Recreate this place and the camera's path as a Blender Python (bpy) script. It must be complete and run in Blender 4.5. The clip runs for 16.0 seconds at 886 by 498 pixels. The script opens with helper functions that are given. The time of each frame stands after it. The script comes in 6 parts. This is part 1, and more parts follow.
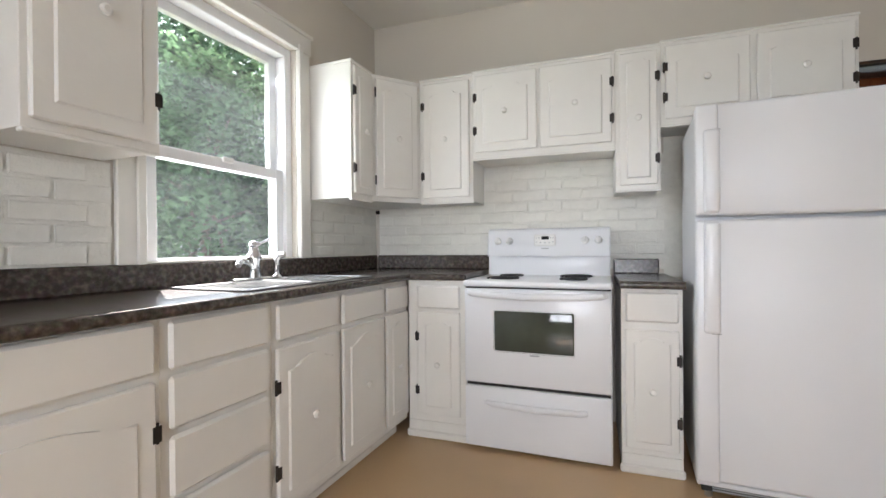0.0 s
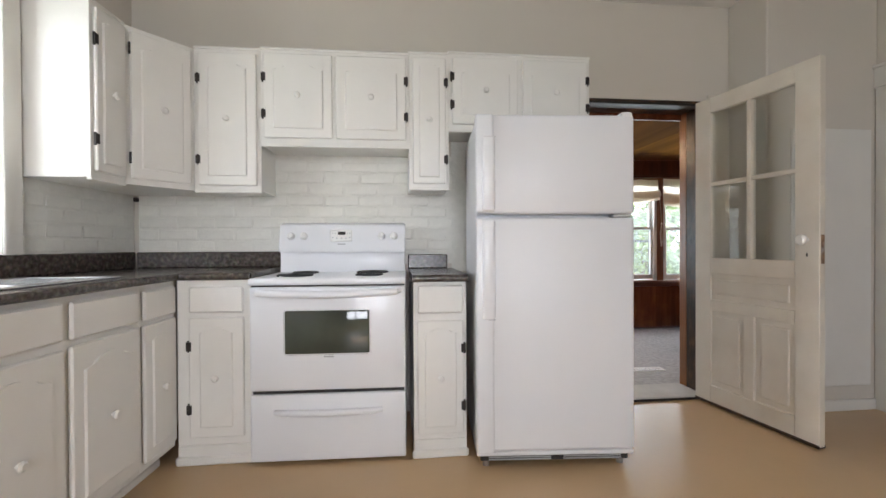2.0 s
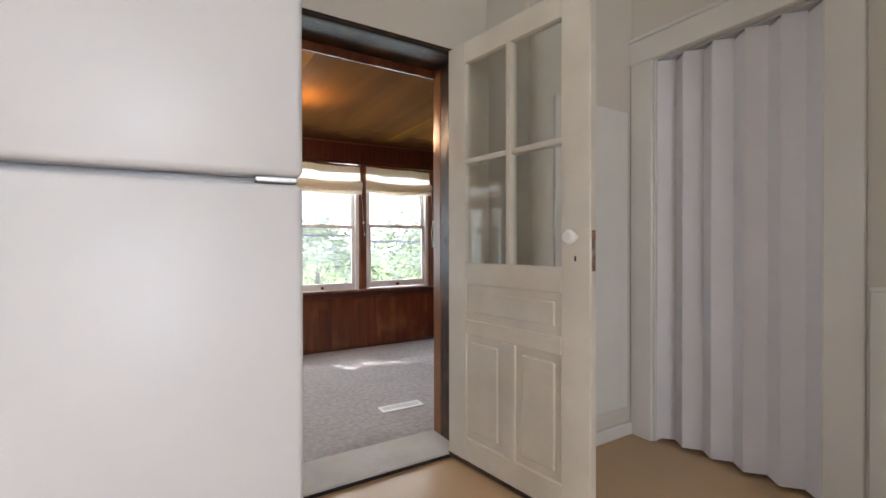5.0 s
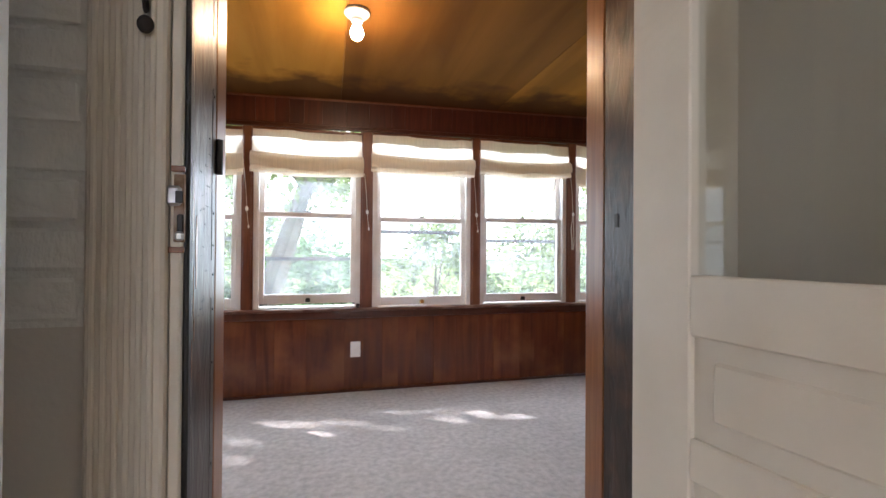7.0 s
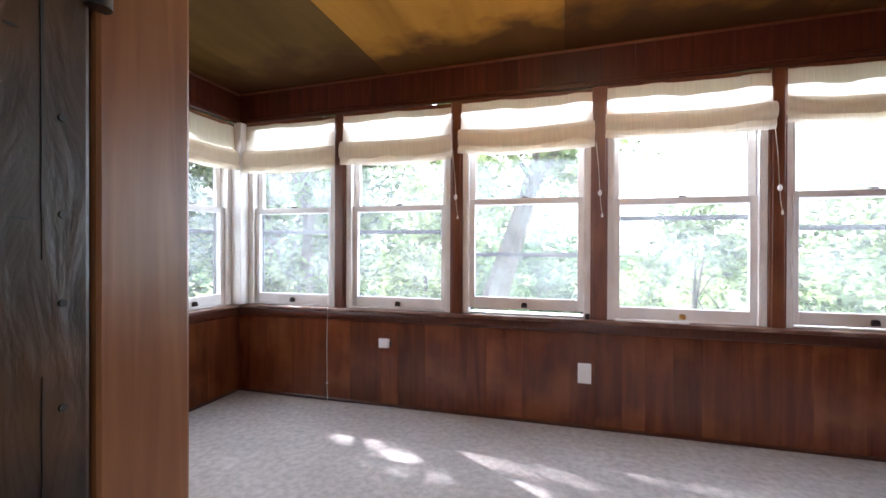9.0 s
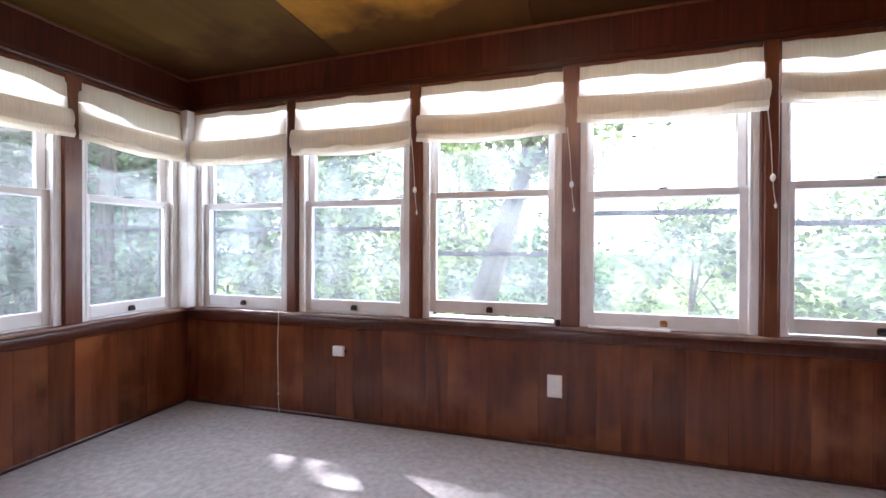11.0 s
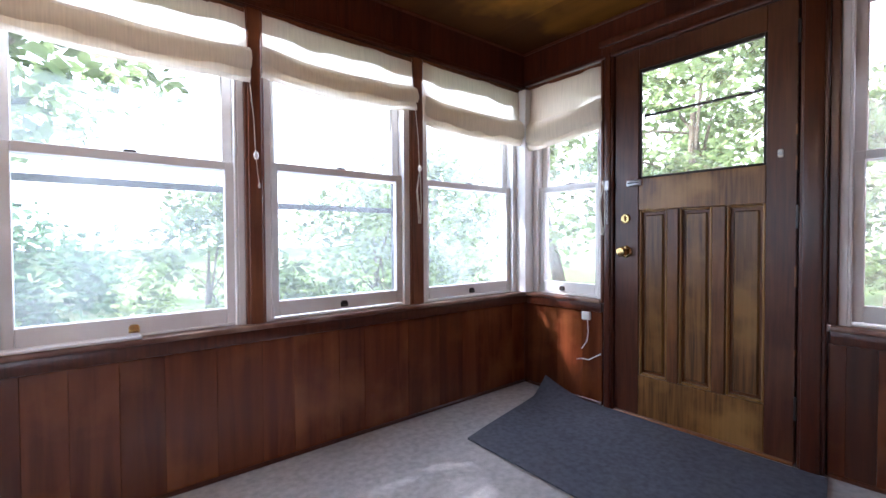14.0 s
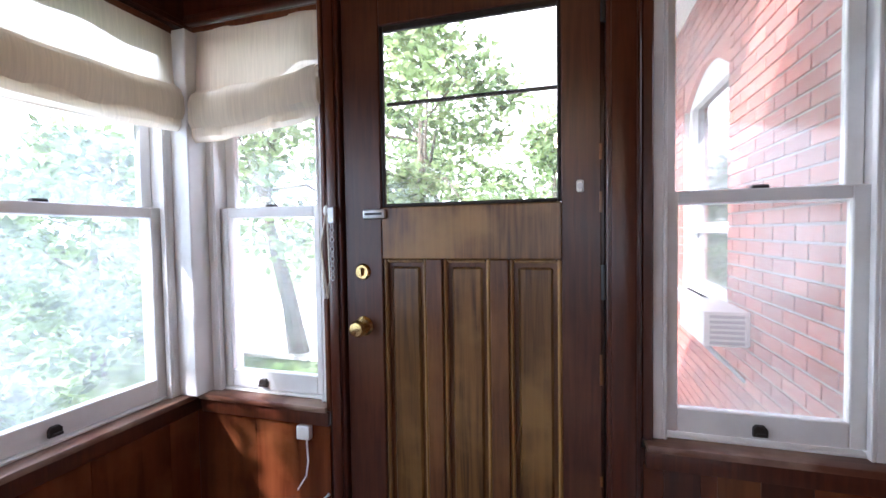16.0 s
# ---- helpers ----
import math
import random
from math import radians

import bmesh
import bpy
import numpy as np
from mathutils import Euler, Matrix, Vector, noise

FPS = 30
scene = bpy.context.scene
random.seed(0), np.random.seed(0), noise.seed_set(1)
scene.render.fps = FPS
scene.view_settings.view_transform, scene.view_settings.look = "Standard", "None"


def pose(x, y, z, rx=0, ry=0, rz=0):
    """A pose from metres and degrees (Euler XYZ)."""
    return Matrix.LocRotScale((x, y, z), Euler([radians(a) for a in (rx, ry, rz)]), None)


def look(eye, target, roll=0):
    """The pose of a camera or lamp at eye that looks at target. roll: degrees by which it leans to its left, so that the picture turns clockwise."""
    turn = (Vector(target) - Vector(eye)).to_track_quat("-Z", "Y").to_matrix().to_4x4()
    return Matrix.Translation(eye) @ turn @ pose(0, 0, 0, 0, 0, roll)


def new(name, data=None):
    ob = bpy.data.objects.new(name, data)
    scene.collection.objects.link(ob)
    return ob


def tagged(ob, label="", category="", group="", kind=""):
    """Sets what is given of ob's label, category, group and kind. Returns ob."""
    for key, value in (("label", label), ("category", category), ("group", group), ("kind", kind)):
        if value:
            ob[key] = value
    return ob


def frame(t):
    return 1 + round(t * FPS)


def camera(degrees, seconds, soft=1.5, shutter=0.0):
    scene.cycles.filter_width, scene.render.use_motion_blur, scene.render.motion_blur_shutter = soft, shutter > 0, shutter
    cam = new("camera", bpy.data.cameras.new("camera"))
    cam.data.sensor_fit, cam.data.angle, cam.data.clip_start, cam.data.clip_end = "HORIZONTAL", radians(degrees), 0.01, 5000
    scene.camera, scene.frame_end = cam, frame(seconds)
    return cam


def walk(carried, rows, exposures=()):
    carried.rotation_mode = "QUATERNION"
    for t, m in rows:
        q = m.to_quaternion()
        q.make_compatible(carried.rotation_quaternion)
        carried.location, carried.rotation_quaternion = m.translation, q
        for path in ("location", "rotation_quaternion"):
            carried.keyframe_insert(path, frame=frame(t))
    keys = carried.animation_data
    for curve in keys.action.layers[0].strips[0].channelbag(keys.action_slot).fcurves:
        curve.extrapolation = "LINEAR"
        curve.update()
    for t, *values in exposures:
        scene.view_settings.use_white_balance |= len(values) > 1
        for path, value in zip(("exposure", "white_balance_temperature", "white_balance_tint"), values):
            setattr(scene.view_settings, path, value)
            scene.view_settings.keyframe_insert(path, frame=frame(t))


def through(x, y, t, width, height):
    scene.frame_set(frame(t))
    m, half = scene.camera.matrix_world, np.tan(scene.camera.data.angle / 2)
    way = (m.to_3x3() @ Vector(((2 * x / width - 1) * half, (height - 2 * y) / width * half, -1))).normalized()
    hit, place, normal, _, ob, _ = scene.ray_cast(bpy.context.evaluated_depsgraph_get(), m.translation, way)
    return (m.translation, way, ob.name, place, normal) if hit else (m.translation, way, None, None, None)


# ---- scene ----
cam = camera(90.7, 16.0)
PATH = [
    (0, (-0.038, 0.116, 1.09), (-0.689, 2.007, 1.082), -0.5),
    (0.5, (-0.055, 0.138, 1.077), (-0.464, 2.095, 1.074), -0.4),
    (1, (-0.056, 0.151, 1.078), (-0.247, 2.142, 1.065), -0.4),
    (1.5, (-0.032, 0.176, 1.072), (-0.021, 2.175, 1.057), -0.4),
    (2, (-0.006, 0.207, 1.067), (0.213, 2.195, 1.05), -0.3),
    (2.5, (0.029, 0.253, 1.056), (0.472, 2.203, 1.034), -0.3),
    (3, (0.132, 0.349, 1.053), (0.773, 2.243, 1.03), -0.2),
    (3.5, (0.26, 0.509, 1.07), (1.097, 2.325, 1.042), -0.1),
    (4, (0.42, 0.677, 1.08), (1.488, 2.367, 1.053), -0.0),
    (6.5, (1.438, 2.026, 1.009), (2.223, 3.865, 1.037), -0.1),
    (7, (1.485, 2.282, 1.010), (1.982, 4.219, 1.024), 0.4),
    (7.5, (1.528, 2.519, 1.008), (1.718, 4.510, 1.011), 0.3),
    (8, (1.549, 2.726, 1.006), (1.455, 4.723, 1.001), 0.2),
    (8.5, (1.536, 2.895, 1.004), (1.201, 4.867, 0.986), 0.2),
    (9, (1.572, 2.991, 1.001), (1.026, 4.915, 0.990), 0.2),
    (9.2, (1.604, 3.028, 1.001), (0.986, 4.930, 0.989), 0.1),
    (11.5, (1.799, 3.403, 0.987), (1.296, 5.339, 0.973), 0.3),
    (12, (1.866, 3.510, 0.942), (1.689, 5.502, 0.932), 0.2),
    (12.5, (1.891, 3.586, 0.906), (2.110, 5.573, 0.888), 0),
    (13, (1.890, 3.625, 0.910), (2.525, 5.522, 0.885), -0.1),
    (13.5, (1.928, 3.624, 0.932), (2.907, 5.367, 0.900), -0.3),
    (14, (2.026, 3.667, 0.947), (3.306, 5.203, 0.903), -0.3),
    (14.5, (2.168, 3.753, 0.959), (3.692, 5.047, 0.906), -0.5),
    (15, (2.393, 3.914, 0.995), (4.106, 4.945, 0.935), -0.5),
    (15.5, (2.710, 4.081, 1.061), (4.559, 4.840, 1.002), -0.6),
    (16, (3.046, 4.206, 1.183), (4.958, 4.786, 1.110), -0.9),
]

walk(cam, [(t, look(eye, target, roll)) for t, eye, target, roll in PATH],
     exposures=[(0, 1.97, 6150, 16), (4.2, 1.98, 6250, 18), (6.3, 2.3, 6150, 19), (7.5, 2.2, 6000, 20), (9, 2.25, 5900, 22), (12, 2.15, 5650, 25), (16, 2.13, 5500, 23)])

# ---- daylight ----
SUN = Vector((-0.78, 0.56, 0.80)).normalized()
world = bpy.data.worlds.new("sky")
scene.world = world
world.use_nodes = True
wt = world.node_tree
sky = wt.nodes.new("ShaderNodeTexSky")
sky.sky_type, sky.sun_disc = "NISHITA", False
sky.sun_elevation = math.asin(SUN.z)
sky.sun_rotation = math.atan2(SUN.x, SUN.y)
sky.air_density, sky.dust_density, sky.ozone_density = 1.0, 8.0, 0.3
wt.links.new(sky.outputs[0], wt.nodes["Background"].inputs[0])
wt.nodes["Background"].inputs[1].default_value = 0.08


def lamp(name, kind, m, energy, color=(1, 1, 1), **more):
    data = bpy.data.lights.new(name, kind)
    data.energy, data.color = energy, color
    for key, value in more.items():
        if key == "angle":
            data.angle = value
        elif key == "size":
            data.shape, data.size, data.size_y = "RECTANGLE", value[0], value[1]
        elif key == "radius":
            data.shadow_soft_size = value
    ob = new(name, data)
    ob.matrix_world = m
    return ob


lamp("sun", "SUN", look(SUN * 50, (0, 0, 0)), 5.0, (1, 0.95, 0.86), angle=radians(0.6))

# ---- materials ----


def material(name, color, rough=0.6, metal=0.0, vary=0.0, scale=6.0, bump=0.0, bump_scale=60.0, stain=None, stain_scale=1.5,
             stain_amount=0.0, coat=0.0, stretch=(1, 1, 1), random_value=0.0, island=False, spec=0.5, coords="Object"):
    """Principled paint with grain, stains, relief and, per piece, a random shift of value."""
    m = bpy.data.materials.new(name)
    m.use_nodes = True
    t = m.node_tree
    n, l = t.nodes, t.links
    p = n["Principled BSDF"]
    p.inputs["Roughness"].default_value, p.inputs["Metallic"].default_value = rough, metal
    p.inputs["Coat Weight"].default_value = coat
    p.inputs["Specular IOR Level"].default_value = spec
    tc = n.new("ShaderNodeTexCoord")
    mp = n.new("ShaderNodeMapping")
    mp.inputs["Scale"].default_value = stretch
    if coords == "World":
        g = n.new("ShaderNodeNewGeometry")
        l.new(g.outputs["Position"], mp.inputs["Vector"])
    else:
        l.new(tc.outputs["Object"], mp.inputs["Vector"])
    out = None

    def noise_node(sc, detail=5.0, w=None):
        k = n.new("ShaderNodeTexNoise")
        k.inputs["Scale"].default_value, k.inputs["Detail"].default_value = sc, detail
        l.new(mp.outputs[0], k.inputs["Vector"])
        return k

    def mix(kind, fac, a, b):
        k = n.new("ShaderNodeMix")
        k.data_type, k.blend_type = "RGBA", kind
        for sock, value in ((k.inputs[0], fac), (k.inputs[6], a), (k.inputs[7], b)):
            if hasattr(value, "is_linked"):
                l.new(value, sock)
            elif isinstance(value, (int, float)):
                sock.default_value = value
            else:
                sock.default_value = (*value, 1)
        return k.outputs[2]

    out = mix("MIX", 0.0, color, color)
    if vary:
        k = noise_node(scale)
        r = n.new("ShaderNodeMapRange")
        r.inputs["From Min"].default_value, r.inputs["From Max"].default_value = 0.3, 0.7
        r.inputs["To Min"].default_value, r.inputs["To Max"].default_value = 1 - vary, 1 + vary
        l.new(k.outputs[0], r.inputs["Value"])
        out = mix("MULTIPLY", 1.0, out, r.outputs[0])
    if stain:
        k = noise_node(stain_scale, 8.0)
        r = n.new("ShaderNodeMapRange")
        r.inputs["From Min"].default_value, r.inputs["From Max"].default_value = 0.48, 0.72
        r.inputs["To Min"].default_value, r.inputs["To Max"].default_value = 0.0, stain_amount
        l.new(k.outputs[0], r.inputs["Value"])
        out = mix("MIX", r.outputs[0], out, stain)
    if random_value:
        if island:
            src = n.new("ShaderNodeNewGeometry").outputs["Random Per Island"]
        else:
            src = n.new("ShaderNodeObjectInfo").outputs["Random"]
        r = n.new("ShaderNodeMapRange")
        r.inputs["To Min"].default_value, r.inputs["To Max"].default_value = 1 - random_value, 1 + random_value
        l.new(src, r.inputs["Value"])
        out = mix("MULTIPLY", 1.0, out, r.outputs[0])
    l.new(out, p.inputs["Base Color"])
    if bump:
        k = noise_node(bump_scale, 6.0)
        b = n.new("ShaderNodeBump")
        b.inputs["Strength"].default_value, b.inputs["Distance"].default_value = bump, 0.01
        l.new(k.outputs[0], b.inputs["Height"])
        l.new(b.outputs[0], p.inputs["Normal"])
    return m


def glass_material(name, tint=(1, 1, 1), haze=0.0, rough=0.0):
    """Thin window glass: clear, with a glossy film and a milky haze, for dirt on old panes and for glare on others."""
    m = bpy.data.materials.new(name)
    m.use_nodes = True
    t = m.node_tree
    n, l = t.nodes, t.links
    n.remove(n["Principled BSDF"])
    clear = n.new("ShaderNodeBsdfTransparent")
    clear.inputs[0].default_value = (*tint, 1)
    gloss = n.new("ShaderNodeBsdfGlossy")
    gloss.inputs["Roughness"].default_value = rough
    lw = n.new("ShaderNodeLayerWeight")
    lw.inputs[0].default_value = 0.5
    pw5 = n.new("ShaderNodeMath")
    pw5.operation = "POWER"
    pw5.inputs[1].default_value = 4.5
    l.new(lw.outputs["Facing"], pw5.inputs[0])
    ma = n.new("ShaderNodeMath")
    ma.operation = "MULTIPLY_ADD"
    ma.inputs[1].default_value, ma.inputs[2].default_value = 0.8, 0.035
    l.new(pw5.outputs[0], ma.inputs[0])
    a = n.new("ShaderNodeMixShader")
    l.new(ma.outputs[0], a.inputs[0])
    l.new(clear.outputs[0], a.inputs[1])
    l.new(gloss.outputs[0], a.inputs[2])
    last = a
    if haze:
        dirt_glare = n.new("ShaderNodeBsdfTranslucent")
        dirt_glare.inputs[0].default_value = (0.85, 0.9, 0.92, 1)
        k = n.new("ShaderNodeTexNoise")
        k.inputs["Scale"].default_value = 4.0
        tc = n.new("ShaderNodeTexCoord")
        l.new(tc.outputs["Object"], k.inputs["Vector"])
        r = n.new("ShaderNodeMapRange")
        r.inputs["From Min"].default_value, r.inputs["From Max"].default_value = 0.3, 0.75
        r.inputs["To Min"].default_value, r.inputs["To Max"].default_value = haze * 0.5, haze * 1.4
        l.new(k.outputs[0], r.inputs["Value"])
        b = n.new("ShaderNodeMixShader")
        l.new(r.outputs[0], b.inputs[0])
        l.new(a.outputs[0], b.inputs[1])
        l.new(dirt_glare.outputs[0], b.inputs[2])
        last = b
    l.new(last.outputs[0], n["Material Output"].inputs[0])
    return m


def leaf_material(name, color, through, amount=0.55, vary=0.65):
    m = bpy.data.materials.new(name)
    m.use_nodes = True
    t = m.node_tree
    n, l = t.nodes, t.links
    n.remove(n["Principled BSDF"])
    g = n.new("ShaderNodeNewGeometry")
    r = n.new("ShaderNodeMapRange")
    r.inputs["To Min"].default_value, r.inputs["To Max"].default_value = 1 - vary, 1 + vary
    l.new(g.outputs["Random Per Island"], r.inputs["Value"])
    ends = []
    for c, kind in ((color, "ShaderNodeBsdfDiffuse"), (through, "ShaderNodeBsdfTranslucent")):
        k = n.new("ShaderNodeMix")
        k.data_type, k.blend_type = "RGBA", "MULTIPLY"
        k.inputs[0].default_value = 1.0
        k.inputs[6].default_value = (*c, 1)
        l.new(r.outputs[0], k.inputs[7])
        s = n.new(kind)
        l.new(k.outputs[2], s.inputs[0])
        ends.append(s)
    a = n.new("ShaderNodeMixShader")
    a.inputs[0].default_value = amount
    l.new(ends[0].outputs[0], a.inputs[1])
    l.new(ends[1].outputs[0], a.inputs[2])
    l.new(a.outputs[0], n["Material Output"].inputs[0])
    return m


def glow_material(name, color, strength):
    m = bpy.data.materials.new(name)
    m.use_nodes = True
    p = m.node_tree.nodes["Principled BSDF"]
    p.inputs["Base Color"].default_value = (*color, 1)
    p.inputs["Emission Color"].default_value = (*color, 1)
    p.inputs["Emission Strength"].default_value = strength
    return m


M = {}
M["wall"] = material("wall_paint", (0.65, 0.605, 0.535), 0.75, vary=0.03, scale=1.2, bump=0.08, bump_scale=90)
M["ceiling"] = material("ceiling_paint", (0.80, 0.78, 0.73), 0.8, vary=0.02, scale=1.5, bump=0.08, bump_scale=70)
M["trim"] = material("trim_paint", (0.75, 0.73, 0.68), 0.42, vary=0.03, scale=3, bump=0.06, bump_scale=40)
M["old_cream"] = material("old_cream_paint", (0.70, 0.645, 0.55), 0.4, vary=0.06, scale=4, bump=0.12, bump_scale=30, stain=(0.56, 0.47, 0.34), stain_scale=3, stain_amount=0.35)
M["cabinet"] = material("cabinet_paint", (0.79, 0.775, 0.73), 0.38, vary=0.025, scale=5, bump=0.06, bump_scale=55)
M["vinyl_white"] = material("window_white", (0.85, 0.86, 0.87), 0.35, vary=0.02, scale=4)
M["brick_paint"] = material("painted_brick", (0.79, 0.78, 0.72), 0.5, vary=0.05, scale=14, bump=0.35, bump_scale=70, random_value=0.035)
M["mortar_paint"] = material("painted_mortar", (0.78, 0.77, 0.71), 0.6, vary=0.05, scale=20, bump=0.4, bump_scale=90)
M["appliance"] = material("appliance_enamel", (0.80, 0.81, 0.83), 0.28, vary=0.015, scale=3, coat=0.2)
M["fridge"] = material("fridge_textured_enamel", (0.80, 0.81, 0.83), 0.36, vary=0.012, scale=3, bump=0.05, bump_scale=420)
M["plastic_white"] = material("white_plastic", (0.83, 0.83, 0.81), 0.4, vary=0.02, scale=8)
M["grey_plastic"] = material("grey_plastic", (0.45, 0.46, 0.48), 0.45, vary=0.05, scale=9)
M["black"] = material("black_metal", (0.015, 0.014, 0.013), 0.45, vary=0.2, scale=30)
M["black_gloss"] = material("black_glass", (0.02, 0.022, 0.022), 0.05, vary=0.1, scale=5)
M["oven_glass"] = material("dark_oven_glass", (0.055, 0.062, 0.048), 0.06, vary=0.3, scale=4)
M["coil"] = material("burner_coil", (0.03, 0.03, 0.032), 0.5, metal=0.4, vary=0.2, scale=30)
M["chrome"] = material("chrome", (0.62, 0.63, 0.65), 0.10, metal=1.0, vary=0.04, scale=12)
M["steel"] = material("brushed_steel", (0.62, 0.63, 0.64), 0.24, metal=1.0, vary=0.06, scale=6, stretch=(1, 30, 1))
M["brass"] = material("worn_brass", (0.72, 0.52, 0.22), 0.24, metal=1.0, vary=0.15, scale=25)
M["bronze"] = material("dark_bronze", (0.03, 0.024, 0.02), 0.5, metal=0.5, vary=0.3, scale=40)
M["floor"] = material("tan_vinyl", (0.55, 0.375, 0.205), 0.34, vary=0.06, scale=2.2, bump=0.05, bump_scale=25, stain=(0.44, 0.285, 0.15), stain_scale=1.1, stain_amount=0.35)
M["carpet"] = material("grey_carpet", (0.475, 0.46, 0.455), 0.97, vary=0.17, scale=30, bump=0.7, bump_scale=200, stain=(0.34, 0.32, 0.31), stain_scale=2.2, stain_amount=0.4, spec=0.1)
M["mat"] = material("slate_blue_mat", (0.115, 0.122, 0.15), 0.95, vary=0.2, scale=40, bump=0.8, bump_scale=320, spec=0.1)
M["acc_vinyl"] = material("folding_door_vinyl", (0.76, 0.75, 0.78), 0.5, vary=0.02, scale=5)
M["old_white"] = material("old_white_paint", (0.78, 0.77, 0.75), 0.45, vary=0.05, scale=7, stain=(0.50, 0.42, 0.34), stain_scale=5, stain_amount=0.35, bump=0.1, bump_scale=40)
M["storm_alu"] = material("storm_aluminium", (0.075, 0.077, 0.08), 0.5, metal=0.0, vary=0.08, scale=10)
M["knob"] = material("porcelain", (0.84, 0.82, 0.76), 0.15, coat=0.4)
M["plate"] = material("outlet_plastic", (0.80, 0.80, 0.78), 0.35)
M["cord"] = material("cotton_cord", (0.62, 0.57, 0.48), 0.9, vary=0.1, scale=60)
M["rust"] = material("rusty_metal", (0.28, 0.17, 0.10), 0.7, metal=0.4, vary=0.4, scale=40, stain=(0.5, 0.5, 0.5), stain_scale=20, stain_amount=0.8)
M["tin"] = material("grey_tin", (0.5, 0.5, 0.5), 0.35, metal=0.9, vary=0.2, scale=30)
M["grass"] = material("lawn", (0.10, 0.16, 0.05), 0.95, vary=0.35, scale=1.6, stain=(0.22, 0.22, 0.12), stain_scale=0.5, stain_amount=0.6, spec=0.1)
M["bark"] = material("grey_bark", (0.15, 0.13, 0.10), 0.95, vary=0.3, scale=9, bump=1.0, bump_scale=14, stretch=(1, 1, 0.25), spec=0.1)
M["brick_red"] = material("red_brick", (0.42, 0.125, 0.085), 0.85, vary=0.12, scale=20, bump=0.5, bump_scale=60, random_value=0.28)
M["brick_rest"] = material("red_brickwork", (0.42, 0.125, 0.085), 0.85, vary=0.12, scale=20, bump=0.5, bump_scale=60, random_value=0.28, island=True)
M["mortar"] = material("grey_mortar", (0.42, 0.36, 0.32), 0.9, vary=0.12, scale=25, bump=0.5, bump_scale=60)
M["concrete"] = material("pale_concrete", (0.55, 0.53, 0.50), 0.9, vary=0.12, scale=4, bump=0.3, bump_scale=30)
M["soffit"] = material("white_soffit", (0.80, 0.80, 0.79), 0.5, vary=0.03, scale=4)
M["shingle"] = material("roof_shingle", (0.10, 0.09, 0.085), 0.9, vary=0.2, scale=12, bump=0.4)
M["rail_red"] = material("red_rail_paint", (0.34, 0.05, 0.05), 0.5, vary=0.1, scale=10)
M["glass"] = glass_material("clear_glass")
M["old_glass"] = glass_material("hazy_old_glass", (0.97, 0.99, 0.99), 0.085)
# haze in these three pales the view, in place of glare and stronger light
M["door_pane"] = glass_material("outer_door_glass", (0.97, 0.99, 0.97), 0.065)
M["glare_glass"] = glass_material("glare_hazed_glass", (0.97, 0.98, 0.98), 0.17)
M["sink_glass"] = glass_material("sink_window_glass", (0.98, 1.0, 1.0), 0.009)
M["cab_glass"] = glass_material("door_glass", (0.93, 0.94, 0.92), 0.03)
M["leaf_a"] = leaf_material("maple_leaf", (0.068, 0.115, 0.072), (0.185, 0.31, 0.155))
M["leaf_b"] = leaf_material("pale_leaf", (0.115, 0.165, 0.075), (0.34, 0.45, 0.19))
M["leaf_c"] = leaf_material("dark_leaf", (0.045, 0.075, 0.055), (0.11, 0.19, 0.11))
M["bulb"] = glow_material("lit_bulb", (1.0, 0.86, 0.62), 15.0)
M["haze_sky"] = glow_material("bright_summer_haze", (0.94, 0.97, 1.0), 0.52)


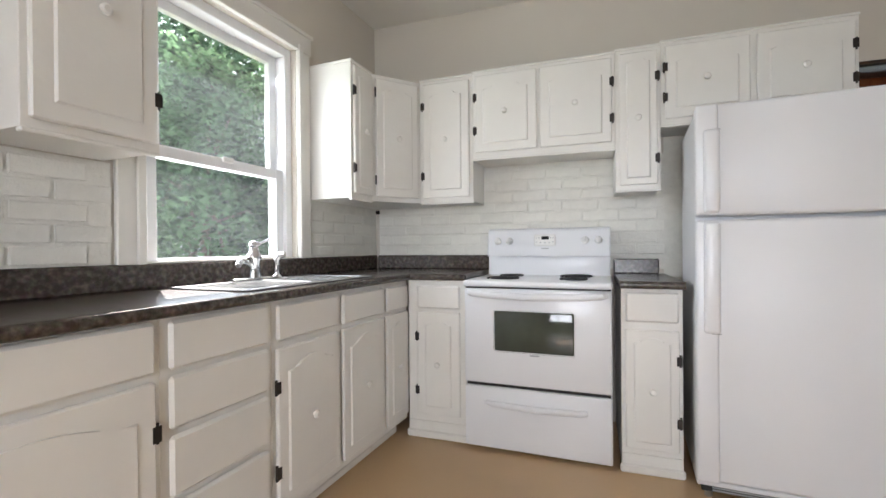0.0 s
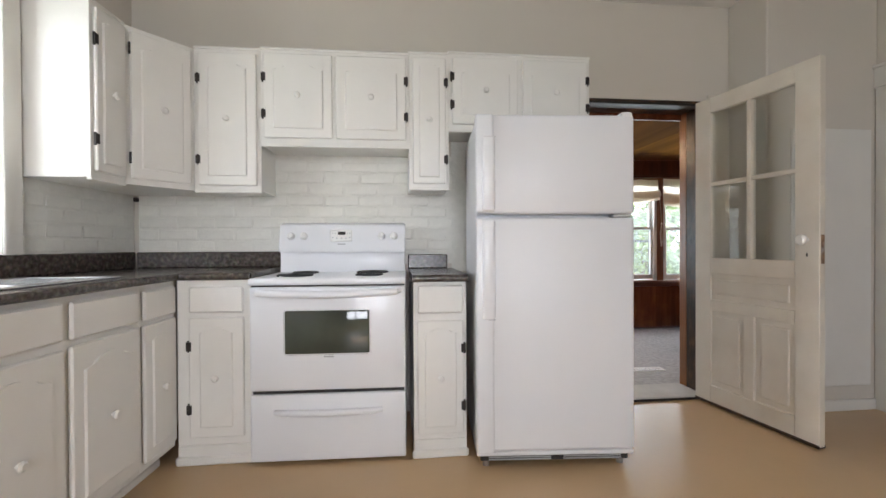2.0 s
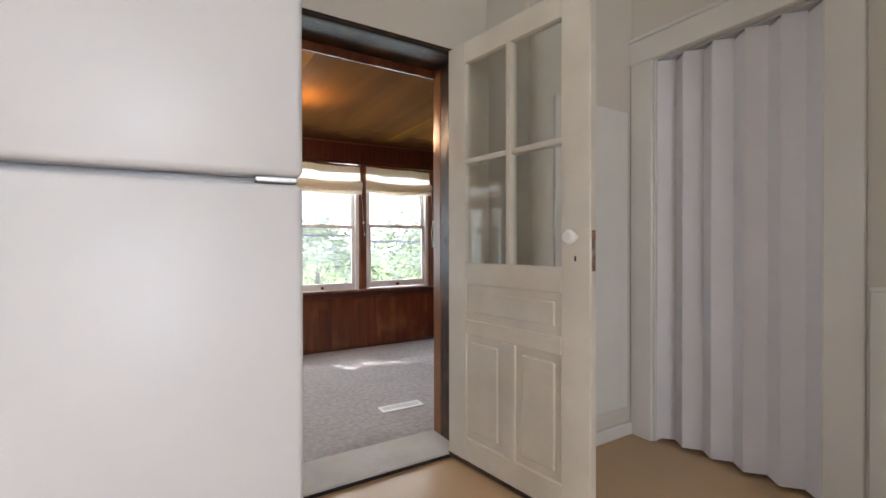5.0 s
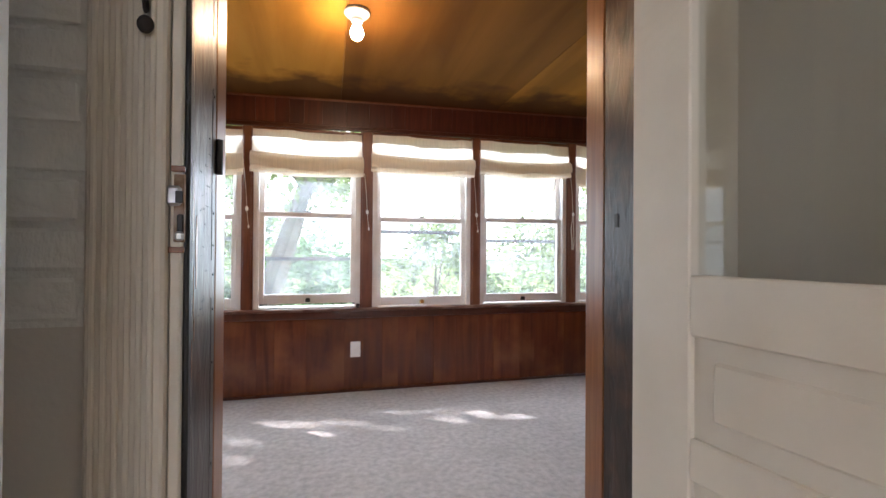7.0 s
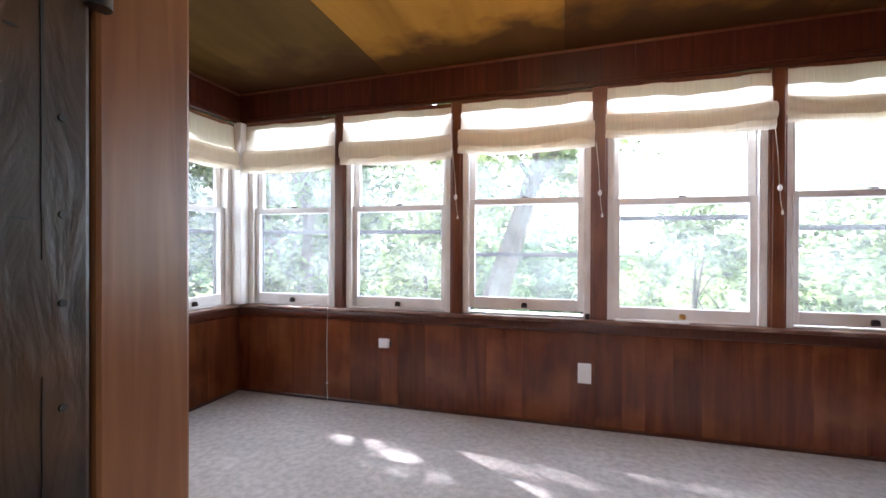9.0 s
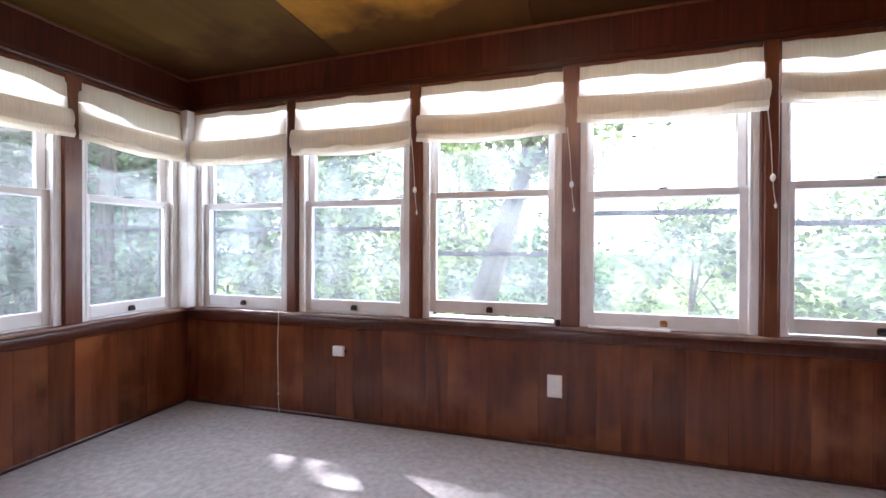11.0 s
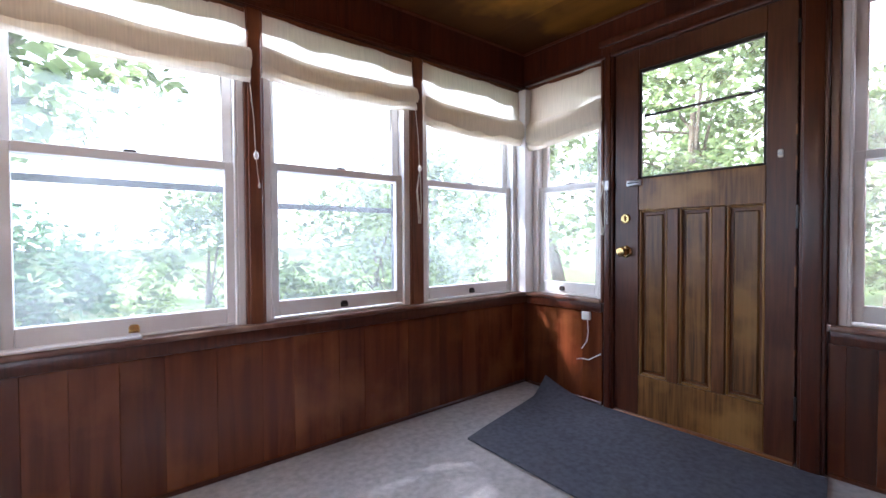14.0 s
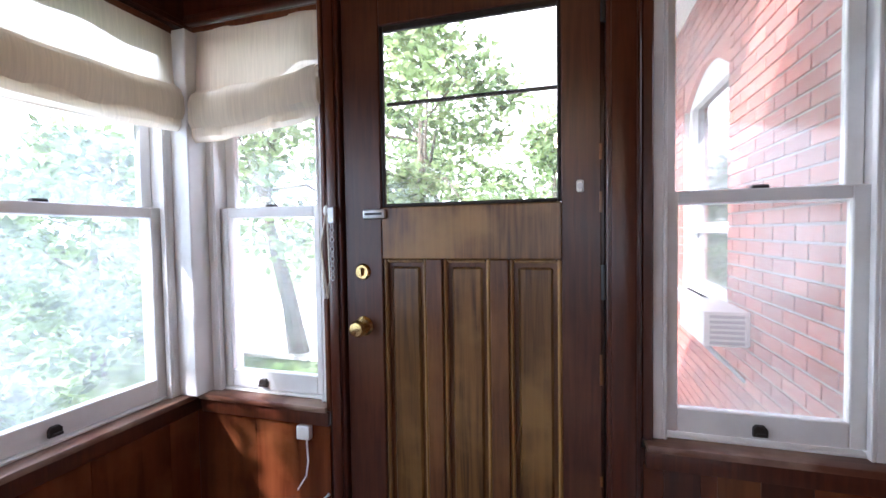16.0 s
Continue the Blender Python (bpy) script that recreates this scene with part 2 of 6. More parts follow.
def wood_material(name, dark, light, rough=0.35, grain=(14, 14, 0.9), random_value=0.3, ring=5.0, coat=0.15, wear=None, wear_amount=0.0, wear_scale=1.6, bump=0.12):
    """Boards with long grain along local z, a tone of their own and worn or faded places."""
    m = bpy.data.materials.new(name)
    m.use_nodes = True
    t = m.node_tree
    n, l = t.nodes, t.links
    p = n["Principled BSDF"]
    p.inputs["Roughness"].default_value, p.inputs["Coat Weight"].default_value = rough, coat
    p.inputs["Coat Roughness"].default_value = 0.25
    tc = n.new("ShaderNodeTexCoord")
    oi = n.new("ShaderNodeObjectInfo")
    add = n.new("ShaderNodeVectorMath")
    add.operation = "MULTIPLY_ADD"
    l.new(oi.outputs["Random"], add.inputs[0])
    add.inputs[1].default_value = (7.3, 5.1, 11.7)
    l.new(tc.outputs["Object"], add.inputs[2])
    mp = n.new("ShaderNodeMapping")
    mp.inputs["Scale"].default_value = grain
    l.new(add.outputs[0], mp.inputs["Vector"])
    k = n.new("ShaderNodeTexNoise")
    k.inputs["Scale"].default_value, k.inputs["Detail"].default_value, k.inputs["Distortion"].default_value = ring, 9.0, 0.6
    l.new(mp.outputs[0], k.inputs["Vector"])
    ramp = n.new("ShaderNodeValToRGB")
    e = ramp.color_ramp.elements
    e[0].position, e[1].position = 0.32, 0.68
    e[0].color, e[1].color = (*dark, 1), (*light, 1)
    l.new(k.outputs[0], ramp.inputs[0])
    col = ramp.outputs[0]
    if wear:
        w = n.new("ShaderNodeTexNoise")
        w.inputs["Scale"].default_value, w.inputs["Detail"].default_value = wear_scale, 7.0
        l.new(add.outputs[0], w.inputs["Vector"])
        r = n.new("ShaderNodeMapRange")
        r.inputs["From Min"].default_value, r.inputs["From Max"].default_value = 0.50, 0.66
        r.inputs["To Min"].default_value, r.inputs["To Max"].default_value = 0.0, wear_amount
        l.new(w.outputs[0], r.inputs["Value"])
        mx = n.new("ShaderNodeMix")
        mx.data_type = "RGBA"
        l.new(r.outputs[0], mx.inputs[0])
        l.new(col, mx.inputs[6])
        mx.inputs[7].default_value = (*wear, 1)
        col = mx.outputs[2]
    if random_value:
        r = n.new("ShaderNodeMapRange")
        r.inputs["To Min"].default_value, r.inputs["To Max"].default_value = 1 - random_value, 1 + random_value
        l.new(oi.outputs["Random"], r.inputs["Value"])
        mx = n.new("ShaderNodeMix")
        mx.data_type, mx.blend_type = "RGBA", "MULTIPLY"
        mx.inputs[0].default_value = 1.0
        l.new(col, mx.inputs[6])
        l.new(r.outputs[0], mx.inputs[7])
        col = mx.outputs[2]
    l.new(col, p.inputs["Base Color"])
    b = n.new("ShaderNodeBump")
    b.inputs["Strength"].default_value, b.inputs["Distance"].default_value = bump, 0.004
    l.new(k.outputs[0], b.inputs["Height"])
    l.new(b.outputs[0], p.inputs["Normal"])
    return m


M["panel_wood"] = wood_material("cedar_board", (0.078, 0.0170, 0.0055), (0.150, 0.041, 0.0130), 0.26, grain=(6, 6, 0.5), random_value=0.25, ring=3.0, wear=(0.25, 0.088, 0.027), wear_amount=0.6, wear_scale=2.6)
M["panel_dark"] = wood_material("dark_cedar_board", (0.040, 0.010, 0.004), (0.075, 0.021, 0.008), 0.3, random_value=0.1, ring=3.0)
M["panel_light"] = wood_material("orange_cedar_board", (0.12, 0.036, 0.009), (0.19, 0.063, 0.018), 0.3, random_value=0.1, ring=3.0)
M["frieze_wood"] = wood_material("dark_red_frieze_board", (0.048, 0.0095, 0.004), (0.092, 0.021, 0.008), 0.32, random_value=0.3, ring=3.0)
M["trim_wood"] = wood_material("stained_trim", (0.048, 0.0115, 0.005), (0.085, 0.022, 0.009), 0.28, random_value=0.12)
M["post_wood"] = wood_material("mullion_wood", (0.095, 0.025, 0.009), (0.16, 0.048, 0.018), 0.32, random_value=0.15, wear=(0.34, 0.16, 0.07), wear_amount=0.4)
M["jamb_orange"] = wood_material("orange_jamb_wood", (0.20, 0.070, 0.020), (0.28, 0.11, 0.036), 0.3, random_value=0.05, coat=0.3)
M["jamb_dark"] = wood_material("dark_jamb_wood", (0.012, 0.006, 0.003), (0.045, 0.020, 0.008), 0.36, grain=(9, 9, 2.6), random_value=0.05, ring=4.0, coat=0.05, wear=(0.13, 0.058, 0.018), wear_amount=0.7, wear_scale=7.0, bump=0.7)
M["door_wood"] = wood_material("oak_door_wood", (0.075, 0.031, 0.009), (0.235, 0.112, 0.030), 0.28, grain=(16, 16, 0.7), random_value=0.2, ring=4.0, wear=(0.33, 0.18, 0.052), wear_amount=0.75, wear_scale=3.4)
M["door_mid"] = wood_material("red_oak_muntin", (0.085, 0.030, 0.010), (0.17, 0.066, 0.022), 0.3, random_value=0.1, wear=(0.27, 0.13, 0.04), wear_amount=0.5, wear_scale=3)
M["door_edge"] = wood_material("worn_golden_moulding", (0.20, 0.10, 0.030), (0.36, 0.20, 0.062), 0.3, random_value=0.15)
M["door_stile"] = wood_material("red_brown_door_stile", (0.050, 0.0135, 0.006), (0.090, 0.027, 0.012), 0.3, random_value=0.05, wear=(0.22, 0.10, 0.045), wear_amount=0.3, wear_scale=2)
M["sill_wood"] = wood_material("worn_sill", (0.085, 0.026, 0.012), (0.15, 0.055, 0.028), 0.4, grain=(0.9, 14, 14), random_value=0.05, wear=(0.45, 0.33, 0.24), wear_amount=0.5, wear_scale=4)


def plywood_sheets():
    """Plywood sheets of differing tone side by side, water-stained in scallops along the outer edge."""
    m = wood_material("stained_plywood", (0.62, 0.60, 0.56), (1.0, 1.0, 1.0), 0.55, (2.0, 0.22, 2), 0.0, 2.4, 0.0, None, 0.0, 1.5, 0.05)
    t = m.node_tree
    n, l = t.nodes, t.links
    p = n["Principled BSDF"]
    src = p.inputs["Base Color"].links[0].from_socket
    tc = n.new("ShaderNodeTexCoord")
    sep = n.new("ShaderNodeSeparateXYZ")
    l.new(tc.outputs["Object"], sep.inputs[0])
    mr = n.new("ShaderNodeMapRange")
    mr.inputs["From Min"].default_value, mr.inputs["From Max"].default_value = -1.0, 5.0
    l.new(sep.outputs["X"], mr.inputs["Value"])
    ramp = n.new("ShaderNodeValToRGB")
    ramp.color_ramp.interpolation = "CONSTANT"
    for x, c in ((-1.0, (0.120, 0.064, 0.014)), (0.445, (0.40, 0.184, 0.023)), (1.55, (0.185, 0.078, 0.011)), (2.765, (0.30, 0.132, 0.016)), (3.98, (0.20, 0.083, 0.012))):
        e = ramp.color_ramp.elements[0] if x == -1.0 else ramp.color_ramp.elements.new((x + 1) / 6)
        e.position, e.color = (x + 1) / 6, (*c, 1)
    l.new(mr.outputs[0], ramp.inputs[0])
    x1 = n.new("ShaderNodeMix")
    x1.data_type, x1.blend_type = "RGBA", "MULTIPLY"
    x1.inputs[0].default_value = 1.0
    l.new(src, x1.inputs[6])
    l.new(ramp.outputs[0], x1.inputs[7])
    k = n.new("ShaderNodeTexNoise")
    k.inputs["Scale"].default_value, k.inputs["Detail"].default_value = 4.2, 3.0
    l.new(tc.outputs["Object"], k.inputs["Vector"])
    ma = n.new("ShaderNodeMath")
    ma.operation = "MULTIPLY_ADD"
    ma.inputs[1].default_value = 0.9
    l.new(k.outputs[0], ma.inputs[0])
    l.new(sep.outputs["Y"], ma.inputs[2])
    st = n.new("ShaderNodeMapRange")
    st.inputs["From Min"].default_value, st.inputs["From Max"].default_value = 5.52, 5.80
    st.inputs["To Max"].default_value = 0.85
    l.new(ma.outputs[0], st.inputs["Value"])
    x2 = n.new("ShaderNodeMix")
    x2.data_type = "RGBA"
    l.new(st.outputs[0], x2.inputs[0])
    l.new(x1.outputs[2], x2.inputs[6])
    x2.inputs[7].default_value = (0.055, 0.020, 0.008, 1)
    l.new(x2.outputs[2], p.inputs["Base Color"])
    p.inputs["Roughness"].default_value, p.inputs["Specular IOR Level"].default_value = 0.8, 0.06
    return m


M["ply_sheet"] = plywood_sheets()


def laminate():
    m = material("brown_speckled_laminate", (0.13, 0.095, 0.075), 0.22)
    t = m.node_tree
    n, l = t.nodes, t.links
    p = n["Principled BSDF"]
    tc = n.new("ShaderNodeTexCoord")
    a, b = n.new("ShaderNodeTexNoise"), n.new("ShaderNodeTexVoronoi")
    a.inputs["Scale"].default_value, a.inputs["Detail"].default_value = 48.0, 8.0
    b.inputs["Scale"].default_value = 70.0
    l.new(tc.outputs["Object"], a.inputs["Vector"])
    l.new(tc.outputs["Object"], b.inputs["Vector"])
    ramp = n.new("ShaderNodeValToRGB")
    for pos, c in ((0.0, (0.016, 0.011, 0.008)), (0.42, (0.045, 0.031, 0.022)), (0.56, (0.082, 0.060, 0.045)), (0.78, (0.16, 0.122, 0.094))):
        e = ramp.color_ramp.elements[0] if pos == 0.0 else ramp.color_ramp.elements.new(pos)
        e.position, e.color = pos, (*c, 1)
    l.new(a.outputs[0], ramp.inputs[0])
    mx = n.new("ShaderNodeMix")
    mx.data_type, mx.blend_type = "RGBA", "OVERLAY"
    mx.inputs[0].default_value = 0.15
    l.new(ramp.outputs[0], mx.inputs[6])
    l.new(b.outputs["Color"], mx.inputs[7])
    sat = n.new("ShaderNodeHueSaturation")
    sat.inputs["Saturation"].default_value = 0.75
    l.new(mx.outputs[2], sat.inputs["Color"])
    l.new(sat.outputs[0], p.inputs["Base Color"])
    return m


M["laminate"] = laminate()


def fabric():
    m = bpy.data.materials.new("cream_shade_fabric")
    m.use_nodes = True
    t = m.node_tree
    n, l = t.nodes, t.links
    n.remove(n["Principled BSDF"])
    tc = n.new("ShaderNodeTexCoord")
    mp = n.new("ShaderNodeMapping")
    mp.inputs["Scale"].default_value = (70, 1, 4)
    l.new(tc.outputs["Object"], mp.inputs["Vector"])
    k = n.new("ShaderNodeTexNoise")
    k.inputs["Scale"].default_value = 2.0
    l.new(mp.outputs[0], k.inputs["Vector"])
    r = n.new("ShaderNodeMapRange")
    r.inputs["To Min"].default_value, r.inputs["To Max"].default_value = 0.8, 1.12
    l.new(k.outputs[0], r.inputs["Value"])
    ends = []
    for c, kind in (((0.82, 0.73, 0.60), "ShaderNodeBsdfDiffuse"), ((0.86, 0.80, 0.68), "ShaderNodeBsdfTranslucent")):
        x = n.new("ShaderNodeMix")
        x.data_type, x.blend_type = "RGBA", "MULTIPLY"
        x.inputs[0].default_value = 1.0
        x.inputs[6].default_value = (*c, 1)
        l.new(r.outputs[0], x.inputs[7])
        s = n.new(kind)
        l.new(x.outputs[2], s.inputs[0])
        ends.append(s)
    a = n.new("ShaderNodeMixShader")
    a.inputs[0].default_value = 0.4
    l.new(ends[0].outputs[0], a.inputs[1])
    l.new(ends[1].outputs[0], a.inputs[2])
    l.new(a.outputs[0], n["Material Output"].inputs[0])
    return m


M["fabric"] = fabric()

# ---- mesh helpers ----


def bx(bm, x0, x1, y0, y1, z0, z1, bev=0.0, seg=1):
    """A box, with rounded edges where bev is given."""
    v = [bm.verts.new((x, y, z)) for z in (z0, z1) for y in (y0, y1) for x in (x0, x1)]
    fs = [bm.faces.new([v[i] for i in q]) for q in ((0, 2, 3, 1), (4, 5, 7, 6), (0, 1, 5, 4), (2, 6, 7, 3), (0, 4, 6, 2), (1, 3, 7, 5))]
    if bev:
        bmesh.ops.bevel(bm, geom=list({e for f in fs for e in f.edges}), offset=bev, segments=seg, affect="EDGES", profile=0.5)
    return bm


def prism(bm, poly, y0, y1, bev=0.0):
    """A polygon in the xz plane, pushed from y0 (front) to y1; bev chamfers the front edge."""
    a = [bm.verts.new((x, y0, z)) for x, z in poly]
    b = [bm.verts.new((x, y1, z)) for x, z in poly]
    front = bm.faces.new(a)
    bm.faces.new(b[::-1])
    k = len(poly)
    for i in range(k):
        bm.faces.new((a[(i + 1) % k], a[i], b[i], b[(i + 1) % k]))
    if bev:
        bmesh.ops.bevel(bm, geom=list(front.edges), offset=bev, segments=1, affect="EDGES")
    return bm


def cyl(bm, p0, p1, r0, r1=None, seg=16, caps=True):
    p0, p1 = Vector(p0), Vector(p1)
    r1 = r0 if r1 is None else r1
    d = p1 - p0
    m = Matrix.Translation((p0 + p1) / 2) @ d.to_track_quat("Z", "Y").to_matrix().to_4x4()
    bmesh.ops.create_cone(bm, cap_ends=caps, segments=seg, radius1=r0, radius2=r1, depth=d.length, matrix=m)
    return bm


def tube(bm, pts, radii, seg=8):
    """A tube along points, with a radius for each."""
    pts = [Vector(p) for p in pts]
    if not hasattr(radii, "__len__"):
        radii = [radii] * len(pts)
    rings = []
    side = None
    for i, p in enumerate(pts):
        d = (pts[min(i + 1, len(pts) - 1)] - pts[max(i - 1, 0)]).normalized()
        if side is None:
            side = d.orthogonal().normalized()
        side = (side - d * side.dot(d)).normalized()
        up = d.cross(side)
        rings.append([bm.verts.new(p + radii[i] * (math.cos(a) * side + math.sin(a) * up)) for a in (2 * math.pi * j / seg for j in range(seg))])
    for a, b in zip(rings, rings[1:]):
        for j in range(seg):
            bm.faces.new((a[j], a[(j + 1) % seg], b[(j + 1) % seg], b[j]))
    bm.faces.new(rings[0][::-1])
    bm.faces.new(rings[-1])
    return bm


def ball(bm, c, r, scale=(1, 1, 1), u=14, v=9):
    bmesh.ops.create_uvsphere(bm, u_segments=u, v_segments=v, radius=r, matrix=Matrix.Translation(c) @ Matrix.Diagonal((*scale, 1)))
    return bm


def lathe(bm, profile, c=(0, 0, 0), axis="z", seg=20):
    """Turns (radius, height) pairs round an axis through c."""
    rings = []
    for r, h in profile:
        ring = []
        for j in range(seg):
            a = 2 * math.pi * j / seg
            p = (r * math.cos(a), r * math.sin(a), h)
            if axis == "y":
                p = (p[0], h, p[1])
            elif axis == "x":
                p = (h, p[0], p[1])
            ring.append(bm.verts.new(Vector(c) + Vector(p)))
        rings.append(ring)
    for a, b in zip(rings, rings[1:]):
        for j in range(seg):
            bm.faces.new((a[j], a[(j + 1) % seg], b[(j + 1) % seg], b[j]))
    bm.faces.new(rings[0][::-1])
    bm.faces.new(rings[-1])
    return bm


def mesh_of(name, bm, mat, smooth=False):
    bmesh.ops.recalc_face_normals(bm, faces=bm.faces)
    me = bpy.data.meshes.new(name)
    bm.to_mesh(me)
    bm.free()
    me.materials.append(M[mat])
    if smooth:
        me.shade_smooth()
        me.set_sharp_from_angle(angle=radians(35))
    return me


def part(name, bm, mat, parent, label="", smooth=False, m=None):
    """One mesh under a thing or under a part."""
    ob = new(name, mesh_of(name, bm, mat, smooth))
    ob.parent = parent
    if m is not None:
        ob.matrix_basis = m
    return tagged(ob, label)


def thing(name, label, category, m=None, group=""):
    ob = new(name)
    ob.empty_display_size = 0.05
    if m is not None:
        ob.matrix_basis = m
    return tagged(ob, label, category, group)


def solid(name, bm, mat, label, category, m=None, group="", smooth=False):
    ob = new(name, mesh_of(name, bm, mat, smooth))
    if m is not None:
        ob.matrix_basis = m
    return tagged(ob, label, category, group)


def structure(name, bm, mat, label, category, m=None, smooth=False):
    if bm.verts:
        ob = solid(name, bm, mat, label, category, m, smooth=smooth)
    else:
        ob = thing(name, label, category, m)
    return tagged(ob, kind="structure")


B = bmesh.new

# ---- the kitchen shell ----
KN = 3.02          # kitchen face of the wall to the porch
KE = 3.078         # kitchen face of the east wall
KS = -3.1          # south wall behind the walk
KH = 2.70          # kitchen ceiling
PF = 0.03          # porch floor
SLANT = 3.5        # the west wall stands this far out of square
WM = pose(-1.56, KN, 0, 0, 0, 90 - SLANT)   # west wall frame: x = -distance from the corner, -y = into the room
NM = pose(0, KN, 0)                          # north wall frame: -y = into the room
DX0, DX1, DH = 1.270, 2.122, 2.03            # doorway to the porch

b = B(); bx(b, -2.4, KE + 0.15, KS - 0.2, KN, -0.12, 0)
structure("floor_kitchen", b, "floor", "worn tan sheet vinyl kitchen floor", "floor")
b = B(); bx(b, -2.4, KE + 0.15, KS - 0.2, KN + 0.25, KH, KH + 0.15)
structure("ceiling_kitchen", b, "ceiling", "plain off-white painted kitchen ceiling", "ceiling")

b = B()
bx(b, -2.0, DX0 - 0.02, KN, 3.258, -0.1, KH)
bx(b, DX1 + 0.02, KE + 0.15, KN, 3.258, -0.1, KH)
bx(b, DX0 - 0.02, DX1 + 0.02, KN, 3.258, DH + 0.02, KH)
wall_north = structure("wall_north", b, "wall", "cream painted kitchen wall above the cabinets", "wall")

WU0, WU1, WZ0, WZ1 = 0.85, 1.71, 1.035, 2.20   # west window opening
b = B()
bx(b, -WU0, 0.3, 0, 0.2, 0, KH)
bx(b, -6.6, -WU1, 0, 0.2, 0, KH)
bx(b, -WU1, -WU0, 0, 0.2, 0, WZ0)
bx(b, -WU1, -WU0, 0, 0.2, WZ1, KH)
wall_west = structure("wall_west", b, "wall", "cream painted kitchen wall round the sink window", "wall", WM)

AY0, AY1, AH = 1.842, 2.57, 2.055               # folding door opening in the east wall
b = B()
bx(b, KE, KE + 0.14, AY1, KN, 0, KH)
bx(b, KE, KE + 0.14, KS, AY0, 0, KH)
bx(b, KE, KE + 0.14, AY0, AY1, AH, KH)
wall_east = structure("wall_east", b, "wall", "cream painted kitchen wall with a folding door", "wall")
b = B(); bx(b, KE + 0.145, KE + 0.75, AY0 - 0.2, AY1 + 0.2, 0, KH)
structure("wall_closet", b, "wall", "plain wall closing the closet", "wall")

SX0, SX1, SZ0, SZ1 = -0.45, 0.85, 0.75, 2.25      # window behind the walk, seen only mirrored in the oven glass
b = B()
bx(b, -2.4, SX0, KS - 0.2, KS, 0, KH)
bx(b, SX1, KE + 0.15, KS - 0.2, KS, 0, KH)
bx(b, SX0, SX1, KS - 0.2, KS, 0, SZ0)
bx(b, SX0, SX1, KS - 0.2, KS, SZ1, KH)
structure("wall_south", b, "wall", "cream painted kitchen wall with a wide window", "wall")

# chimney breast with a flush cupboard beside the open door
b = B()
bx(b, 2.30, KE, 2.70, KN, 0, KH, 0.006)
chimney = structure("wall_chimney", b, "wall", "cream boxed-in chimney breast in the corner", "wall")
b = B(); bx(b, 2.46, 3.02, 2.685, 2.70, 0.16, 1.79, 0.004)
part("cupboard_door", b, "trim", chimney, "flush painted cupboard door")
b = B(); bx(b, 2.30, KE - 0.015, 2.682, 2.70, 0, 0.07, 0.005)
part("baseboard", b, "trim", chimney)
b = B(); bx(b, KE - 0.02, KE, 1.39, AY0 - 0.135, 0, 0.11, 0.006)
structure("baseboard", b, "trim", "cream painted baseboard by the folding door", "baseboard")
b = B()
bx(b, KE - 0.012, KE, 1.39, AY0 - 0.135, 0.115, 0.885, 0.003)
bx(b, KE - 0.022, KE, 1.39, AY0 - 0.135, 0.885, 0.905, 0.003)
structure("wainscot", b, "trim", "painted wainscot panel with a thin cap", "wainscot")

# ---- openings of the kitchen ----


def casing(name, parent, u0, u1, z0, z1, w, mat, depth=0.02, fluted=False, label=""):
    """A flat surround on three sides of an opening, in its wall's frame, as separate boards."""
    for x0, x1 in ((u0 - w, u0), (u1, u1 + w)):
        c = B(); bx(c, x0, x1, -depth, 0, z0, z1, 0.004)
        if fluted:
            for i in range(5):
                xx = x0 + w * (0.18 + 0.145 * i)
                bx(c, xx, xx + 0.009, -depth - 0.004, -depth + 0.001, z0, z1, 0.002)
        part(name, c, mat, parent, label)
    c = B(); bx(c, u0 - w - 0.01, u1 + w + 0.01, -depth - 0.004, 0, z1, z1 + w, 0.004)
    bx(c, u0 - w - 0.02, u1 + w + 0.02, -depth - 0.014, 0, z1 + w, z1 + w + 0.02, 0.004)
    part(name, c, mat, parent, label)


def sash(parent, x0, x1, z0, z1, y0, y1, mat, glass, stile=0.045, rail_b=0.045, rail_t=0.04, name="sash"):
    c = B()
    bx(c, x0, x0 + stile, y0, y1, z0, z1, 0.003)
    bx(c, x1 - stile, x1, y0, y1, z0, z1, 0.003)
    bx(c, x0 + stile, x1 - stile, y0, y1, z0, z0 + rail_b, 0.003)
    bx(c, x0 + stile, x1 - stile, y0, y1, z1 - rail_t, z1, 0.003)
    s = part(name, c, mat, parent)
    c = B(); ym = (y0 + y1) / 2
    bx(c, x0 + stile - 0.004, x1 - stile + 0.004, ym - 0.002, ym + 0.002, z0 + rail_b - 0.004, z1 - rail_t + 0.004)
    g = part("pane", c, glass, s)
    g.visible_shadow = False
    return s


# west window over the sink
uc = (WU0 + WU1) / 2
win = structure("window_1", B(), "vinyl_white", "white vinyl double-hung window over the sink", "window", WM)
bm0 = B()
hw0, hw1 = -WU1, -WU0
for x0, x1, z0, z1 in ((hw0, hw0 + 0.05, WZ0, WZ1), (hw1 - 0.05, hw1, WZ0, WZ1), (hw0 + 0.05, hw1 - 0.05, WZ1 - 0.05, WZ1), (hw0 + 0.05, hw1 - 0.05, WZ0, WZ0 + 0.006)):
    bx(bm0, x0, x1, 0.03, 0.16, z0, z1, 0.004)
part("window_frame", bm0, "vinyl_white", win)
sash(win, hw0 + 0.05, hw1 - 0.05, WZ0 + 0.006, 1.52, 0.05, 0.085, "vinyl_white", "sink_glass", 0.05, 0.014, 0.05)
sash(win, hw0 + 0.05, hw1 - 0.05, 1.475, WZ1 - 0.05, 0.095, 0.13, "vinyl_white", "sink_glass", 0.05, 0.045, 0.045)
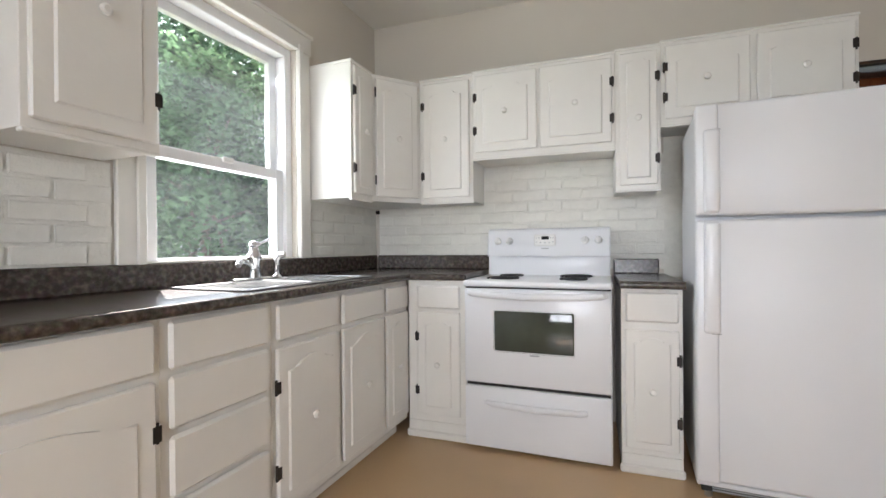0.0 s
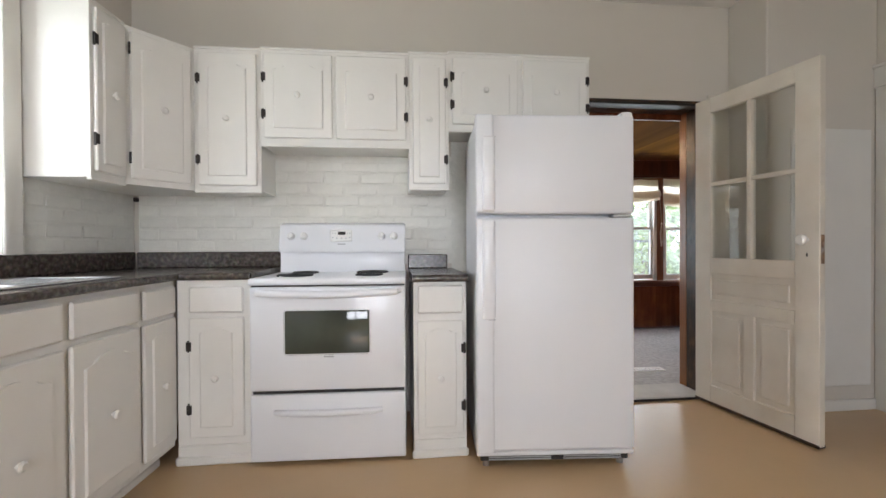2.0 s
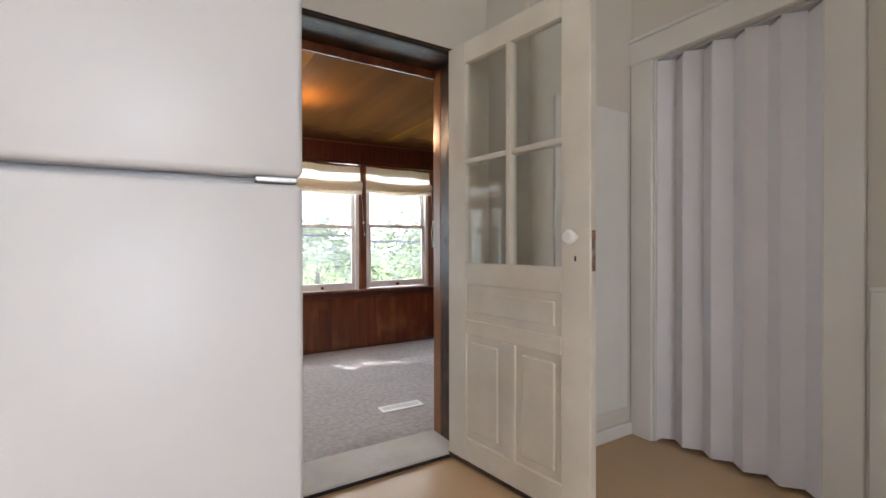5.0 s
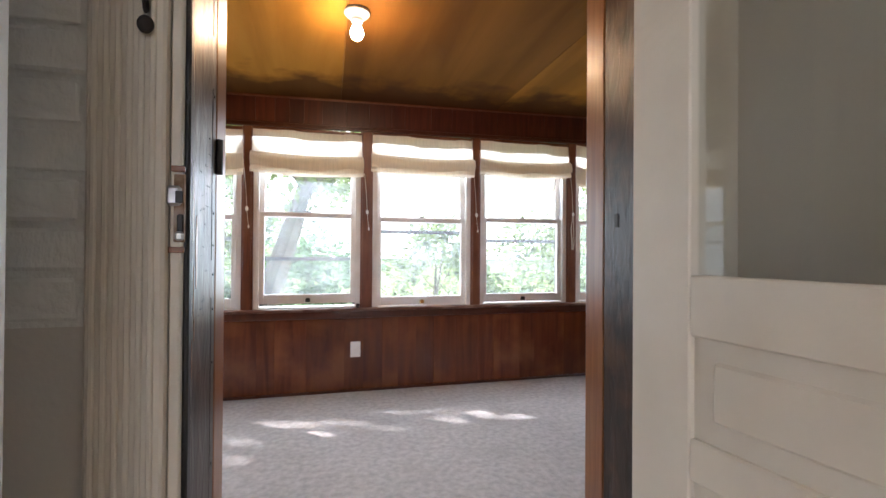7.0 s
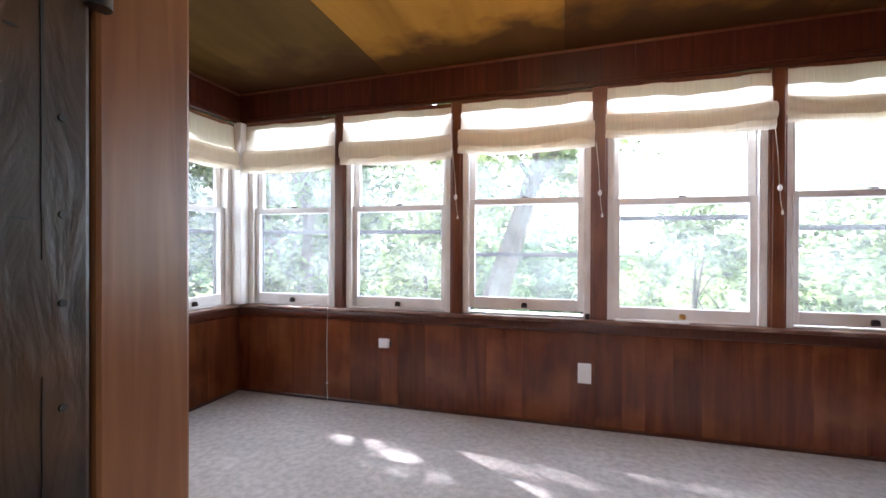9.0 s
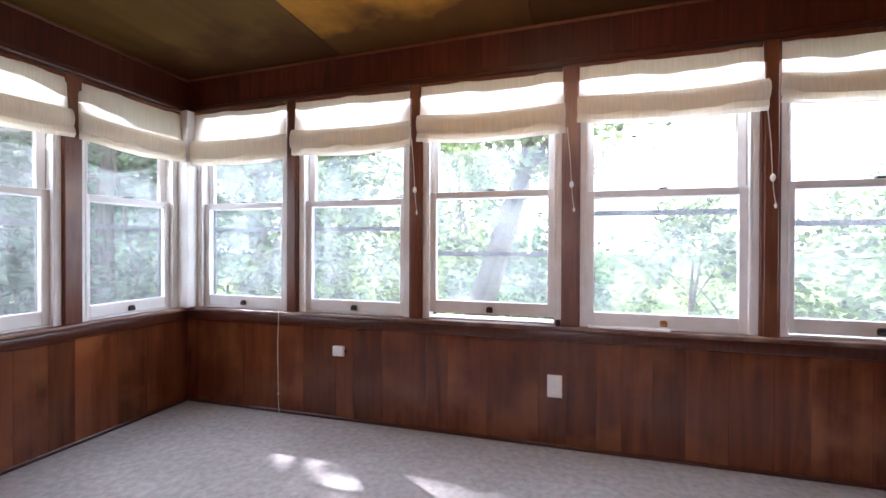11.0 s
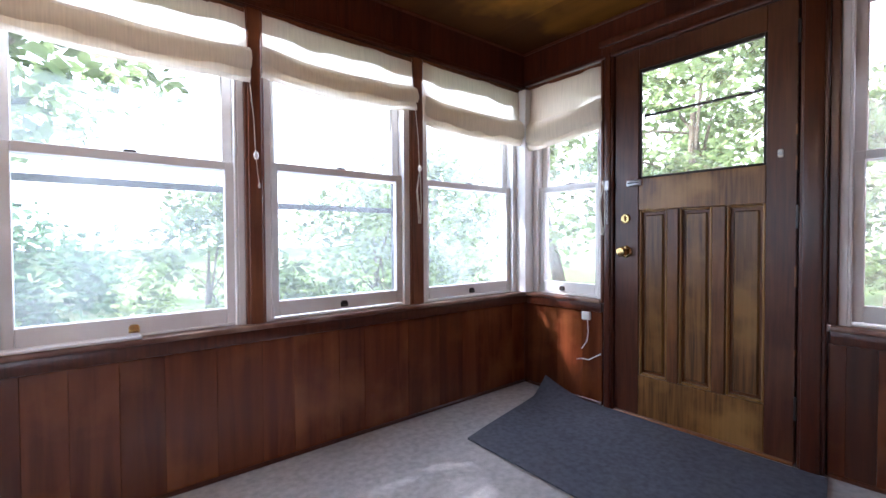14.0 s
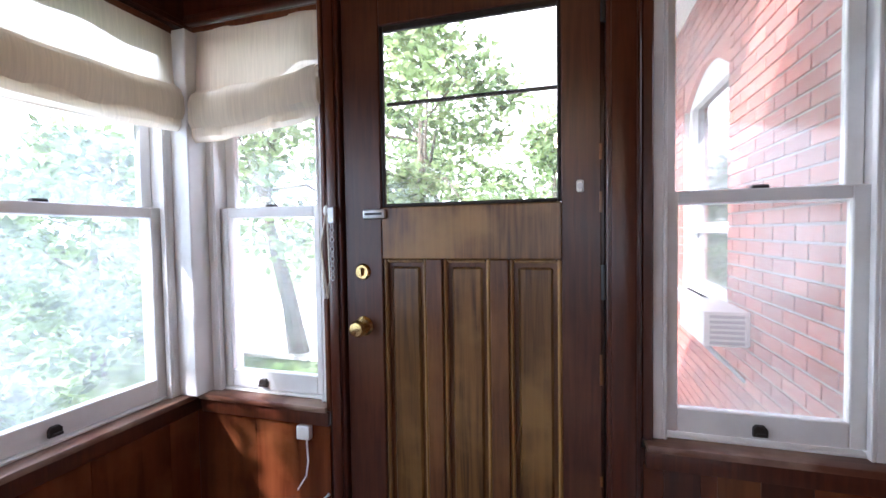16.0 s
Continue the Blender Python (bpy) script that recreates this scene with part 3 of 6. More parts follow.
c = B(); bx(c, -1.30, -1.24, 0.035, 0.05, 1.50, 1.525, 0.004); part("sash_lock", c, "plastic_white", win)
c = B(); bx(c, hw0, hw1, -0.002, 0.03, WZ0 - 0.004, WZ0 + 0.01, 0.003); part("window_sill", c, "trim", win)
casing("casing", win, hw0, hw1, WZ0, WZ1, 0.095, "trim", 0.024)
for x0, x1 in ((hw0 - 0.03, hw0 + 0.004), (hw1 - 0.004, hw1 + 0.03)):
    c = B(); bx(c, x0, x1, -0.036, -0.024, WZ0, WZ1 + 0.03, 0.004); part("casing_bead", c, "trim", win)

# the south window (behind the walk)
win = structure("window_2", B(), "vinyl_white", "wide white window in the south wall", "window", pose(0, KS, 0, 0, 0, 180))
bm0 = B()
for x0, x1, z0, z1 in ((-SX1, -SX1 + 0.06, SZ0, SZ1), (-SX0 - 0.06, -SX0, SZ0, SZ1), (-SX1 + 0.06, -SX0 - 0.06, SZ0, SZ0 + 0.06), (-SX1 + 0.06, -SX0 - 0.06, SZ1 - 0.06, SZ1), (-0.08, -0.02, SZ0 + 0.06, SZ1 - 0.06)):
    bx(bm0, x0, x1, 0.05, 0.13, z0, z1, 0.004)
part("window_frame", bm0, "vinyl_white", win)
casing("casing", win, -SX1, -SX0, SZ0, SZ1, 0.095, "trim", 0.02)

# doorway to the porch: dark old jamb, then the orange jamb of the porch side
door_frame = structure("door_frame", B(), "jamb_dark", "scuffed dark wood jamb of the porch doorway", "door frame")
for x0, x1, y0 in ((DX0 - 0.02, DX0, 3.055), (DX1, DX1 + 0.02, 3.055)):
    c = B(); bx(c, x0, x1, y0, 3.206, -0.03, DH, 0.004, 2); part("jamb", c, "jamb_dark", door_frame)
    c = B(); bx(c, x0, x1, 3.208, 3.285, -0.034, DH, 0.004, 2); part("porch_jamb", c, "jamb_orange", door_frame, "orange varnished jamb board")
c = B(); bx(c, 2.105, DX1 + 0.02, KN - 0.006, 3.053, 0, DH, 0.003); part("painted_stop", c, "old_cream", door_frame, "cream painted jamb edge")
c = B(); bx(c, DX1 + 0.02, 2.30, KN - 0.016, KN - 0.001, 0, DH + 0.06, 0.003); part("casing", c, "old_cream", door_frame)
c = B(); bx(c, DX0 - 0.02, DX1 + 0.02, KN, 3.285, DH, DH + 0.02, 0.003); part("head", c, "jamb_dark", door_frame)
c = B(); bx(c, DX0, DX1, KN - 0.01, 3.03, DH - 0.014, DH, 0.002); part("weather_strip", c, "bronze", door_frame)
c = B(); bx(c, DX0, DX1, KN - 0.02, 3.285, -0.034, 0.022, 0.008); part("threshold", c, "concrete", door_frame, "pale worn threshold")
c = B(); bx(c, DX0, DX1, KN - 0.028, KN - 0.02, 0.0, 0.016, 0.002); part("threshold_strip", c, "bronze", door_frame)
casing_c = B()
bx(casing_c, 1.15, 1.250, KN - 0.022, KN, 0, DH - 0.004, 0.004)
for i in range(6):
    xx = 1.158 + i * 0.0145
    bx(casing_c, xx, xx + 0.008, KN - 0.027, KN - 0.021, 0, DH - 0.004, 0.002)
part("casing", casing_c, "old_cream", door_frame, "cream fluted casing")
c = B(); bx(c, 1.251, DX0 - 0.004, KN - 0.002, 3.034, 0, DH, 0.002); part("jamb_edge", c, "old_cream", door_frame)
c = B(); bx(c, DX0 - 0.010, DX0 + 0.003, 3.035, 3.054, 0, DH, 0.003); part("gasket", c, "black", door_frame)
for z in (1.19, 0.35):
    c = B(); cyl(c, (DX0 + 0.004, 3.207, z - 0.033), (DX0 + 0.004, 3.207, z + 0.033), 0.008); part("hinge", c, "black", door_frame, smooth=True)
c = B(); bx(c, DX1 - 0.0015, DX1, 3.15, 3.165, 1.07, 1.10); part("strike_plate", c, "bronze", door_frame)
# nails, long cracks and gouges down to the bare wood on the left jamb
for z in (0.42, 0.61, 0.80, 0.90, 0.965, 1.02, 1.08, 1.30, 1.52, 1.74):
    c = B(); cyl(c, (DX0 - 0.002, 3.188, z), (DX0 + 0.0012, 3.188, z), 0.0024, seg=8); part("nail", c, "black", door_frame)
jr = random.Random(5)
JM = pose(DX0, 0, 0, 0, 0, 90)       # jamb face: x = y of the room, -y = into the opening


def flake(y0, z0, w, h, mat, name, label=""):
    """A ragged thin patch on the jamb face."""
    k = 22
    rim = [(y0 + w * (0.5 + 0.5 * jr.uniform(0.35, 1.0) * math.cos(2 * math.pi * i / k)), z0 + h * (0.5 + 0.5 * jr.uniform(0.85, 1.0) * math.sin(2 * math.pi * i / k))) for i in range(k)]
    c = B(); prism(c, rim, -0.0007, 0.001); part(name, c, mat, door_frame, label, m=JM)


for y0, z0, w, h, mat in ((3.076, 0.945, 0.014, 0.13, "jamb_orange"), (3.066, 0.90, 0.007, 0.09, "jamb_orange"), (3.058, 1.02, 0.008, 0.14, "old_cream"), (3.062, 1.06, 0.010, 0.05, "jamb_orange"), (3.056, 0.70, 0.005, 0.16, "old_cream"), (3.056, 1.22, 0.005, 0.20, "old_cream"), (3.07, 0.86, 0.008, 0.04, "jamb_orange"), (3.057, 0.42, 0.005, 0.2, "old_cream"), (3.060, 0.80, 0.006, 0.07, "jamb_orange"), (3.058, 0.90, 0.004, 0.10, "old_cream")):
    flake(y0, z0, w, h, mat, "worn_patch", "bare wood and old paint showing")
for i in range(26):
    flake(jr.uniform(3.09, 3.165), jr.uniform(0.80, 1.25), jr.uniform(0.008, 0.024), jr.uniform(0.0012, 0.0028), "black", "crack")
for z0, h in ((0.45, 0.5), (0.98, 0.35), (1.4, 0.4)):
    flake(3.176, z0, 0.002, h, "black", "crack")
# old latch keeper with bare wood round it, and a chain
keeper = thing("latch_keeper", "old painted-over latch keeper with bare wood scars on the casing", "latch", pose(1.263, KN - 0.002, 1.072))
c = B(); bx(c, -0.006, 0.009, -0.003, 0.002, -0.05, 0.052, 0.001); part("plate", c, "rust", keeper)
c = B(); bx(c, -0.014, 0.006, -0.012, -0.002, 0.004, 0.034, 0.004); part("catch", c, "tin", keeper)
c = B(); bx(c, -0.003, 0.009, -0.009, -0.002, -0.048, -0.034, 0.003); part("lower_catch", c, "tin", keeper)
# black pieces stand in for the shade of the bolt hole and slot
c = B(); bx(c, -0.001, 0.0095, -0.0135, -0.011, 0.008, 0.026, 0.001); part("bolt_hole", c, "black", keeper)
c = B(); bx(c, -0.001, 0.008, -0.006, -0.002, -0.036, -0.008, 0.002); part("slot", c, "black", keeper)
for z, w in ((-0.066, 0.016), (0.056, 0.011)):
    c = B(); bx(c, -w, 0.008, -0.0016, 0.002, z, z + 0.009, 0.001); part("bare_wood", c, "jamb_orange", keeper)
chain = thing("door_chain", "short dark hanging door chain on the casing", "chain", pose(1.228, KN - 0.03, 1.515))
c = B(); bx(c, -0.012, 0.012, -0.008, 0.002, -0.012, 0.014, 0.003); part("bracket", c, "bronze", chain)
for i in range(9):
    c = B(); z = -0.02 - i * 0.017
    pts = [(0.006 * math.cos(a) if i % 2 else 0, -0.004 + (0 if i % 2 else 0.006 * math.cos(a)), z + 0.011 * math.sin(a)) for a in (j * math.pi / 4 for j in range(9))]
    tube(c, pts, 0.0028, 6); part("link", c, "bronze", chain)
c = B(); ball(c, (0, -0.004, -0.185), 0.011, (1, 0.7, 1.2)); part("drop", c, "bronze", chain, smooth=True)

# the open half-glazed door, hinged at the right jamb
LEAF = pose(2.071, KN - 0.004, 0.012, 0, 0, math.degrees(math.atan2(-0.791, 0.105)))
leaf = structure("door_1", B(), "old_cream", "open cream painted half-glazed panel door", "door", LEAF)
W, T, H = 0.798, 0.02, 2.018
for nm, x0, x1, z0, z1 in (("stile", 0, 0.125, 0, H), ("stile", 0.672, W, 0, H), ("rail", 0.125, 0.672, H - 0.10, H), ("rail", 0.125, 0.672, 0.86, 0.962), ("rail", 0.125, 0.672, 0.62, 0.69), ("rail", 0.125, 0.672, 0, 0.12), ("muntin", 0.385, 0.415, 0.962, H - 0.10), ("mullion", 0.365, 0.435, 0.12, 0.62)):
    c = B(); bx(c, x0, x1, -T, T, z0, z1, 0.003); part(nm, c, "old_cream", leaf)
for x0, x1 in ((0.125, 0.385), (0.415, 0.672)):
    c = B(); bx(c, x0, x1, -T + 0.003, T - 0.003, 1.435, 1.46, 0.003); part("muntin", c, "old_cream", leaf)
    for z0, z1 in ((0.962, 1.435), (1.46, H - 0.10)):
        c = B(); bx(c, x0 - 0.003, x1 + 0.003, -0.002, 0.002, z0 - 0.003, z1 + 0.003); g = part("pane", c, "cab_glass", leaf); g.visible_shadow = False
for x0, x1, z0, z1 in ((0.125, 0.672, 0.69, 0.86), (0.125, 0.365, 0.12, 0.62), (0.435, 0.672, 0.12, 0.62)):
    c = B(); bx(c, x0, x1, -0.008, 0.008, z0, z1)
    q = part("panel", c, "old_cream", leaf)
    c = B(); bx(c, x0 + 0.035, x1 - 0.035, -0.014, 0.014, z0 + 0.035, z1 - 0.035, 0.006); part("raised_field", c, "old_cream", q)
c = B(); bx(c, 0, W, -T - 0.006, T + 0.006, -0.006, 0.012, 0.003); part("sweep", c, "jamb_dark", leaf, "worn bottom strip")
for s in (-1, 1):
    c = B(); lathe(c, [(0.012, s * T), (0.012, s * (T + 0.022)), (0.027, s * (T + 0.03)), (0.03, s * (T + 0.045)), (0.02, s * (T + 0.058))], (0.735, 0, 1.075), "y")
    part("knob", c, "knob", leaf, "white porcelain knob", True)
    c = B(); bx(c, 0.731, 0.739, s * T - 0.002, s * T + 0.002, 0.985, 1.005, 0.001); part("keyhole_plate", c, "bronze", leaf)
c = B(); bx(c, W - 0.002, W + 0.001, -0.012, 0.012, 0.95, 1.10); part("mortise_plate", c, "rust", leaf)
for z in (0.25, 1.75):
    c = B(); cyl(c, (-0.006, T, z - 0.05), (-0.006, T, z + 0.05), 0.008); part("hinge", c, "old_cream", leaf, smooth=True)

# white folding door in the east wall
EM = pose(KE, 0, 0, 0, 0, -90)      # east wall frame: x = -y of the room, -y = into the room
acc = structure("door_2", B(), "plastic_white", "closed white vinyl accordion folding door", "door", EM)
n = 10
pts = []
for i in range(n + 1):
    x = -AY1 + 0.012 + (AY1 - AY0 - 0.024) * i / n
    pts.append((x, 0.075 if i % 2 else 0.015))
for i in range(n):
    (xa, ya), (xb, yb) = pts[i], pts[i + 1]
    c = B()
    d = Vector((xb - xa, yb - ya, 0)).normalized()
    nn = Vector((-d.y, d.x, 0)) * 0.004
    top = AH - 0.012 - 0.012 * (i % 2)
    q = [Vector((xa, ya, 0)), Vector((xb, yb, 0))]
    lo = [c.verts.new(v) for v in (q[0] - nn + Vector((0, 0, 0.02)), q[1] - nn + Vector((0, 0, 0.02)), q[1] + nn + Vector((0, 0, 0.02)), q[0] + nn + Vector((0, 0, 0.02)))]
    hi = [c.verts.new(v.co + Vector((0, 0, top - 0.02))) for v in lo]
    c.faces.new(lo[::-1]); c.faces.new(hi)
    for j in range(4):
        c.faces.new((lo[j], lo[(j + 1) % 4], hi[(j + 1) % 4], hi[j]))
    part("fold", c, "acc_vinyl", acc)
c = B(); bx(c, -AY1, -AY0, 0.02, 0.07, AH - 0.012, AH, 0.002); part("track", c, "grey_plastic", acc)
casing("casing", acc, -AY1, -AY0, 0.0, AH, 0.125, "trim", 0.022)
for x0, x1 in ((-AY1, -AY1 + 0.01), (-AY0 - 0.01, -AY0)):
    c = B(); bx(c, x0, x1, 0, 0.14, 0, AH, 0.002); part("jamb", c, "trim", acc)

# ---- kitchen cabinets ----


def arch_poly(x0, x1, z0, z1, rise, top=True, k=10):
    """A panel outline with a cathedral arch at its top (or its bottom)."""
    w = x1 - x0
    pts = []
    if top:
        pts += [(x0, z0), (x1, z0), (x1, z1 - rise)]
        for i in range(k + 1):
            a = i / k
            pts.append((x1 - w * 0.12 - w * 0.76 * a, z1 - rise + rise * math.sin(math.pi * a) ** 0.8 + 0.0005))
        pts.append((x0, z1 - rise))
    else:
        pts += [(x1, z1), (x0, z1), (x0, z0 + rise)]
        for i in range(k + 1):
            a = i / k
            pts.append((x0 + w * 0.12 + w * 0.76 * a, z0 + rise - rise * math.sin(math.pi * a) ** 0.8 - 0.0005))
        pts.append((x1, z0 + rise))
    return pts


def cabinet_door(cab, x0, x1, z0, z1, y, hinge="l", arch=True, knob=True, narrow=False):
    """An overlay door with a routed, arched field, a knob in its middle and two dark hinges."""
    c = B(); bx(c, x0, x1, y - 0.019, y, z0, z1, 0.005)
    d = part("door", c, "cabinet", cab)
    e = 0.036 if narrow else 0.05
    w = x1 - x0
    if w - 2 * e > 0.04:
        poly = arch_poly(x0 + e, x1 - e, z0 + e, z1 - e, min(0.04, 0.16 * (w - 2 * e)), True) if arch else [(x0 + e, z0 + e), (x1 - e, z0 + e), (x1 - e, z1 - e), (x0 + e, z1 - e)]
        c = B(); prism(c, poly, y - 0.0255, y - 0.018, 0.006); part("raised_field", c, "cabinet", d)
    if knob:
        kz = z0 + (z1 - z0) * 0.5
        c = B(); lathe(c, [(0.007, -0.018), (0.007, -0.032), (0.016, -0.037), (0.017, -0.044), (0.010, -0.050)], ((x0 + x1) / 2, y, kz), "y", 14)
        part("knob", c, "cabinet", d, "white painted knob", True)
    if not hinge:
        return
    hx = x0 if hinge == "l" else x1
    for hz in (z0 + 0.12 * min(1, (z1 - z0) / 0.5) + 0.02, z1 - 0.12 * min(1, (z1 - z0) / 0.5) - 0.02):
        c = B(); cyl(c, (hx + (-0.004 if hinge == "l" else 0.004), y - 0.012, hz - 0.028), (hx + (-0.004 if hinge == "l" else 0.004), y - 0.012, hz + 0.028), 0.0055, seg=8)
        bx(c, hx - 0.012, hx + 0.012, y - 0.021, y - 0.0185, hz - 0.022, hz + 0.022)
        part("hinge", c, "bronze", d, "dark bronze hinge")


def drawer_front(cab, x0, x1, z0, z1, y):
    c = B(); bx(c, x0, x1, y - 0.02, y, z0, z1, 0.009)
    part("drawer_front", c, "cabinet", cab)


def base_cabinet(m, x0, x1, depth, drawers, doors, top=0.905, label="", kick=0.10, flush=False):
    """A painted base unit: body, toe kick with a moulding, drawer fronts (x0, x1, z0, z1) and doors (x0, x1, z0, z1, hinge)."""
    cab = thing("base_cabinet", label, "cabinet", m, "kitchen base cabinets")
    c = B(); bx(c, x0, x1, -depth, -0.004, kick, top, 0.002); part("body", c, "cabinet", cab)
    c = B()
    if flush:
        bx(c, x0 + 0.001, x1 - 0.001, -depth - 0.004, -0.01, 0, kick, 0.002)
    else:
        bx(c, x0, x1, -depth + 0.085, -0.01, 0, kick)
    part("toe_kick", c, "cabinet", cab)
    y = -depth - 0.004 if flush else -depth + 0.085
    c = B(); bx(c, x0 - 0.008 * flush, x1 + 0.008 * flush, y - 0.016, y + 0.001, 0, 0.045, 0.009); part("shoe_moulding", c, "cabinet", cab)
    for d in drawers:
        drawer_front(cab, *d, -depth)
    for d in doors:
        cabinet_door(cab, *d[:4], -depth, d[4], True, True, d[1] - d[0] < 0.24)
    return cab


CT = 0.94          # counter top on the long run
BD = 0.52
# west run, by distance from the corner: E, D, C, B (drawer stack), A
base_cabinet(WM, -0.80, -0.53, BD, [(-0.785, -0.545, 0.745, 0.878)], [(-0.785, -0.545, 0.135, 0.728, "")], CT - 0.035, "white painted base cabinet in the corner by the sink run")
base_cabinet(WM, -1.59, -0.80, BD, [(-1.575, -1.205, 0.752, 0.886), (-1.175, -0.815, 0.748, 0.882)], [(-1.575, -1.205, 0.135, 0.725, "l"), (-1.175, -0.815, 0.135, 0.728, "")], CT - 0.035, "white painted sink base cabinet with arched doors")
base_cabinet(WM, -2.00, -1.59, BD, [(-1.98, -1.615, 0.755, 0.892), (-1.98, -1.615, 0.588, 0.738), (-1.98, -1.615, 0.40, 0.570), (-1.98, -1.615, 0.135, 0.382)], [], CT - 0.035, "white painted base cabinet with four drawers")
base_cabinet(WM, -2.62, -2.00, BD, [(-2.60, -2.02, 0.755, 0.896)], [(-2.60, -2.02, 0.135, 0.735, "r")], CT - 0.035, "white painted wide base cabinet")
base_cabinet(WM, -3.40, -2.62, BD, [(-3.38, -2.64, 0.755, 0.896)], [(-3.38, -3.02, 0.135, 0.735, "l"), (-3.0, -2.64, 0.135, 0.735, "r")], CT - 0.035, "white painted double-door base cabinet")
# north run: left of the stove, right of the stove
NF = 0.56
base_cabinet(NM, -1.06, -0.715, NF, [(-1.0, -0.745, 0.742, 0.872)], [(-1.0, -0.745, 0.135, 0.722, "l")], CT - 0.035, "narrow white painted base cabinet beside the stove", 0.095, True)
base_cabinet(NM, 0.085, 0.352, 0.62, [(0.103, 0.335, 0.725, 0.868)], [(0.103, 0.335, 0.12, 0.69, "r")], 0.885, "narrow white painted base cabinet between stove and refrigerator", 0.09, True)

# counters with a rounded front and a low backsplash
counter = thing("countertop", "brown speckled laminate countertop with a low backsplash", "countertop")
SU0, SU1, SV0, SV1 = 0.86, 1.66, 0.075, 0.475      # sink hole
c = B()
for x0, x1, y0, y1 in ((-SU0, -0.0, -BD - 0.025, -0.002), (-3.4, -SU1, -BD - 0.025, -0.002), (-SU1, -SU0, -BD - 0.025, -SV1), (-SU1, -SU0, -SV0, -0.002)):
    bx(c, x0, x1, y0, y1, CT - 0.036, CT)
part("worktop", c, "laminate", counter, m=WM)
c = B(); tube(c, [(-3.4, -BD - 0.025, CT - 0.018), (-0.5, -BD - 0.025, CT - 0.018)], 0.018, 12); part("front_edge", c, "laminate", counter, smooth=True, m=WM)
c = B(); bx(c, -3.4, -0.022, -0.024, -0.002, CT, CT + 0.097, 0.006); part("backsplash", c, "laminate", counter, m=WM)
c = B(); bx(c, -1.10, -0.712, -NF - 0.02, -0.002, CT - 0.037, CT - 0.001); part("worktop", c, "laminate", counter, m=NM)
c = B(); tube(c, [(-1.10, -NF - 0.02, CT - 0.019), (-0.712, -NF - 0.02, CT - 0.019)], 0.018, 12); part("front_edge", c, "laminate", counter, smooth=True, m=NM)
c = B(); bx(c, -1.535, -0.70, -0.024, -0.002, CT - 0.001, CT + 0.094, 0.006); part("backsplash", c, "laminate", counter, m=NM)
c2 = thing("countertop", "short brown speckled laminate countertop beside the refrigerator", "countertop", NM)
c = B(); bx(c, 0.078, 0.36, -0.645, -0.002, 0.885, 0.921); part("worktop", c, "laminate", c2)
c = B(); tube(c, [(0.078, -0.645, 0.903), (0.36, -0.645, 0.903)], 0.018, 12); part("front_edge", c, "laminate", c2, smooth=True)
c = B(); bx(c, 0.078, 0.33, -0.024, -0.002, 0.921, 1.01, 0.006); part("backsplash", c, "laminate", c2)

# double-bowl steel sink, tap and sprayer
sink = thing("kitchen_sink", "stainless steel double-bowl drop-in sink", "sink", WM)
c = B()
for x0, x1, y0, y1 in ((-SU1 - 0.012, -SU0 + 0.012, -SV1 - 0.012, -SV1 + 0.03), (-SU1 - 0.012, -SU0 + 0.012, -SV0 - 0.07, -SV0 + 0.012), (-SU1 - 0.012, -SU1 + 0.03, -SV1 + 0.03, -SV0 - 0.07), (-SU0 - 0.03, -SU0 + 0.012, -SV1 + 0.03, -SV0 - 0.07), (-1.28, -1.24, -SV1 + 0.03, -SV0 - 0.07)):
    bx(c, x0, x1, y0, y1, CT + 0.0005, CT + 0.007, 0.002)
part("rim", c, "steel", sink)
for x0, x1 in ((-SU1 + 0.03, -1.28), (-1.24, -SU0 - 0.03)):
    c = B(); y0, y1, zb, zt = -SV1 + 0.03, -SV0 - 0.07, CT - 0.17, CT + 0.003
    bx(c, x0, x0 + 0.003, y0, y1, zb, zt); bx(c, x1 - 0.003, x1, y0, y1, zb, zt); bx(c, x0 + 0.003, x1 - 0.003, y0, y0 + 0.003, zb, zt); bx(c, x0 + 0.003, x1 - 0.003, y1 - 0.003, y1, zb, zt); bx(c, x0, x1, y0, y1, zb - 0.003, zb)
    part("bowl", c, "steel", sink)
tap = thing("kitchen_tap", "chrome single-lever kitchen tap on the sink", "tap", WM @ Matrix.Translation((-1.27, -0.115, CT + 0.007)))
c = B(); bx(c, -0.125, 0.125, -0.028, 0.028, 0, 0.012, 0.006, 2); part("base_plate", c, "chrome", tap, smooth=True)
c = B(); lathe(c, [(0.03, 0.01), (0.027, 0.03), (0.026, 0.085), (0.032, 0.095), (0.032, 0.115), (0.022, 0.13), (0.018, 0.15), (0.024, 0.158), (0.02, 0.175), (0.008, 0.182)]); part("body", c, "chrome", tap, smooth=True)
c = B(); tube(c, [(-0.02, -0.006, 0.07), (-0.07, -0.03, 0.082), (-0.12, -0.055, 0.09), (-0.15, -0.07, 0.086), (-0.162, -0.076, 0.072)], [0.014, 0.012, 0.011, 0.012, 0.012], 10); part("spout", c, "chrome", tap, smooth=True)
c = B(); tube(c, [(0.005, 0, 0.16), (0.035, -0.012, 0.172), (0.075, -0.03, 0.192)], [0.006, 0.005, 0.005], 8); part("lever", c, "chrome", tap, smooth=True)
spray = thing("sprayer", "chrome hand sprayer beside the tap", "sprayer", WM @ Matrix.Translation((-1.13, -0.115, CT + 0.007)))
c = B(); lathe(c, [(0.026, 0), (0.024, 0.01), (0.015, 0.018), (0.013, 0.06), (0.016, 0.07)]); part("holder", c, "chrome", spray, smooth=True)
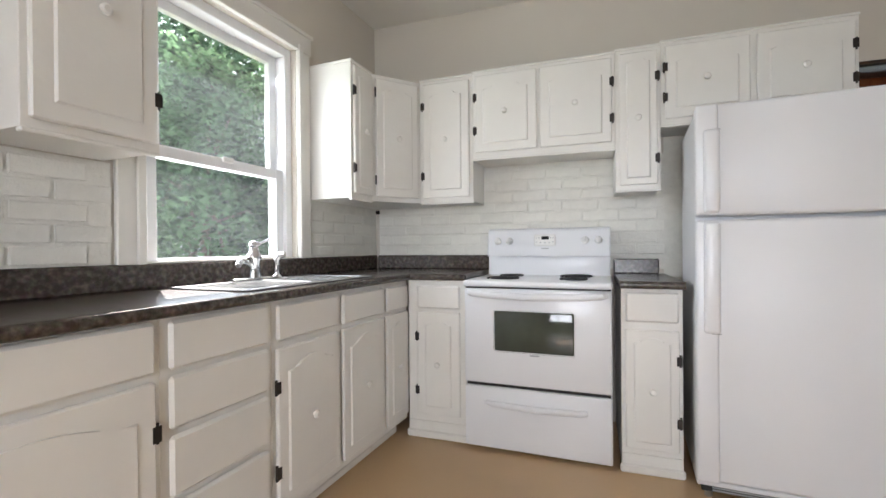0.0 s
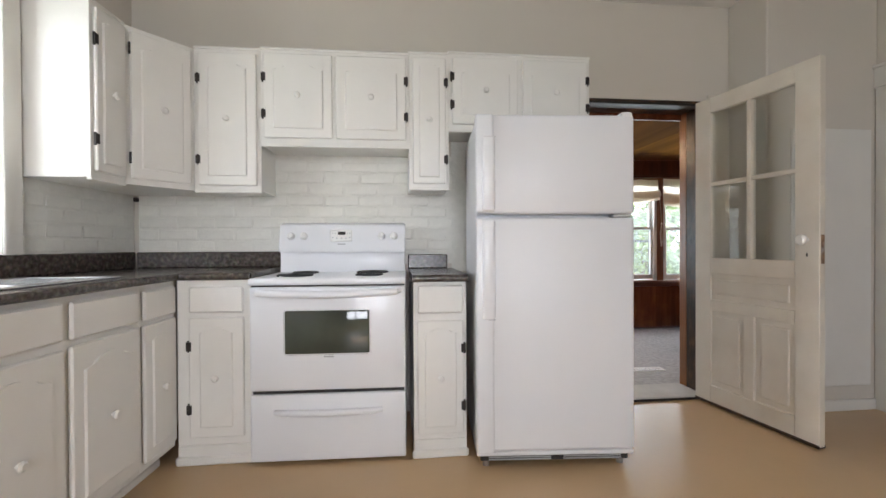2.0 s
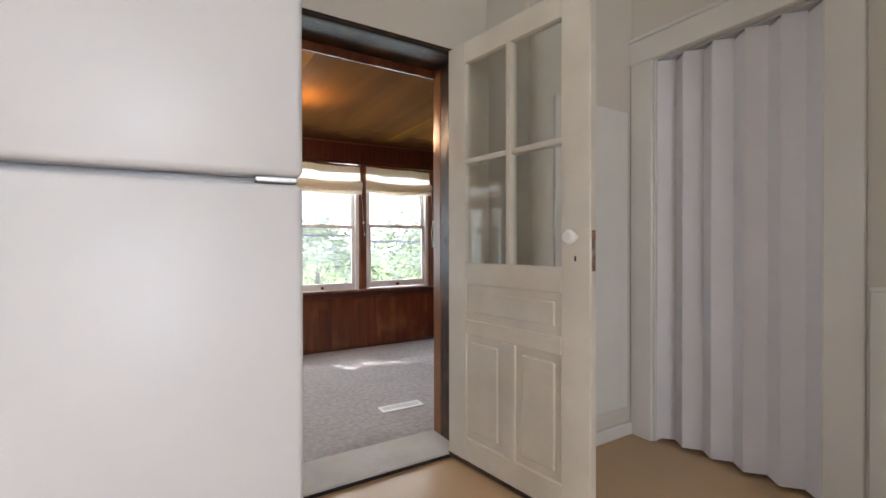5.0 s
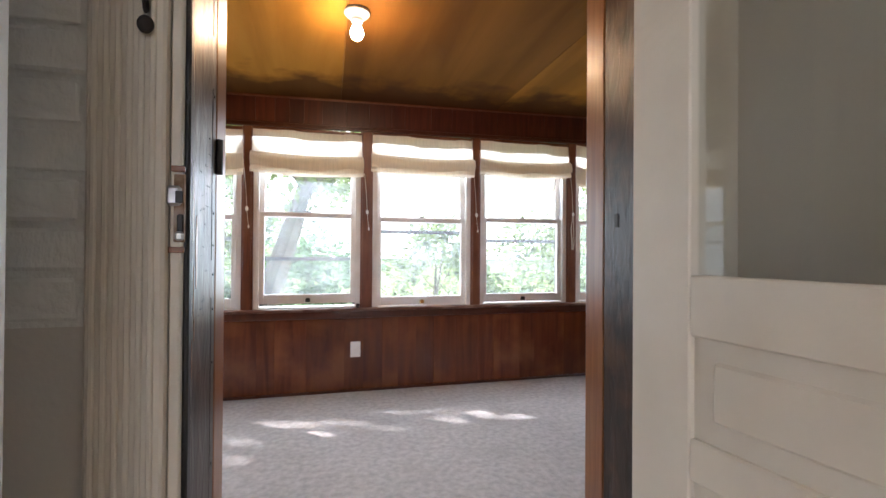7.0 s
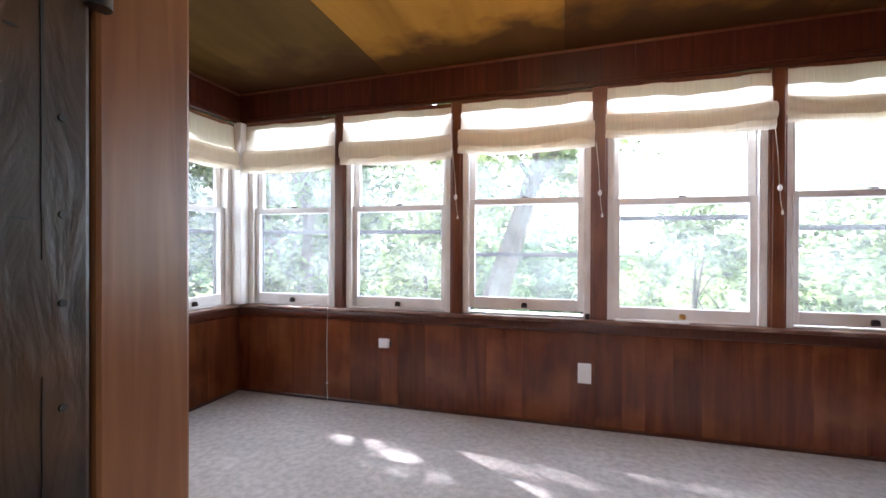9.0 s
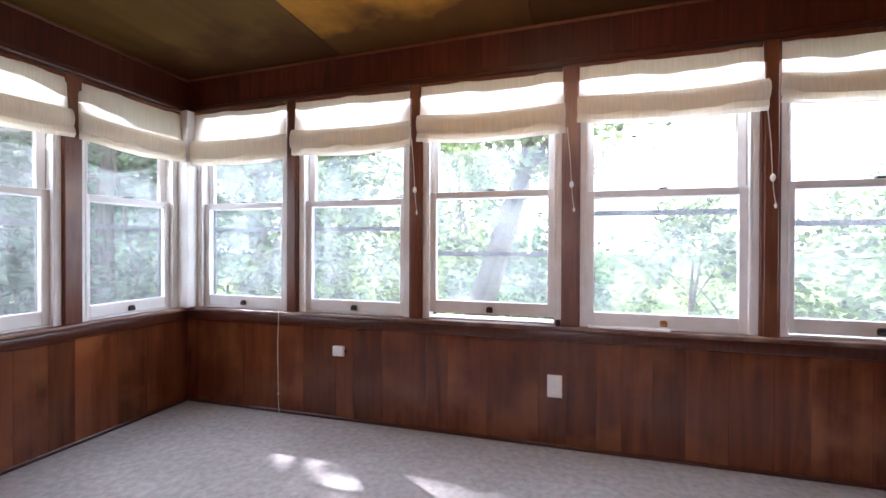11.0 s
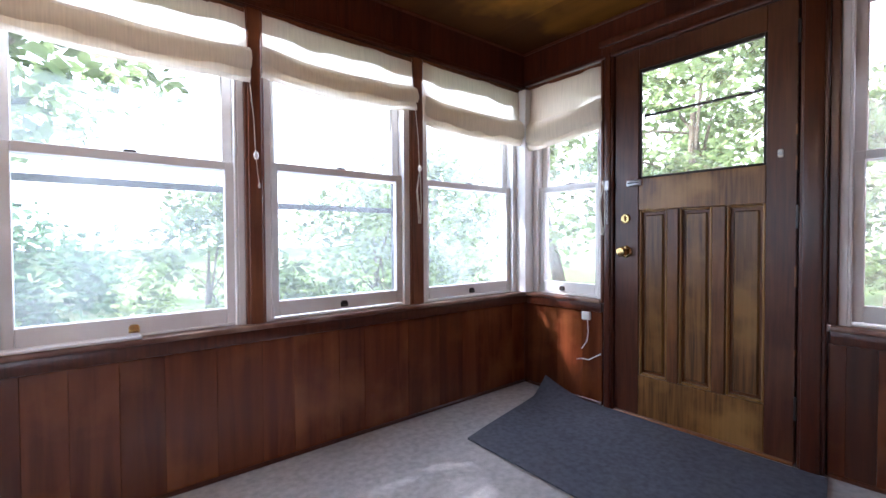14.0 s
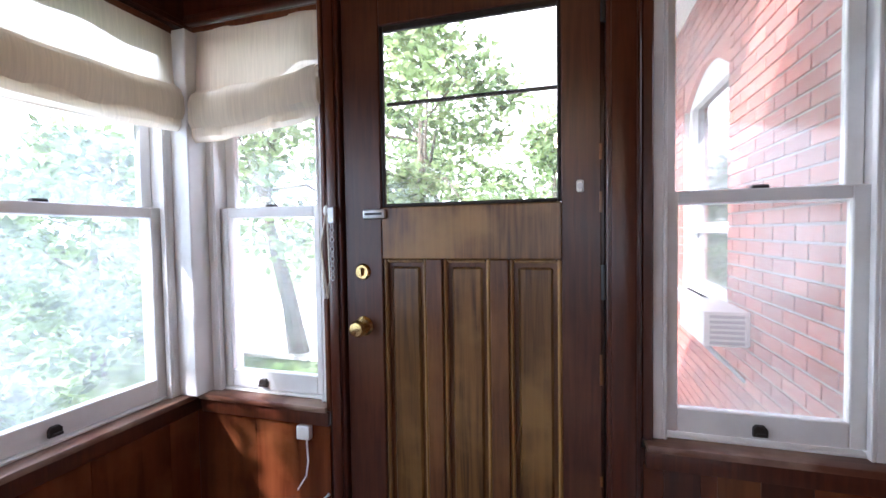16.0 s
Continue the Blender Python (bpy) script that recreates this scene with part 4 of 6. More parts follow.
c = B(); tube(c, [(0, 0, 0.065), (0, -0.004, 0.095), (0.004, -0.02, 0.112), (0.01, -0.045, 0.115)], [0.013, 0.016, 0.017, 0.013], 10); part("head", c, "chrome", spray, smooth=True)

# wall cabinets


def wall_cabinet(m, x0, x1, z0, z1, depth, doors, label, frame_bottom=0.025):
    cab = thing("wall_cabinet", label, "cabinet", m, "kitchen wall cabinets")
    c = B(); bx(c, x0, x1, -depth, -0.003, z0, z1, 0.002); part("body", c, "cabinet", cab)
    c = B(); bx(c, x0 - 0.004, x1 + 0.004, -depth - 0.006, -0.003, z1, z1 + 0.014, 0.004); part("top_moulding", c, "cabinet", cab)
    c = B(); bx(c, x0, x1, -depth - 0.004, -depth + 0.02, z0 - 0.012, z0, 0.003); part("bottom_rail", c, "cabinet", cab)
    for d in doors:
        cabinet_door(cab, *d[:4], -depth, d[4], True, True, d[1] - d[0] < 0.24)
    return cab


UD = 0.295
wall_cabinet(WM, -2.195, -1.835, 1.405, 2.145, UD, [(-2.18, -1.85, 1.43, 2.125, "r")], "white painted wall cabinet beside the sink window")
wall_cabinet(WM, -0.745, -0.525, 1.372, 2.135, UD, [(-0.73, -0.54, 1.40, 2.115, "l")], "narrow white painted wall cabinet on the west wall")
# corner unit with a diagonal face
diag = thing("corner_wall_cabinet", "white painted diagonal corner wall cabinet", "cabinet", group="kitchen wall cabinets")
pa = WM @ Vector((-0.525, -UD, 0))
pb = Vector((-1.085, KN - UD, 0))
pc = WM @ Vector((-0.525, -0.004, 0))
corner = Vector((-1.553, KN - 0.004, 0))
pd = Vector((-1.085, KN - 0.004, 0))
c = B()
ring = [pa, pb, pd, corner, pc]
lo = [c.verts.new((p.x, p.y, 1.372)) for p in ring]
hi = [c.verts.new((p.x, p.y, 2.14)) for p in ring]
c.faces.new(lo[::-1]); c.faces.new(hi)
for j in range(5):
    c.faces.new((lo[j], lo[(j + 1) % 5], hi[(j + 1) % 5], hi[j]))
part("body", c, "cabinet", diag)
dlen = (pb - pa).length
DM = Matrix.Translation((pa.x, pa.y, 0)) @ Matrix.Rotation(math.atan2(pb.y - pa.y, pb.x - pa.x), 4, "Z")
c = B(); bx(c, 0.022, dlen - 0.022, -0.019, -0.001, 1.40, 2.115, 0.005)
dd = part("door", c, "cabinet", diag, m=DM)
c = B(); prism(c, arch_poly(0.065, dlen - 0.065, 1.45, 2.065, 0.03), -0.0255, -0.018, 0.006); part("raised_field", c, "cabinet", dd)
c = B(); lathe(c, [(0.007, -0.018), (0.007, -0.032), (0.016, -0.037), (0.017, -0.044), (0.010, -0.050)], (dlen / 2, 0, 1.757), "y", 14); part("knob", c, "cabinet", dd, smooth=True)
for hz in (1.50, 2.03):
    c = B(); cyl(c, (0.018, -0.013, hz - 0.028), (0.018, -0.013, hz + 0.028), 0.0055, seg=8); part("hinge", c, "bronze", dd)
wall_cabinet(NM, -1.085, -0.735, 1.372, 2.145, UD, [(-1.06, -0.755, 1.40, 2.12, "l")], "tall white painted wall cabinet beside the hood cabinet")
wall_cabinet(NM, -0.735, 0.08, 1.63, 2.155, UD, [(-0.718, -0.348, 1.665, 2.13, "l"), (-0.328, 0.062, 1.665, 2.13, "r")], "white painted wall cabinet over the stove")
wall_cabinet(NM, 0.08, 0.308, 1.395, 2.165, UD, [(0.10, 0.29, 1.42, 2.14, "r")], "narrow white painted wall cabinet")
wall_cabinet(NM, 0.308, 1.158, 1.735, 2.175, UD, [(0.328, 0.715, 1.765, 2.15, "l"), (0.745, 1.138, 1.765, 2.15, "r")], "white painted wall cabinet over the refrigerator")
hook = solid("corner_bracket", bx(B(), -1.545, -1.52, 2.985, 3.005, 1.335, 1.36, 0.003), "bronze", "small dark bracket under the corner cabinet", "bracket")

# ---- refrigerator ----
fr = thing("refrigerator", "white top-freezer refrigerator with smooth enamel doors", "refrigerator", pose(0.374, 2.235, 0, 0, 0, -4.5))
FW = 0.757
c = B(); bx(c, 0.008, FW - 0.008, 0.075, 0.645, 0.03, 1.672, 0.006); part("body", c, "fridge", fr)
for nm, z0, z1 in (("freezer_door", 1.212, 1.682), ("fridge_door", 0.088, 1.195)):
    c = B(); bx(c, 0, FW, 0, 0.066, z0, z1, 0.016, 3); d = part(nm, c, "fridge", fr, smooth=True)
    c = B(); bx(c, 0.012, FW - 0.012, 0.066, 0.076, z0 + 0.01, z1 - 0.01); part("gasket", c, "grey_plastic", d)
    c = B(); bx(c, 0.0, 0.082, -0.022, 0.004, z0 + 0.003, z1 - 0.003, 0.011, 3); part("handle_trim", c, "appliance", d, smooth=True)
    hz0, hz1 = (1.225, 1.57) if nm == "freezer_door" else (0.72, 1.185)
    c = B(); bx(c, 0.026, 0.086, -0.045, -0.016, hz0, hz1, 0.012, 3); part("handle", c, "appliance", d, smooth=True)
    c = B(); bx(c, 0.055, 0.09, -0.024, -0.02, hz1 - 0.002 if nm == "freezer_door" else hz0 - 0.004, hz1 + 0.002 if nm == "freezer_door" else hz0, 0.001); part("handle_seam", c, "grey_plastic", d)
c = B(); bx(c, 0.02, FW - 0.02, 0.03, 0.08, 0.03, 0.082, 0.004); g = part("toe_grille", c, "black", fr, "black toe grille")
for x0, x1 in ((0.06, 0.36), (0.42, 0.70)):
    c = B()
    for i in range(4):
        bx(c, x0, x1, 0.024, 0.032, 0.038 + i * 0.011, 0.043 + i * 0.011)
    part("grille_slot", c, "grey_plastic", g)
c = B(); bx(c, 0.0, FW, 0.01, 0.03, 0.062, 0.085, 0.006); part("kick_trim", c, "appliance", fr)
c = B(); bx(c, FW - 0.06, FW - 0.005, 0.01, 0.09, 1.672, 1.698, 0.006); part("hinge_cap", c, "appliance", fr)
c = B(); bx(c, FW - 0.10, FW - 0.012, 0.004, 0.05, 1.197, 1.211, 0.003); part("middle_hinge", c, "tin", fr)
for x in (0.05, FW - 0.05):
    c = B(); cyl(c, (x, 0.06, 0), (x, 0.06, 0.035), 0.016); part("foot", c, "tin", fr)
    c = B(); cyl(c, (x, 0.60, 0), (x, 0.60, 0.035), 0.016); part("foot", c, "tin", fr)

# ---- stove ----
st = thing("stove", "white electric coil range with a dark oven window", "stove", pose(-0.709, 2.402, 0, 0, 0, -1.8))
SW = 0.758
c = B(); bx(c, 0.004, SW - 0.004, 0.03, 0.60, 0.03, 0.885, 0.004); part("body", c, "appliance", st)
c = B(); bx(c, 0, SW, -0.014, 0.61, 0.877, 0.912, 0.012, 3); ctop = part("cooktop", c, "appliance", st, smooth=True)
# black strip between cooktop and door, painted as the shade of the gap
c = B(); bx(c, 0.008, SW - 0.008, 0.02, 0.032, 0.868, 0.878); part("vent_gap", c, "black", st)
c = B(); bx(c, 0.004, SW - 0.004, 0, 0.045, 0.362, 0.868, 0.01, 3); od = part("oven_door", c, "appliance", st, smooth=True)
c = B(); bx(c, 0.165, 0.582, -0.004, 0.012, 0.536, 0.757, 0.014, 3); part("oven_window", c, "oven_glass", od, "dark oven window", True)
c = B()
tube(c, [(0.03, 0.0, 0.847), (0.05, -0.035, 0.846), (0.14, -0.048, 0.840), (SW / 2, -0.055, 0.832), (SW - 0.14, -0.048, 0.840), (SW - 0.05, -0.035, 0.846), (SW - 0.03, 0.0, 0.847)], [0.014, 0.017, 0.018, 0.018, 0.018, 0.017, 0.014], 10)
part("oven_handle", c, "appliance", od, smooth=True)
c = B(); bx(c, 0.355, 0.405, -0.002, 0.006, 0.522, 0.53, 0.002); part("badge", c, "grey_plastic", od)
# black strip standing for the shade between door and drawer
c = B(); bx(c, 0.012, SW - 0.012, 0.02, 0.04, 0.342, 0.364); part("gap", c, "black", st)
c = B(); bx(c, 0.004, SW - 0.004, 0, 0.045, 0.018, 0.344, 0.01, 3); dr = part("storage_drawer", c, "appliance", st, smooth=True)
c = B(); tube(c, [(0.12, 0.0, 0.262), (0.16, -0.014, 0.260), (SW / 2, -0.018, 0.255), (SW - 0.16, -0.014, 0.260), (SW - 0.12, 0.0, 0.262)], [0.012, 0.016, 0.017, 0.016, 0.012], 10); part("drawer_lip", c, "appliance", dr, smooth=True)
c = B(); bx(c, 0.01, SW - 0.01, 0.50, 0.60, 0.90, 1.03, 0.008, 2); part("back_riser", c, "appliance", st, smooth=True)
c = B()
pr = [(0.475, 1.028), (0.60, 1.028), (0.60, 1.205), (0.53, 1.205), (0.505, 1.19), (0.478, 1.05)]
va = [c.verts.new((0.008, y, z)) for y, z in pr]
vb = [c.verts.new((SW - 0.008, y, z)) for y, z in pr]
c.faces.new(va); c.faces.new(vb[::-1])
for j in range(len(pr)):
    c.faces.new((va[j], vb[j], vb[(j + 1) % len(pr)], va[(j + 1) % len(pr)]))
bmesh.ops.bevel(c, geom=list(c.edges), offset=0.006, segments=2, affect="EDGES")
bg = part("backguard", c, "appliance", st, smooth=True)
tilt = math.atan2(0.027, 0.14)
for x in (0.075, 0.15, SW - 0.15, SW - 0.075):
    c = B(); lathe(c, [(0.023, 0.0), (0.023, -0.006), (0.019, -0.01), (0.017, -0.026), (0.012, -0.028)], (0, 0, 0), "y", 18)
    bx(c, -0.0035, 0.0035, -0.034, -0.02, -0.018, 0.018, 0.002)
    part("knob", c, "plastic_white", bg, "white control knob", True, Matrix.Translation((x, 0.4905, 1.125)) @ Matrix.Rotation(-tilt, 4, "X"))
c = B(); bx(c, 0.305, 0.435, -0.003, 0.004, -0.036, 0.036, 0.006); part("control_panel", c, "plastic_white", bg, m=Matrix.Translation((0, 0.489, 1.128)) @ Matrix.Rotation(-tilt, 4, "X"))
c = B(); bx(c, 0.35, 0.395, -0.005, 0.004, 0.004, 0.024, 0.001); part("clock_display", c, "black_gloss", bg, m=Matrix.Translation((0, 0.489, 1.128)) @ Matrix.Rotation(-tilt, 4, "X"))
for x, z in ((0.32, 0.014), (0.335, 0.014), (0.405, 0.014), (0.42, 0.014), (0.32, -0.012), (0.42, -0.012), (0.345, -0.016), (0.372, -0.016), (0.398, -0.016)):
    c = B(); bx(c, x - 0.004, x + 0.004, -0.005, 0.0, z - 0.003, z + 0.003, 0.001); part("button", c, "grey_plastic", bg, m=Matrix.Translation((0, 0.489, 1.128)) @ Matrix.Rotation(-tilt, 4, "X"))
c = B(); bx(c, 0.35, 0.395, -0.003, 0.002, -0.055, -0.049); part("badge", c, "grey_plastic", bg, m=Matrix.Translation((0, 0.489, 1.128)) @ Matrix.Rotation(-tilt, 4, "X"))
for x, y, r in ((0.19, 0.15, 0.095), (SW - 0.19, 0.15, 0.075), (0.19, 0.38, 0.075), (SW - 0.19, 0.38, 0.095)):
    c = B(); lathe(c, [(r + 0.014, 0.903), (r + 0.012, 0.909), (r + 0.003, 0.907), (r - 0.01, 0.8995)], (x, y, 0), "z", 28); k = part("drip_bowl", c, "black", st, smooth=True)
    c = B()
    turns = 3.6
    pts = [((0.018 + (r - 0.02) * i / 60) * math.cos(2 * math.pi * turns * i / 60) + x, (0.018 + (r - 0.02) * i / 60) * math.sin(2 * math.pi * turns * i / 60) + y, 0.916) for i in range(61)]
    tube(c, pts, 0.0055, 6); part("coil", c, "coil", k, smooth=True)
for x in (0.05, SW - 0.05):
    for y in (0.08, 0.55):
        c = B(); cyl(c, (x, y, 0), (x, y, 0.035), 0.014); part("foot", c, "black", st)

# ---- built-in hutch on the east wall ----
hutch = thing("built_in_hutch", "cream painted built-in hutch with glazed upper doors", "cabinet", pose(KE, 1.39, 0, 0, 0, -90))
HD, HL = 0.478, 1.5      # depth into the room, length to the south
c = B(); bx(c, 0, HL, -HD, -0.002, 0, 0.862, 0.004); part("base", c, "trim", hutch)
c = B(); bx(c, -0.012, HL, -HD - 0.014, -0.002, 0.862, 0.885, 0.006); part("ledge", c, "trim", hutch)
c = B(); bx(c, 0, HL, -0.04, -0.002, 0.885, 2.35); part("back", c, "trim", hutch)
for x0, x1 in ((0, 0.03), (HL - 0.03, HL)):
    c = B(); bx(c, x0, x1, -HD + 0.01, -0.04, 0.885, 2.35, 0.003); part("side", c, "trim", hutch)
c = B(); bx(c, 0, HL, -HD + 0.01, -0.04, 2.35, 2.40, 0.004); part("top", c, "trim", hutch)
for z in (1.28, 1.6, 1.92):
    c = B(); bx(c, 0.03, HL - 0.03, -HD + 0.06, -0.04, z, z + 0.018, 0.002); part("shelf", c, "trim", hutch)
c = B(); bx(c, 0.0, 0.125, -HD, -HD + 0.012, 0.886, 2.35, 0.003); part("face_stile", c, "trim", hutch)
for x0 in (0.127, 0.815):
    x1 = x0 + 0.68
    d = B(); bx(d, x0, x0 + 0.05, -HD, -HD + 0.022, 0.89, 2.34, 0.003)
    g = part("glazed_door", d, "trim", hutch)
    for a0, a1, z0, z1 in ((x0, x0 + 0.05, 0.89, 2.34), (x1 - 0.05, x1, 0.89, 2.34), (x0 + 0.05, x1 - 0.05, 0.89, 0.95), (x0 + 0.05, x1 - 0.05, 2.28, 2.34), (x0 + 0.05, x1 - 0.05, 1.555, 1.585)):
        if a0 == x0:
            continue
        d = B(); bx(d, a0, a1, -HD, -HD + 0.022, z0, z1, 0.003); part("door_rail", d, "trim", g)
    for z0, z1 in ((0.947, 1.558), (1.582, 2.283)):
        c = B(); bx(c, x0 + 0.047, x1 - 0.047, -HD + 0.009, -HD + 0.013, z0, z1); q = part("pane", c, "cab_glass", g); q.visible_shadow = False
for x0 in (0.06, 0.80):
    c = B(); bx(c, x0, x0 + 0.64, -HD - 0.018, -HD, 0.12, 0.80, 0.005); q = part("base_door", c, "trim", hutch)
    c = B(); ball(c, (x0 + 0.58, -HD - 0.03, 0.55), 0.014); part("knob", c, "knob", q, smooth=True)

# ---- painted faux-brick splash, brick by brick ----
c = B(); bx(c, -1.53, 0.36, -0.004, 0.0, 0.95, 1.64); bx(c, 0.36, 1.148, -0.004, 0.0, 0.90, 1.74)
splash_n = structure("brick_splash_north", c, "mortar_paint", "white painted brick-pattern splash behind the stove", "backsplash", NM)
c = B(); bx(c, -0.745, -0.006, -0.004, 0.0, 1.0, 1.40); bx(c, -2.9, -1.815, -0.004, 0.0, 1.0, 1.40)
splash_w = structure("brick_splash_west", c, "mortar_paint", "white painted brick-pattern splash beside the window", "backsplash", WM)
BL, BH, BG = 0.205, 0.058, 0.012
brick_meshes = []
for k in range(3):
    c = B(); bx(c, -BL / 2, BL / 2, -0.0065, 0, -BH / 2, BH / 2, 0.003)
    for v in c.verts:
        v.co.x += random.uniform(-0.003, 0.003); v.co.z += random.uniform(-0.002, 0.002)
    brick_meshes.append(mesh_of("brick", c, "brick_paint"))


def lay(parent, x0, x1, z0, z1, y=-0.004):
    row, z = 0, z0 + BH / 2
    while z + BH / 2 <= z1 + 0.012:
        x = x0 + (BL / 2 if row % 2 == 0 else 0.0)
        while x < x1:
            a, e = max(x - BL / 2, x0), min(x + BL / 2, x1)
            if e - a > 0.03:
                o = new("brick", random.choice(brick_meshes))
                o.parent = parent
                o.location, o.scale = ((a + e) / 2, y, z), ((e - a) / BL, random.uniform(0.7, 1.2), 1)
            x += BL + BG
        z += BH + BG
        row += 1


lay(splash_n, -1.52, 0.36, 1.04, 1.63)
lay(splash_n, 0.93, 1.148, 0.91, 1.72)
lay(splash_w, -0.74, -0.02, 1.045, 1.37)
lay(splash_w, -2.75, -1.815, 1.045, 1.40)

# ---- the porch shell ----
kitchen_objects = set(scene.objects)
PN, PE, PW, PS = 5.58, 4.375, -0.69, 3.262      # inner faces
PT = 0.16                                       # thickness of the outer walls
SILL = 0.655


def head(x):
    return 1.945 + 0.018 * x                     # underside of the frieze, which has settled to the west


def ceil_z(x):
    return 2.165 + 0.022 * x


b = B(); bx(b, PW - PT, PE + PT, 3.21, PN + PT, -0.12, PF)
structure("floor_porch", b, "carpet", "worn grey-beige carpet on the porch floor", "floor")
posts = ((0.070, 0.150), (0.873, 0.950), (1.700, 1.790), (2.570, 2.650), (3.425, 3.510))

c = B()
bx(c, PW - PT, PE + PT, PN + 0.012, PN + PT, PF, SILL - 0.03)
bx(c, PW - PT, PE + PT, PN + 0.012, PN + PT, 2.02, 2.34)
pn = structure("wall_porch_north", c, "trim_wood", "red-brown board porch wall under a long row of windows", "wall")
c = B()
bx(c, PE + 0.012, PE + PT, 5.0, PN + 0.012, PF, SILL - 0.03)
bx(c, PE + 0.012, PE + PT, 3.22, 3.9975, PF, SILL - 0.03)
bx(c, PE + 0.012, PE + PT, PS, PN + 0.012, 2.06, 2.34)
bx(c, PE + 0.012, PE + PT, PS, 3.40, SILL - 0.03, 2.06)
pe = structure("wall_porch_east", c, "trim_wood", "red-brown board porch wall with the outer door", "wall")
c = B()
bx(c, PW - PT, PW - 0.012, PS, PN + 0.012, PF, SILL - 0.03)
bx(c, PW - PT, PW - 0.012, PS, PN + 0.012, 1.97, 2.30)
bx(c, PW - PT, PW - 0.012, PS, 3.42, SILL - 0.03, 1.97)
pw = structure("wall_porch_west", c, "trim_wood", "red-brown board porch wall with windows", "wall")
c = B()
bx(c, PW - PT, DX0 - 0.02, 3.228, 3.243, PF, 2.34)
bx(c, DX1 + 0.02, PE + PT, 3.228, 3.243, PF, 2.34)
bx(c, DX0 - 0.02, DX1 + 0.02, 3.228, 3.243, DH + 0.02, 2.34)
ps = structure("wall_porch_south", c, "panel_wood", "red-brown boarded porch wall round the kitchen doorway", "wall")

# plywood ceiling in sheets
c = B()
edges = [PW - PT, -0.74, 0.445, 1.55, 2.765, 3.98, PE + PT]
for x0, x1 in zip(edges, edges[1:]):
    yb = PN + PT
    a = [c.verts.new((x, y, ceil_z(x))) for x, y in ((x0 + 0.001, 3.206), (x1 - 0.001, 3.206), (x1 - 0.001, yb), (x0 + 0.001, yb))]
    t = [c.verts.new((v.co.x, v.co.y, v.co.z + 0.02)) for v in a]
    c.faces.new(a); c.faces.new(t[::-1])
    for j in range(4):
        c.faces.new((a[j], t[j], t[(j + 1) % 4], a[(j + 1) % 4]))
structure("ceiling_porch", c, "ply_sheet", "water-stained golden plywood porch ceiling", "ceiling")
# unseen roof; its long eave and lip are added to keep sun off the floor
c = B(); bx(c, PW - 0.5, PE + 0.5, 3.206, PN + 0.70, 2.36, 2.48); bx(c, PW - 0.5, PE + 0.5, PN + 0.68, PN + 0.705, 2.22, 2.36)
structure("roof_porch", c, "shingle", "unseen flat dark porch roof with an added sun-cutting eave", "roof")

# board cladding, one board at a time, under the sills and in the frieze


def boards(parent, m, x0, x1, z0, z1, name="board", widths=(0.14, 0.18, 0.22, 0.27, 0.12), y=-0.0, top=None):
    x = x0
    while x < x1 - 0.02:
        w = min(random.choice(widths), x1 - x)
        if x1 - x - w < 0.05:
            w = x1 - x
        zt = z1 if top is None else top(x + w / 2)
        c = B(); bx(c, 0.0003, w - 0.0003, y, y + 0.0115, 0, zt - z0, 0.0006)
        part(name, c, "frieze_wood" if name == "frieze_board" else "panel_wood", parent, m=m @ Matrix.Translation((x, 0, z0)))
        x += w


PNM = pose(0, PN, 0)
PEM = pose(PE, 0, 0, 0, 0, -90)     # x = -y of the room
PWM = pose(PW, 0, 0, 0, 0, 90)      # x = y of the room
boards(pn, PNM, PW, PE, PF, SILL - 0.07)
x = PW
while x < PE - 0.02:
    w = min(random.choice((0.10, 0.13, 0.17, 0.21)), PE - x)
    c = B(); bx(c, 0.0003, w - 0.0003, 0, 0.0115, 0, ceil_z(x) - head(x) + 0.004, 0.0006)
    part("frieze_board", c, "frieze_wood", pn, m=pose(x, PN, head(x)))
    x += w
boards(pe, PEM, -PN, -5.0, PF, SILL - 0.07)
for y1, y0, tone in ((3.990, 3.937, "panel_wood"), (3.937, 3.846, "panel_dark"), (3.846, 3.805, "panel_wood"), (3.805, 3.703, "panel_light"), (3.703, 3.585, "panel_dark"), (3.585, 3.466, "panel_wood"), (3.466, 3.359, "panel_light"), (3.359, PS, "panel_wood")):
    c = B(); bx(c, 0.0003, y1 - y0 - 0.0003, 0, 0.0115, 0, SILL - 0.07 - PF, 0.0006)
    part("board", c, tone, pe, m=PEM @ Matrix.Translation((-y1, 0, PF)))
boards(pe, PEM, -PN, -PS, 2.05, 2.27, name="frieze_board")
boards(pw, PWM, PS, PN, PF, SILL - 0.07)
boards(pw, PWM, PS, PN, 1.94, 2.155, name="frieze_board")

# trims: frieze moulding, crown bead, sills, aprons


def slanted_bar(name, parent, fn, dy0, dy1, h, mat, x0=PW, x1=PE):
    c = B()
    v = [c.verts.new((x, PN + y, fn(x) + z)) for x in (x0, x1) for y in (dy0, dy1) for z in (0, h)]
    for q in ((0, 1, 3, 2), (4, 6, 7, 5), (0, 4, 5, 1), (2, 3, 7, 6), (0, 2, 6, 4), (1, 5, 7, 3)):
        c.faces.new([v[i] for i in q])
    bmesh.ops.bevel(c, geom=list(c.edges), offset=0.005, segments=2, affect="EDGES")
    return part(name, c, mat, parent, smooth=True)


